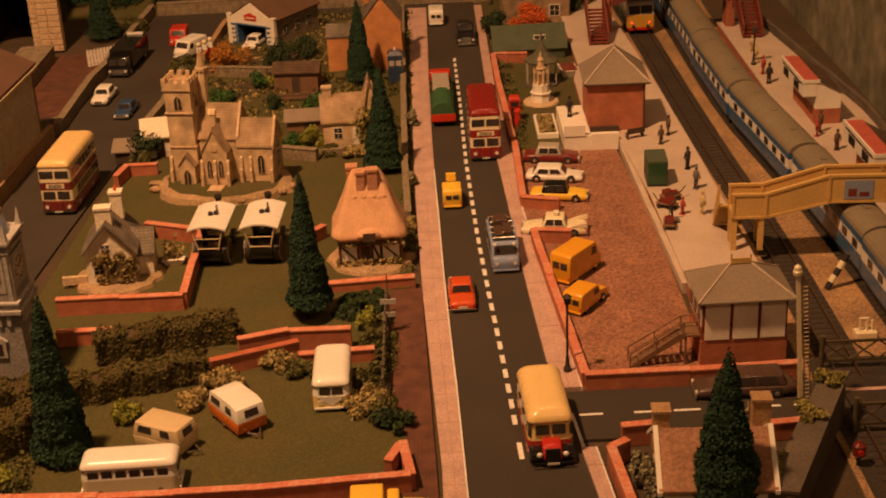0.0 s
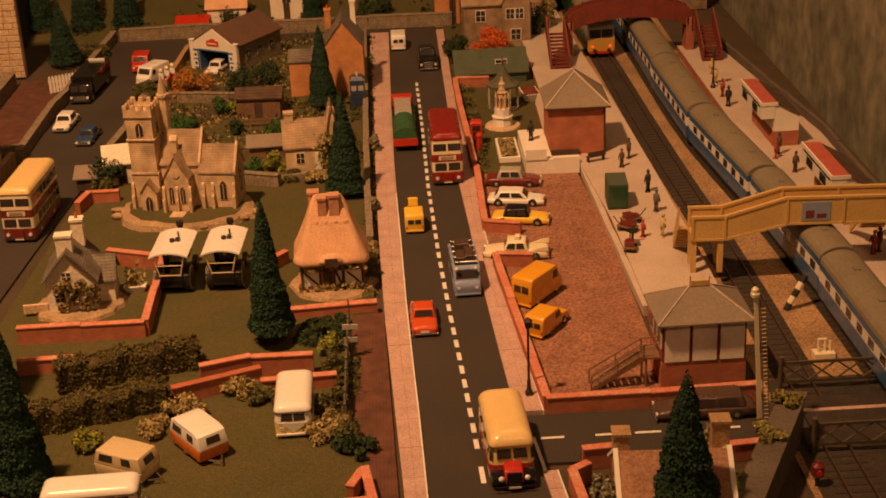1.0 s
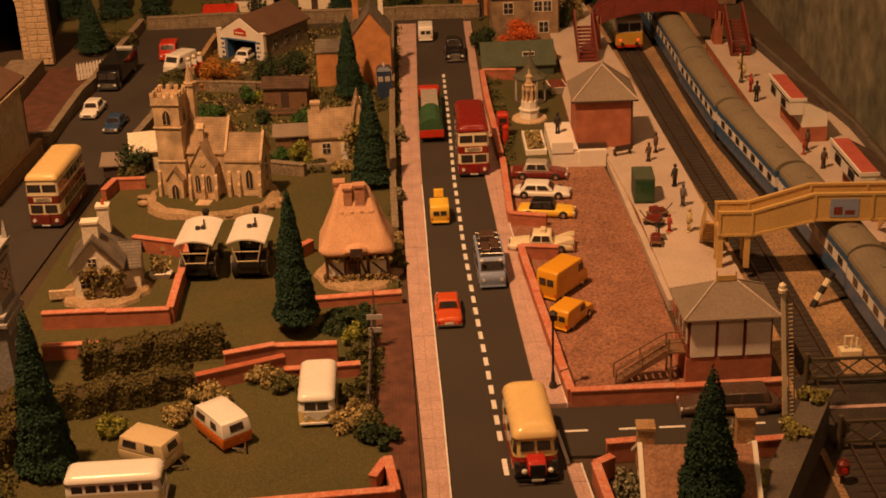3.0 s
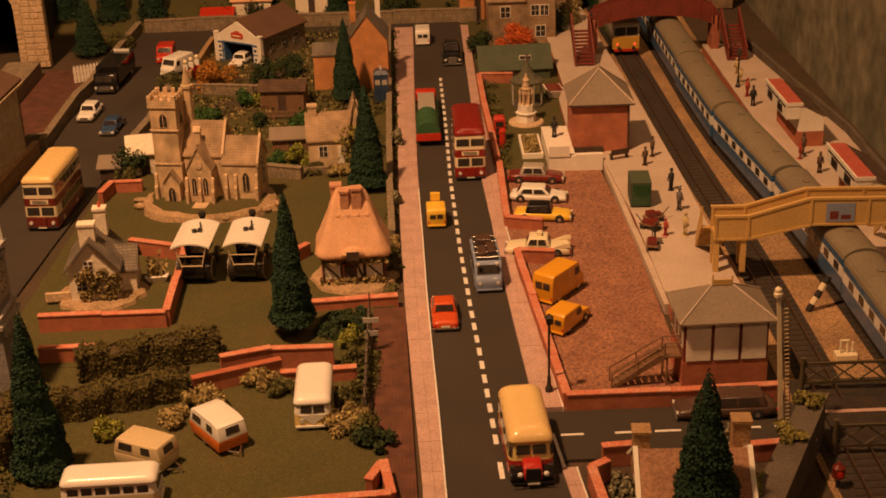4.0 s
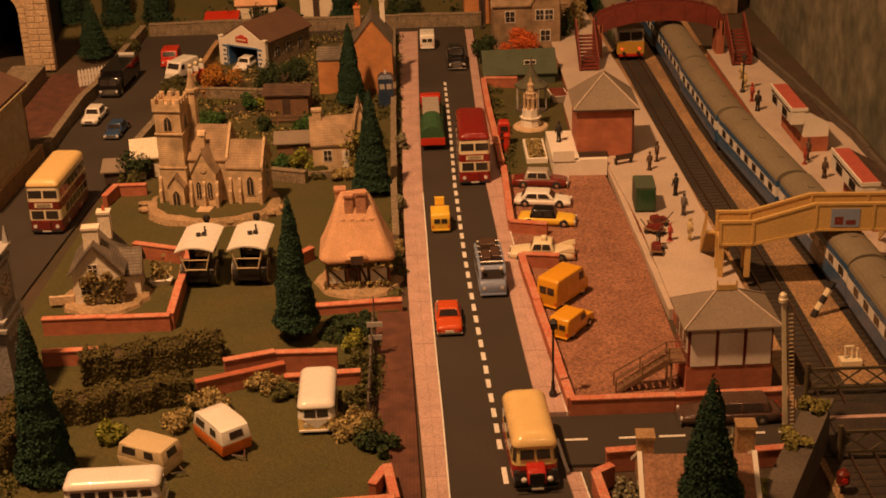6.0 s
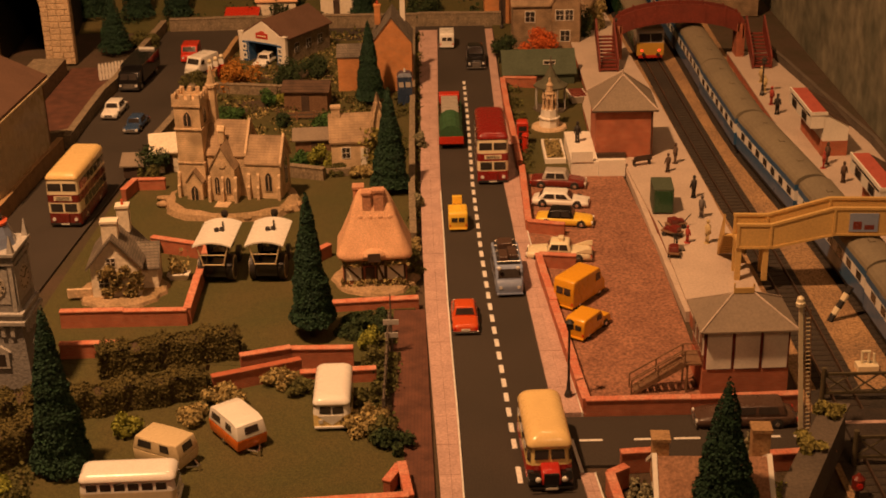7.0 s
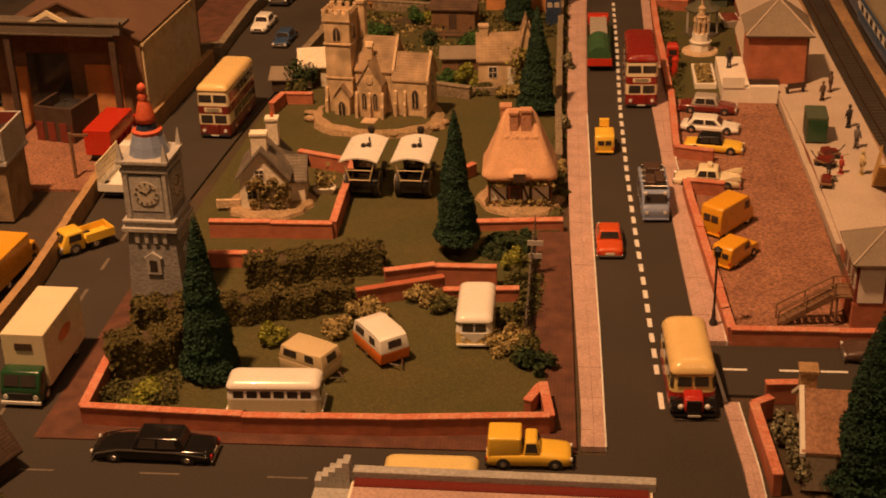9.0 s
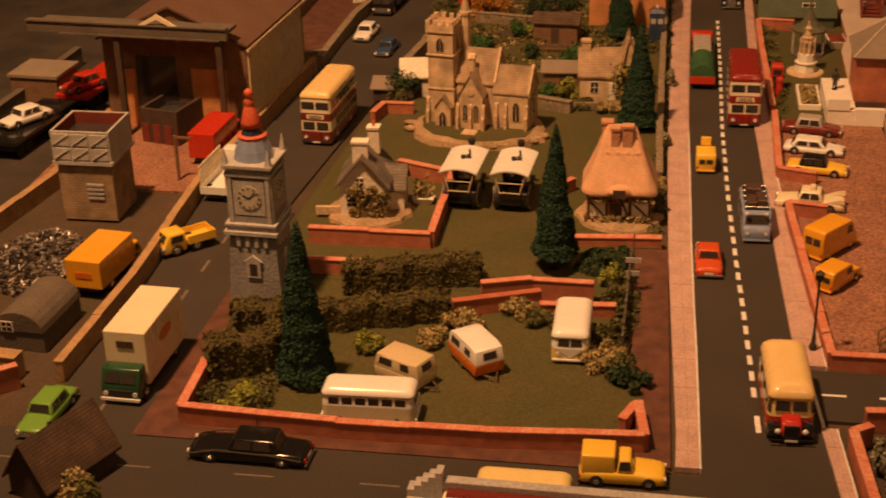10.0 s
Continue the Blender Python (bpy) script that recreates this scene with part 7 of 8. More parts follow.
lamp_post(36.3, 57, 1.0, 4.5, "black iron lamp on the far platform")

# ---- signals, crossing
ob = thing("signal_post", 23.75, -16.4, 0, 0, "cream signal post with a ladder and capped top", "signal post")
ob.matrix_world = pose(23.75 * U, -16.4 * U, 0, 0, -4.2, 0)
part("post", B().taper(-0.22, 0.08, -0.15, 0.15, 0, -0.2, 0.04, -0.1, 0.1, 10.1), P["ivory"], ob)
part("finial", B().lathe(-0.1, 0, [(0.2, 10.1), (0.3, 10.15), (0.32, 10.4), (0.26, 10.45), (0.24, 10.7), (0.08, 10.85)], 10), P["ivory"], ob)
lad = part("ladder", B().rod((0.2, -0.1, 0), (0.2, -0.1, 9.9), 0.04).rod((0.55, -0.1, 0), (0.55, -0.1, 9.9), 0.04), BROWNWOOD, ob)
for i in range(30):
    part("rung", B().rod((0.2, -0.1, 0.25 + 0.31 * i), (0.55, -0.1, 0.25 + 0.31 * i), 0.04, seg=5), P["tan"], lad)
ob = thing("marker_post", 30.2, 1.5, -0.1, 0, "leaning white post with black bands beside the track", "marker post")
for i in range(5):
    part("stripe", B().rod((0.32 * i, 0.1 * i, 0.55 * i), (0.32 * i + 0.32, 0.1 * i + 0.1, 0.55 * i + 0.55), 0.28, seg=8), P["ivory"] if i % 2 else UNDER, ob)
ob = thing("ground_frame", 30.9, -6.6, -0.1, 0, "white ground lever frame between the tracks", "lever frame")
part("box", B().box(-0.8, 0.8, -0.5, 0.5, 0, 0.5), P["ivory"], ob, bevel=0.05)
part("lever", B().rod((-0.4, 0, 0.5), (-0.4, 0.1, 1.5), 0.1).rod((0.1, 0, 0.5), (0.1, 0.1, 1.5), 0.1).rod((0.5, 0, 0.5), (0.5, 0.1, 1.3), 0.1).rod((-0.45, 0.1, 1.45), (0.2, 0.1, 1.45), 0.1), P["ivory"], ob)
OLIVE = mat("olive_gate", (0.09, 0.07, 0.035), 0.7, (0.06, 0.045, 0.025), 60, 500)
for y in (-11.2, -19.8):
    ob = thing("crossing_gate", 26.4, y, 0, 0, "dull olive lattice level-crossing gate", "gate", "crossing gates")
    part("rail", B().box(0, 10, -0.08, 0.08, 0.5, 0.7), OLIVE, ob), part("rail", B().box(0, 10, -0.08, 0.08, 2.0, 2.2), OLIVE, ob)
    for i in range(5):
        part("lattice_bar", B().rod((2.0 * i, 0, 0.6), (2.0 * i + 2.0, 0, 2.1), 0.07), OLIVE, ob)
        part("lattice_bar", B().rod((2.0 * i, 0, 2.1), (2.0 * i + 2.0, 0, 0.6), 0.07), OLIVE, ob)
    part("post", B().cyl(0, 0, 0, 2.6, 0.18), OLIVE, ob)
ob = thing("crossing_lamp", 25.6, -23.6, -0.1, 0, "dark red crossing lamp on a short black post", "lamp")
part("post", B().cyl(0, 0, 0, 0.7, 0.14), BLACKIRON, ob)
part("housing", B().lathe(0, 0, [(0.3, 0.7), (0.42, 0.8), (0.42, 1.5), (0.2, 1.7), (0.1, 1.85)], 12), P["maroon"], ob, "dark red lamp housing")
part("lens", B().rod((0, -0.38, 1.15), (0, -0.46, 1.15), 0.2), REDLENS, ob)
solid("crossing_deck", B().box(27.05, 37.5, -19.0, -13.0, -0.09, 0.26), SLEEPER, "dark timber level-crossing boards", "crossing")
solid("stop_line", B().box(27.1, 37.4, -15.0, -14.6, 0.25, 0.275), PAVING, "white line across the level crossing", "road marking", "structure")
ob = thing("side_road_marking", 0, 0, 0, 0, "white junction and centre lines on the side road", "road marking", kind="structure")
for i in range(6):
    part("dash", B().box(9.6 + 2.75 * i if i else 8.6, 11.4 + 2.75 * i if i else 10.2, -16.15, -15.9, -0.01, 0.006), LINE, ob)
part("edge_line", B().prism_z([(8.0, -15.8), (8.2, -15.8), (8.6, -20.5), (8.35, -20.5)], -0.01, 0.008), LINE, ob)
WORNLINE = mat("worn_road_paint", (0.16, 0.13, 0.1), 0.8, (0.09, 0.075, 0.06), 60, 500)
ob = thing("front_road_marking", 0, 0, 0, 0, "faded white dashes on the front and back roads", "road marking", kind="structure")
for i in range(5):
    part("dash", B().box(-44 + 8 * i, -41.5 + 8 * i, -30.05, -29.9, -0.01, 0.006), WORNLINE, ob)
for i in range(7):
    part("dash", B().box(-39.3 + 0.1 * i, -39.05 + 0.1 * i, -24 + 5.2 * i, -22 + 5.2 * i, -0.01, 0.006), WORNLINE, ob)

# ---- trees and plants
def leafmat(name, c, c2, isl=0.4):
    return mat(name, c, 0.95, c2, 120, 600, 0.7, 0.3, 0.0, island=isl)


FIR = leafmat("fir_needles", (0.012, 0.040, 0.021), (0.018, 0.052, 0.02), 0.18)
HEDGE = leafmat("hedge_foliage", (0.082, 0.068, 0.017), (0.115, 0.09, 0.024), 0.2)
DARKLEAF = leafmat("dark_leaves", (0.022, 0.045, 0.014), (0.045, 0.06, 0.015))
OLIVELEAF = leafmat("olive_leaves", (0.10, 0.095, 0.025), (0.07, 0.07, 0.02))
LIMELEAF = leafmat("lime_leaves", (0.24, 0.24, 0.03), (0.16, 0.19, 0.03))
GREENLEAF = leafmat("bright_leaves", (0.045, 0.115, 0.022), (0.035, 0.075, 0.02))
RUSTLEAF = leafmat("rust_leaves", (0.42, 0.18, 0.025), (0.32, 0.13, 0.02))
REDLEAF = leafmat("red_leaves", (0.55, 0.11, 0.02), (0.45, 0.09, 0.02))
STRAW = leafmat("straw_tufts", (0.34, 0.26, 0.10), (0.22, 0.18, 0.07))
SAGE = leafmat("sage_leaves", (0.26, 0.24, 0.14), (0.18, 0.17, 0.1))
BARK = mat("bark", (0.07, 0.045, 0.028), 0.95, (0.11, 0.07, 0.045), 120, 700, 0.7, 0.3, 0.4)


def conifer(x, y, z, h, r, trunk=0.8, label="dark green bottle-brush fir tree", n=17000):
    ob = thing("fir_tree", x, y, z, rng.uniform(0, 360), label, "tree", "fir trees")
    part("trunk", B().cyl(0, 0, 0, h * 0.9, 0.32, 0.05, 8), BARK, ob)
    b = B()
    for i in range(n):
        t = 1 - math.sqrt(rng.uniform(0, 1)) * 0.995
        tier = 0.975 + 0.025 * math.cos(t * 75)
        lump = 1 + 0.05 * math.sin(t * 23 + 1.3) + 0.04 * math.sin(t * 41)
        a = rng.uniform(0, 6.283)
        rr = r * (1 - t) ** 0.82 * tier * lump * (1 + 0.09 * math.sin(3 * a + 9 * t)) * rng.uniform(0.8, 1.03) + 0.05
        b.leaf((rr * math.cos(a), rr * math.sin(a), trunk + (h - trunk) * t + rng.uniform(-0.1, 0.1)), 0.21 * (1 - 0.3 * t), (math.cos(a), math.sin(a), 0.35))
    core = B().lathe(0, 0, [(r * 0.55, trunk + 0.2), (r * 0.72, trunk + 0.8), (r * 0.35, trunk + (h - trunk) * 0.5), (0.05, h * 0.97)], 10)
    part("crown", b, FIR, ob)
    part("inner_crown", core, FIR, ob)
    return ob


railway_tunnel()
conifer(-10.9, 0.6, 0, 12.3, 1.7, 1.4)
conifer(-5.6, 31.8, 0, 10.8, 1.85)
conifer(-8.8, 60.2, 0, 10.0, 1.65)
conifer(-26.3, -18.3, 0, 12.2, 1.9, 0.5)
conifer(15.8, -29.2, 0, 11.9, 2.45, 0.5)
for x, y, h, r in ((-43.6, 84.5, 8.6, 2.1), (-43.2, 99.5, 12, 2.3), (-37.6, 99.5, 11, 2.0), (-11.6, 99, 9, 1.7), (-50, 100, 12, 2.4)):
    conifer(x, y, max(0.0, (y - 96) * 0.22), h, r, 0.5, n=6000)


def bush(x, y, r, h, m, label, z=0.0, size=0.22, dens=1.9, name="bush"):
    """Several lobes of small leaf clumps, hollow between."""
    ob = thing(name, x, y, z, rng.uniform(0, 360), label, "bush", "bushes")
    b, lobes = B(), []
    for i in range(11):
        t, k = rng.uniform(0, 6.28), rng.uniform(0.1, 0.85)
        lobes.append((r * k * math.cos(t), r * k * math.sin(t), h * rng.uniform(0.2, 0.72) * (1.1 - 0.5 * k), r * rng.uniform(0.22, 0.48), h * rng.uniform(0.16, 0.32)))
    for i in range(int(1300 * dens * max(0.5, r / 1.6))):
        cx, cy, cz, lr, lh = lobes[i % 11]
        w = Vector((rng.gauss(0, 1), rng.gauss(0, 1), rng.gauss(0, 1))).normalized()
        k = rng.uniform(0.5, 1.2)
        b.leaf((cx + w.x * lr * k, cy + w.y * lr * k, max(0.05, cz + w.z * lh * k)), size, w)
    part("stem", B().rod((0, 0, -0.2), (0.1, 0, h * 0.5), 0.14, 0.06), BARK, ob)
    part("foliage", b, m, ob)
    return ob


def hedge(x0, y0, x1, y1, w, h, label, m=None):
    ob = thing("hedge", x0, y0, 0, math.degrees(math.atan2(y1 - y0, x1 - x0)), label, "hedge", "hedges")
    L, b = math.hypot(x1 - x0, y1 - y0), B()
    for i in range(int(L * (w + 2 * h) * 190)):
        u = rng.uniform(0, 1) * (w + 2 * h)
        x = rng.uniform(0, L)
        wob = 0.25 * math.sin(x * 1.7) + 0.18 * math.sin(x * 4.1 + 1) + rng.gauss(0, 0.1)
        if u < h:
            p, n = (x, -w / 2 + wob * 0.5, u), (0, -1, 0.2)
        elif u < h + w:
            p, n = (x, u - h - w / 2, h + wob), (0, 0, 1)
        else:
            p, n = (x, w / 2 + wob * 0.5, u - h - w), (0, 1, 0.2)
        b.leaf(p, 0.17, n)
    for i in range(int(w * h * 90)):
        for e in (0, L):
            b.leaf((e + rng.gauss(0, 0.15), rng.uniform(-w / 2, w / 2), rng.uniform(0, h)), 0.45, (1 if e else -1, 0, 0.2))
    part("foliage", b, m or HEDGE, ob)
    part("inner_growth", B().box(0.1, L - 0.1, -w / 2 + 0.15, w / 2 - 0.15, -0.1, h - 0.25), EARTH, ob)
    return ob


hedge(-26.4, -5.0, -16.6, -2.2, 2.0, 2.1, "thick olive hedge between the lawns")
hedge(-27.8, -11.4, -18.2, -8.4, 1.8, 1.9, "thick olive hedge behind the caravans")
hedge(-33.0, -12.8, -27.6, -10.6, 2.2, 2.2, "thick olive hedge behind the caravans")
hedge(-33.0, -18.6, -27.2, -15.6, 2.4, 2.6, "tall dark hedge at the corner of the field")
for x, y, r, h, m, l in (
    (-30.0, 38.5, 2.4, 3.8, DARKLEAF, "dark green bush by the church"), (-30.0, 66.2, 2.3, 3.0, OLIVELEAF, "olive bush beside the back road"), (-30.2, 36.0, 1.2, 2.0, OLIVELEAF, "olive bush by the church"),
    (-25.1, 67.2, 2.4, 4.0, RUSTLEAF, "rust-orange autumn bush by the garage"), (-19.0, 68.6, 1.8, 3.8, DARKLEAF, "dark green bush by the garage"), (-15.4, 71.5, 2.2, 3.4, DARKLEAF, "dark green bush by the garage"),
):
    bush(x, y, r, h, m, l)
for x, y, r, h, m, l in (
    (-20.8, 59.2, 1.1, 2.6, GREENLEAF, "bright green shrub in the gardens"), (-18.6, 60.4, 1.5, 2.0, LIMELEAF, "yellow-green shrub in the gardens"), (-24.8, 55.2, 1.8, 2.0, GREENLEAF, "bright green shrub behind the church"), (-18.5, 52.5, 1.0, 1.8, DARKLEAF, "dark shrub behind the church"),
    (-13.0, 38.8, 1.3, 2.6, LIMELEAF, "lime-green shrub by the stone cottage"), (-14.9, 38.6, 1.6, 2.0, GREENLEAF, "bright green shrub by the stone cottage"), (-13.0, 51.5, 2.4, 1.8, GREENLEAF, "low green vegetable patch in the gardens"), (-11.5, 37.0, 1.2, 1.4, OLIVELEAF, "olive shrub before the stone cottage"), (-8.6, 35.8, 1.4, 1.4, STRAW, "dry shrub before the stone cottage"),
):
    bush(x, y, r, h, m, l)
for x, y, r, h, m, l in (
    (12.2, 78.5, 2.8, 4.4, REDLEAF, "orange-red autumn bush by the stone house"), (7.8, 78.5, 1.8, 3.4, DARKLEAF, "dark bush by the stone house"), (17.6, 84.0, 1.6, 7.0, DARKLEAF, "ivy bush on the stone house"),
    (-13.0, -7.0, 1.6, 1.7, STRAW, "dry straw-coloured tuft behind the caravans"), (-16.3, -10.0, 1.6, 1.7, STRAW, "dry straw-coloured tuft behind the caravans"), (-18.6, -12.2, 1.3, 1.4, STRAW, "dry straw-coloured tuft by the caravans"), (-10.6, -8.6, 1.4, 1.2, OLIVELEAF, "low olive shrub on the lawn"), (-22.8, -14.0, 1.0, 2.0, LIMELEAF, "yellow shrub by the fir tree"), (-29.8, -22.0, 1.6, 1.5, LIMELEAF, "yellow shrub in the field corner"), (-28.6, -21.8, 1.0, 1.1, OLIVELEAF, "olive shrub in the field corner"),
):
    bush(x, y, r, h, m, l)
for x, y, r, h, m, l in (
    (-6.4, -1.5, 1.0, 2.0, LIMELEAF, "yellow-green shrub by the fence"), (-6.0, -4.6, 1.1, 1.8, OLIVELEAF, "olive shrub by the fence"), (-6.1, -10.0, 1.2, 2.0, OLIVELEAF, "tangled shrub by the fence"), (-6.0, -13.8, 1.6, 1.9, STRAW, "dry shrub at the end of the fence"), (-4.3, -16.4, 1.5, 1.6, DARKLEAF, "green shrub at the end of the fence"), (-5.0, -15.0, 1.2, 1.7, OLIVELEAF, "olive shrub at the end of the fence"), (-7.6, 1.6, 1.8, 1.4, DARKLEAF, "dark shrub below the thatched cottage"), (-5.6, 2.4, 1.6, 1.3, DARKLEAF, "dark shrub below the thatched cottage"),
    (11.8, -24.6, 1.2, 2.6, SAGE, "grey-green bush by the corner house"), (12.3, -28.6, 1.1, 3.6, SAGE, "grey-green bush by the corner house"), (19.2, -27.6, 1.7, 3.6, LIMELEAF, "yellow-green bush by the retaining wall"), (18.9, -22.6, 1.0, 5.6, SAGE, "grey-green creeper on the chimney"),
    (-36.8, -33.6, 1.4, 2.8, STRAW, "dry brown shrub by the small shelter"), (-35.6, -35.0, 1.4, 2.4, OLIVELEAF, "olive shrub by the small shelter"),
    (-3.3, 98, 3, 4.5, DARKLEAF, "dark bush on the far hillside"), (-22, 99, 3, 4, DARKLEAF, "dark bush on the far hillside"), (-40, 88, 2.2, 2.5, OLIVELEAF, "olive scrub by the far wall"),
    (-2.9, 44, 0.8, 2.2, SAGE, "pale shrub on the roadside wall"), (-2.9, 27, 0.7, 1.8, SAGE, "pale shrub on the roadside wall"), (-3.0, 17.0, 0.9, 1.4, STRAW, "dry shrub by the thatched cottage"), (-1.9 - 1.0, 12, 0.9, 1.0, OLIVELEAF, "olive shrub by the thatched cottage"),
    (20.5, 88, 2.0, 6, STRAW, "pale scrub beside the arched bridge"), (33, 97, 2.4, 5, STRAW, "pale scrub behind the arched bridge"),
):
    bush(x, y, r, h, m, l)
bush(24.9, -18.6, 1.0, 1.1, IVY, "yellow-green plant on the retaining wall", 3.2), bush(22.6, -22.4, 1.0, 1.0, IVY, "yellow-green plant on the retaining wall", 3.1)

# ---- undergrowth, dead leaves and soil patches
def undergrowth(name, areas, m, label, n, size=0.3, high=0.7):
    b = B()
    for i in range(n):
        x0, x1, y0, y1 = areas[i % len(areas)]
        x, y = rng.uniform(x0, x1), rng.uniform(y0, y1)
        k = noise.noise(Vector((x * 0.35, y * 0.35, 3.0)))
        if k > -0.05:
            for j in range(4):
                b.leaf((x + rng.gauss(0, 0.2), y + rng.gauss(0, 0.2), 0.05 + abs(rng.gauss(0, high * (0.2 + k)))), size)
    solid(name, b, m, label, "undergrowth", "stuff")


GARDENS = [(-29, -10, 48, 63), (-29, -5, 62, 73), (-27, -8, 74, 93), (-11, -4, 42, 62)]
undergrowth("garden_undergrowth", GARDENS, OLIVELEAF, "patchy olive undergrowth in the back gardens", 3600)
undergrowth("garden_litter", [(-29, -8, 46, 70), (-28, -4, 68, 90)], STRAW, "dry brown litter in the back gardens", 2200, 0.28, 0.4)
undergrowth("verge_weeds", [(-5.6, -4.2, -14, 1), (-33, -28, -23, -14), (-3.6, -2.9, 8, 90), (7.3, 9, 36, 64)], OLIVELEAF, "olive weeds along walls and fences", 2600, 0.26, 0.5)
undergrowth("hill_scrub", [(-46, 18, 97, 108)], DARKLEAF, "dark scrub on the far hillside", 4200, 0.5, 1.6)
for x, y, r, s in ((-22, 60, 4.5, 2.5), (-14, 56.5, 4.0, 2.0), (-19, 72, 5, 2.2), (-10.5, 52, 2.5, 4)):
    solid("soil_patch", B().prism_z([(x + r * k * math.cos(t), y + s * k * math.sin(t)) for t, k in [(i * 0.35, rng.uniform(0.8, 1.15)) for i in range(18)]], 0.0, 0.07), EARTH, "bare brown soil patch in the gardens", "soil", "structure")

# ---- garden things
ob = thing("wire_fence", -4.9, -13, 0, 0, "weathered grey post fence overgrown with shrubs", "fence")
for i in range(9):
    part("post", B().box(-0.09, 0.09, 1.7 * i - 0.09, 1.7 * i + 0.09, -0.1, 1.9 + rng.uniform(-0.1, 0.2)), CONCRETE, ob)
for z in (0.6, 1.2, 1.7):
    part("rail", B().box(-0.05, 0.05, 0, 13.6, z, z + 0.12), CONCRETE, ob)
ob = thing("sign_post", -4.6, -2.6, 0, 0, "grey signpost with small plates by the fence", "signpost")
part("post", B().cyl(0, 0, 0, 5.0, 0.12, 0.05), CONCRETE, ob)
part("plate", B().box(-0.6, 0.6, -0.12, 0.0, 2.5, 2.9), GREYLIGHT, ob), part("plate", B().box(-0.5, 0.5, -0.12, 0.0, 1.4, 1.8), GREYLIGHT, ob)


def traction_engine(x, y, turn):
    ob = thing("traction_engine", x, y, 0, turn, "black traction engine with a white canopy roof on the green", "traction engine", "traction engines")
    ENG = P["black"]
    part("boiler", B().rod((0, -0.2, 1.6), (0, 3.0, 1.6), 0.62, seg=16), ENG, ob, bevel=0.04, smooth=True)
    part("smokebox", B().rod((0, 2.9, 1.6), (0, 3.7, 1.6), 0.68, seg=16), ENG, ob)
    part("chimney", B().lathe(-0.0, 3.3, [(0.25, 2.1), (0.2, 3.9), (0.34, 4.2), (0.3, 4.5)], 10), BLACKIRON, ob)
    part("tender", B().box(-0.95, 0.95, -2.4, -0.2, 0.7, 2.0), ENG, ob, bevel=0.06)
    part("firebox", B().box(-0.7, 0.7, -0.6, 0.4, 0.8, 2.3), ENG, ob, bevel=0.05)
    for s in (-1, 1):
        w = part("rear_wheel", B().rod((s * 1.0, -1.2, 1.15), (s * 1.5, -1.2, 1.15), 1.15, seg=24), BLACKIRON, ob)
        part("rim", B().rod((s * 1.5, -1.2, 1.15), (s * 1.54, -1.2, 1.15), 1.05, seg=24), P["tan"], w, "buff wheel rim")
        part("disc", B().rod((s * 1.54, -1.2, 1.15), (s * 1.57, -1.2, 1.15), 0.9, seg=24), BLACKIRON, w)
        f = part("front_wheel", B().rod((s * 0.9, 2.9, 0.7), (s * 1.25, 2.9, 0.7), 0.7, seg=20), BLACKIRON, ob)
        part("hub", B().rod((s * 1.25, 2.9, 0.7), (s * 1.3, 2.9, 0.7), 0.2), P["tan"], f)
    part("flywheel", B().rod((-1.0, 0.4, 2.4), (-0.8, 0.4, 2.4), 0.8, seg=20), BLACKIRON, ob)
    arc = [-1.65 + 3.3 * i / 10 for i in range(11)]
    prof = [(u, 4.15 - 0.14 * u * u) for u in arc] + [(u, 4.02 - 0.14 * u * u) for u in reversed(arc)]
    c = part("canopy", B().prism_y(prof, -2.9, 2.6), P["white"], ob, "white curved canopy roof")
    for yy in (-2.7, -0.2, 2.4):
        for s in (-1, 1):
            part("canopy_post", B().rod((s * 0.85, yy, 1.9), (s * 1.35, yy, 3.85), 0.06), P["tan"], c)
    part("back_rail", B().rod((-0.95, -2.7, 2.0), (0.95, -2.7, 2.0), 0.06).rod((-1.2, -2.7, 2.9), (1.2, -2.7, 2.9), 0.05), P["tan"], c)
    part("roof_lamp", B().cyl(0.0, -0.4, 4.1, 4.4, 0.22).box(0.25, 0.6, -0.4, 0.1, 4.1, 4.35).cyl(0.35, 0.7, 4.05, 4.6, 0.08), BLACKIRON, c)
    return ob


traction_engine(-19.9, 13.0, -3), traction_engine(-15.5, 13.0, -3)


def memorial():
    ob = thing("war_memorial", 11.4, 50.2, 0, 0, "cream stone memorial with clustered columns on a white plinth", "memorial")
    part("step", B().cyl(0, 0, 0, 0.22, 2.0, 1.9, 20), STONE_PLAIN, ob, "brown round step")
    part("plinth", B().cyl(0, 0, 0.22, 1.15, 1.1, 1.05, 8).cyl(0, 0, 1.15, 1.3, 1.2, 1.2, 8).cyl(0, 0, 1.3, 2.2, 0.95, 0.9, 8), WHITEWOOD, ob, "white octagonal plinth", bevel=0.03)
    part("shaft", B().lathe(0, 0, [(0.55, 2.2), (0.5, 2.4), (0.42, 3.8), (0.6, 3.95), (0.4, 4.1), (0.3, 4.8), (0.4, 4.9), (0.16, 5.2), (0.1, 5.7)], 8), STONE_PLAIN, ob)
    for i in range(8):
        t = radians(22 + 45 * i)
        part("column", B().lathe(0.72 * math.cos(t), 0.72 * math.sin(t), [(0.16, 2.2), (0.11, 2.35), (0.1, 3.3), (0.17, 3.45), (0.02, 3.95)], 6), STONE_PLAIN, ob)


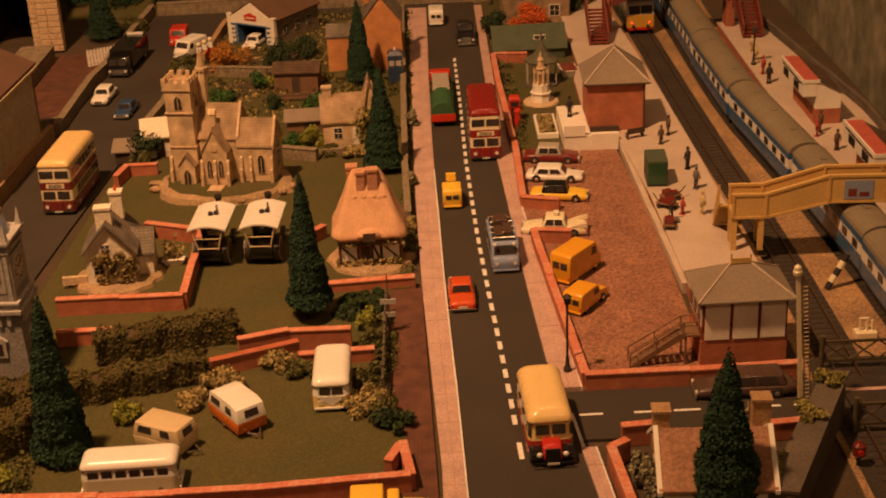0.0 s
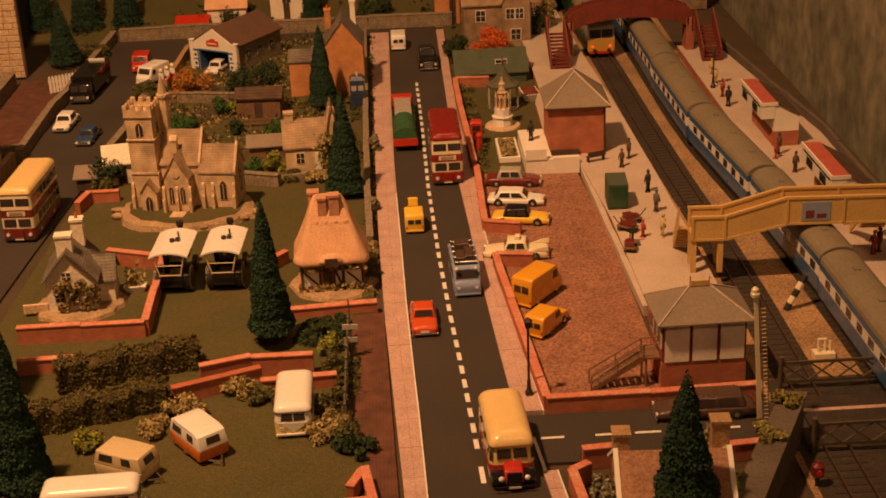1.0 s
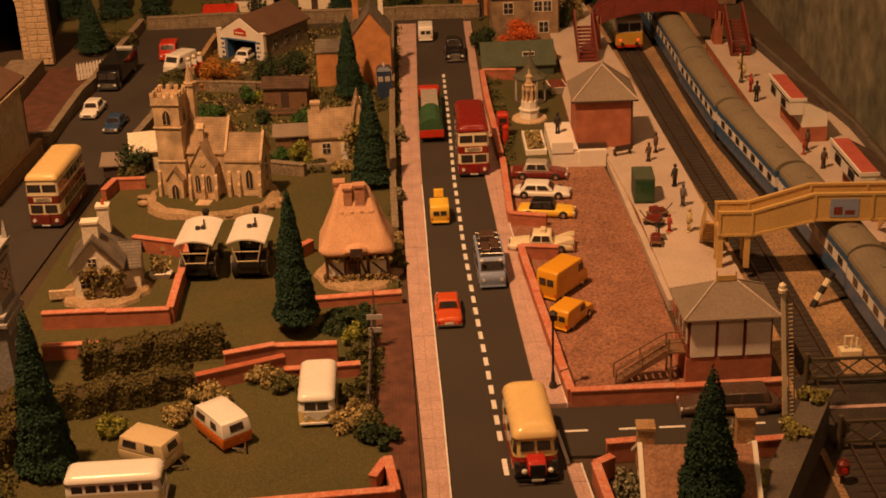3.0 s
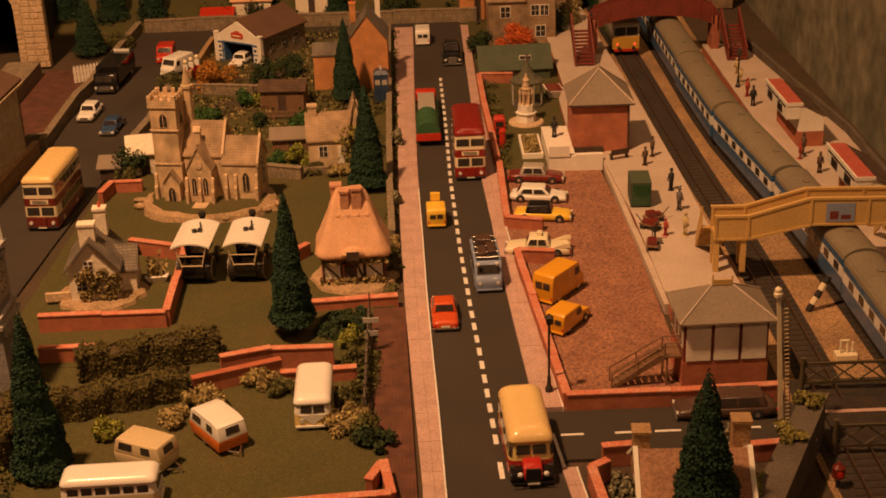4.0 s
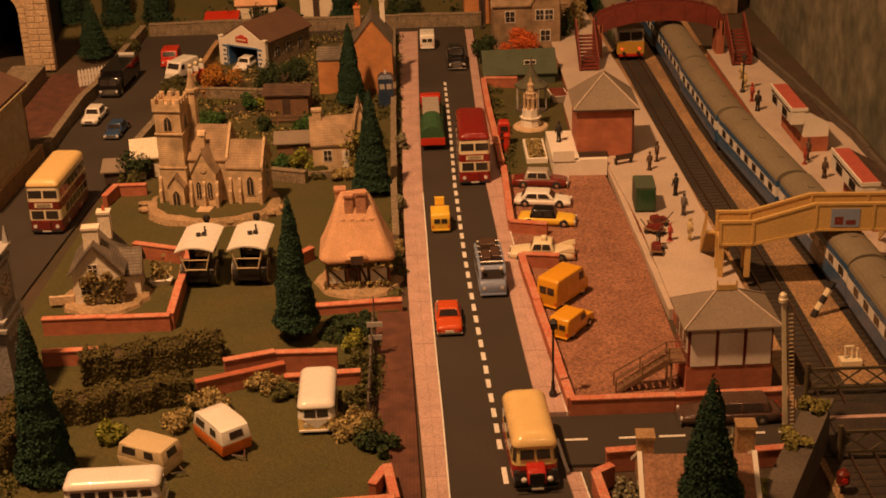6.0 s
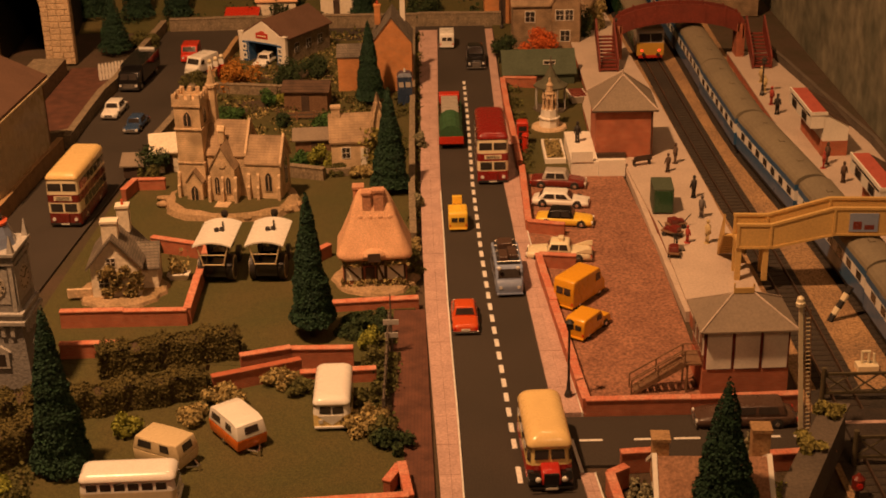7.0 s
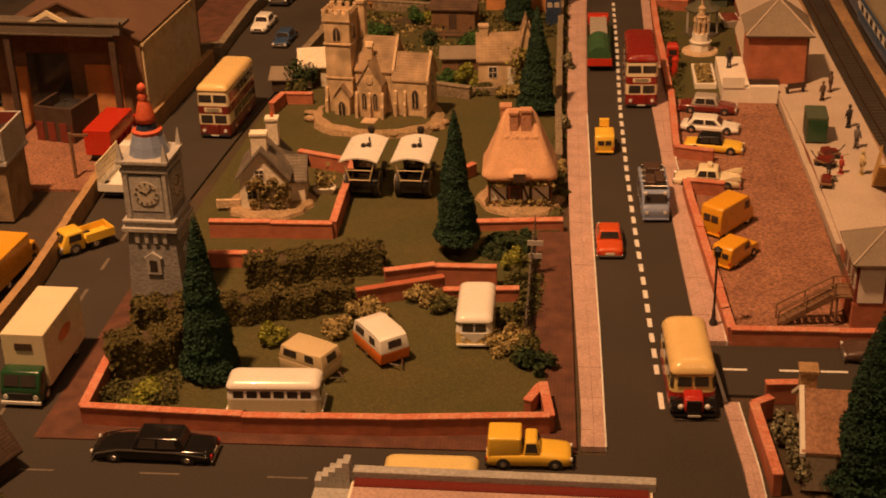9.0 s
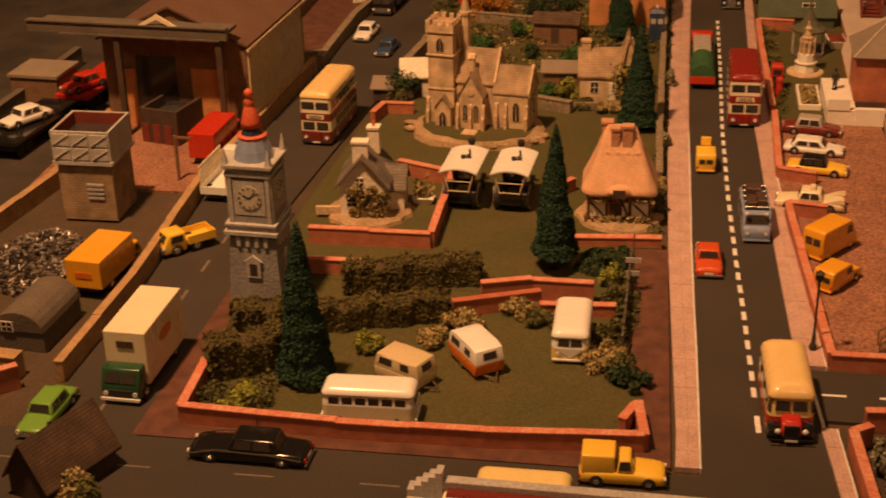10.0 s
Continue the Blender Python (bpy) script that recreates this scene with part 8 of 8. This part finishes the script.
memorial()
ob = thing("bandstand", 12.0, 56.6, 0, 0, "grey-posted garden bandstand with an olive ogee roof", "bandstand")
part("base", B().cyl(0, 0, 0, 0.25, 2.0, 2.0, 8), CONCRETE, ob)
for i in range(8):
    t = radians(22.5 + 45 * i)
    part("post", B().cyl(1.75 * math.cos(t), 1.75 * math.sin(t), 0.2, 2.9, 0.07), GREYLIGHT, ob)
part("eaves", B().cyl(0, 0, 2.75, 2.95, 1.95, 2.0, 8), OLIVEFELT, ob)
roof = part("roof", B().lathe(0, 0, [(2.0, 2.95), (1.3, 3.3), (0.75, 3.9), (0.4, 4.6), (0.2, 5.0)], 8), OLIVEFELT, ob)
part("finial", B().lathe(0, 0, [(0.18, 4.9), (0.12, 5.5), (0.3, 5.65), (0.1, 5.8), (0.03, 6.3)], 8), CONCRETE, roof)
ob = thing("flower_bed", 11.2, 41.6, 0, 0, "white-edged flower bed with dry brown planting", "flower bed")
part("edging", B().box(-1.1, 1.1, -3.1, -2.8, 0, 0.6).box(-1.1, 1.1, 2.8, 3.1, 0, 0.6).box(-1.1, -0.85, -2.8, 2.8, 0, 0.6).box(0.85, 1.1, -2.8, 2.8, 0, 0.6), WHITEWOOD, ob, "white edging", bevel=0.05)
part("soil", B().box(-0.85, 0.85, -2.8, 2.8, 0, 0.45), EARTH, ob)
b = B()
for i in range(500):
    b.leaf((rng.uniform(-0.8, 0.8), rng.uniform(-2.7, 2.7), rng.uniform(0.45, 0.8)), 0.3)
part("planting", b, STRAW, ob)
ob = thing("boat_planter", 15.3, 59.6, 0.05, 6, "white trough planter with a red rim", "planter")
part("trough", B().taper(-0.75, 0.75, -1.2, 1.2, 0, -1.0, 1.0, -1.6, 1.6, 0.9), WHITEWOOD, ob)
part("filling", B().box(-0.85, 0.85, -1.45, 1.45, 0.85, 0.98), P["maroon"], ob)
ob = thing("garden_basket", -23.4, 12.0, 0, 0, "white basket of dry flowers in the cottage garden", "planter")
part("basket", B().taper(-0.7, 0.7, -0.4, 0.4, 0, -1.0, 1.0, -0.6, 0.6, 0.6), WHITEWOOD, ob, bevel=0.06)
b = B()
for i in range(220):
    b.leaf((rng.gauss(0, 0.4), rng.gauss(0, 0.25), 0.6 + abs(rng.gauss(0, 0.7))), 0.3)
part("posy", b, STRAW, ob)
ob = thing("telephone_box", 8.1, 44.6, 0, 0, "red telephone box beside the pavement", "telephone box")
part("body", B().box(-0.6, 0.6, -0.6, 0.6, 0, 2.5), P["bright_red"], ob)
part("roof", B().taper(-0.65, 0.65, -0.65, 0.65, 2.5, -0.45, 0.45, -0.45, 0.45, 2.8), P["bright_red"], ob, bevel=0.05)
for i in range(3):
    part("pane", B().box(-0.42, 0.42, -0.64, -0.6, 0.4 + 0.68 * i, 0.95 + 0.68 * i), GLASS, ob), part("pane", B().box(-0.64, -0.6, -0.42, 0.42, 0.4 + 0.68 * i, 0.95 + 0.68 * i), GLASS, ob)
ob = thing("pillar_box", 8.3, 42.4, 0, 0, "red pillar box beside the telephone box", "post box")
part("body", B().lathe(0, 0, [(0.35, 0), (0.32, 1.7), (0.42, 1.8), (0.3, 2.05), (0.02, 2.15)], 14), P["bright_red"], ob)
ob = thing("police_box", -4.7, 60.0, 0, 0, "dark blue wooden police call box", "call box")
part("body", B().box(-0.85, 0.85, -0.85, 0.85, 0, 3.4), P["navy"], ob)
part("roof", B().taper(-0.9, 0.9, -0.9, 0.9, 3.4, -0.6, 0.6, -0.6, 0.6, 3.8), P["navy"], ob)
part("lamp", B().cyl(0, 0, 3.8, 4.2, 0.13), LENS, ob)
for s in (-0.4, 0.4):
    part("window", B().box(s - 0.28, s + 0.28, -0.89, -0.85, 2.2, 2.8), P["silver"], ob)
    for i in range(2):
        part("panel", B().box(s - 0.28, s + 0.28, -0.89, -0.85, 0.4 + 0.9 * i, 1.1 + 0.9 * i), P["navy"], ob)
for i in range(3):
    ob = thing("petrol_pump", -28.9 + 0.55 * i, 70.3 + 1.1 * i, 0, 0, "red and white petrol pump on the forecourt", "petrol pump", "petrol pumps")
    part("body", B().box(-0.35, 0.35, -0.3, 0.3, 0, 1.6), P["bright_red"], ob, bevel=0.05)
    part("dial", B().box(-0.3, 0.3, -0.25, 0.25, 1.6, 2.3), P["white"], ob, bevel=0.05)
    part("globe", B().ball(0, 0, 2.6, 0.3, 0.3, 0.3), P["ivory"], ob, smooth=True)
ob = thing("picket_fence", -42.9, 71.9, 0, 28, "white picket fence beside the back road", "fence")
for i in range(10):
    part("picket", B().prism_y([(0.42 * i - 0.16, 0), (0.42 * i + 0.16, 0), (0.42 * i + 0.16, 1.9), (0.42 * i, 2.2), (0.42 * i - 0.16, 1.9)], -0.06, 0.06), WHITEWOOD, ob)
part("rail", B().box(-0.2, 4.0, 0.06, 0.14, 0.5, 0.7).box(-0.2, 4.0, 0.06, 0.14, 1.3, 1.5), WHITEWOOD, ob)
ob = thing("rail_fence", -15.8, 54.5, 0, 0, "low brown rail fence before the shed", "fence")
for i in range(4):
    part("post", B().box(-3.2 + 2 * i, -3.0 + 2 * i, -0.1, 0.1, 0, 1.1), BROWNWOOD, ob)
for z in (0.4, 0.85):
    part("rail", B().box(-3.4, 3.2, -0.14, -0.06, z, z + 0.16), BROWNWOOD, ob)

# ---- goods yard wagons and scrap
def flat_wagon(x, y, turn, c, label):
    ob = thing("flat_wagon", x, y, 0, turn, label, "wagon", "flat wagons")
    part("deck", B().box(-1.9, 1.9, -6, 6, 1.6, 2.0), P[c], ob)
    part("frame", B().box(-1.4, 1.4, -5.6, 5.6, 0.9, 1.6), UNDER, ob)
    for s in (-1.4, 1.4):
        for yy in (-4.5, -3, 3, 4.5):
            part("wheel", B().rod((s - 0.1, yy, 0.6), (s + 0.1, yy, 0.6), 0.6, seg=14), UNDER, ob)
    return ob


flat_wagon(-64.6, 23.0, -6, "black", "black flat wagon loaded with a white car")
flat_wagon(-62.6, 36.0, -6, "bright_red", "red flat wagon loaded with a red car")
car(-64.7, 22.4, -30, 5.2, 2.1, 1.6, "white", "white saloon car on the flat wagon", z=2.0)
car(-62.7, 32.5, -30, 5.0, 2.1, 1.6, "bright_red", "bright red sports car on the flat wagon", z=2.0)
SCRAP = mat("scrap_metal", (0.42, 0.38, 0.33), 0.4, (0.08, 0.06, 0.05), 200, 700, 1.0, 0.5, 0.1, 0.6, island=0.9)
b = B()
for i in range(900):
    r = math.sqrt(rng.uniform(0, 1))
    t = rng.uniform(0, 6.28)
    x, y = 3.8 * r * math.cos(t), 5.6 * r * math.sin(t)
    z = 1.8 * (1 - r * r) * rng.uniform(0.5, 1.1)
    s = [rng.uniform(0.08, 0.5) for k in range(3)]
    d = Vector((rng.uniform(-1, 1), rng.uniform(-1, 1), rng.uniform(-0.6, 0.6)))
    b.rod(Vector((x, y, z)) - d * s[0], Vector((x, y, z)) + d * s[1], s[2] * 0.3, seg=4)
solid("scrap_heap", b, SCRAP, "heap of grey and rusty scrap metal in the yard", "scrap heap", "stuff", m=at(-53.0, -3.0))

# ---- yard sidings, far-left walls and clutter
low_wall([(-60, -6), (-57.5, 12), (-58.5, 30)], 1.5, "buff-coloured rendered wall beside the sidings", YARDWALL, YARDWALL, 0.6, "yard_wall")
low_wall([(-70, 14), (-68.5, 45)], 2.2, "dark stone wall behind the sidings", CONCRETE, CONCRETE, 0.7, "siding_wall")
ob = thing("loading_gauge", -46.6, 14.5, 0, 0, "brown timber post in the goods yard", "post")
part("post", B().cyl(0, 0, 0, 4.4, 0.16), BROWNWOOD, ob), part("arm", B().box(-0.1, 1.6, -0.1, 0.1, 4.1, 4.3), BROWNWOOD, ob)
ob = thing("yard_office", -67.5, 33.5, 0, -4, "dark boarded office with a pale flat roof in the yard", "office")
part("wall", B().box(-2.6, 2.6, -2.4, 2.4, 0, 3.4), BROWNWOOD, ob)
part("roof", B().box(-2.8, 2.8, -2.6, 2.6, 3.4, 3.7), LEADROOF, ob)
# ---- pieces of roads, pavements and tracks
pavement("pavement_west", PL, KL, -26, 92, "pinkish paving-slab pavement along the high street")
pavement("pavement_east", KR, shift(PR, 0.0), -12.6, 92, "pinkish paving-slab pavement beside the brick wall")
PSE = [(-46, 10.4), (-28, 9.9), (-20.6, 9.3)]
pavement("pavement_south_east", KR, PSE, -34, -20.4, "pinkish paving-slab pavement by the corner house")
markings = thing("road_marking", 0, 0, 0, 0, "white dashed centre line on the high street", "road marking", kind="structure")
y = -25.5
while y < 68:
    long = 2.0 if y < -19 else 1.25
    if y > -19 or int(y) % 3 == 0:
        part("dash", strip(B(), shift(DASH, -0.17), shift(DASH, 0.17), y, y + long, -0.01, 0.006), LINE, markings)
    y += 2.15
railway("track_near", T1, -48, 149, "railway track with rusty rails on dark ballast")
railway("track_far", T2, -48, 149, "railway track with rusty rails on dark ballast")
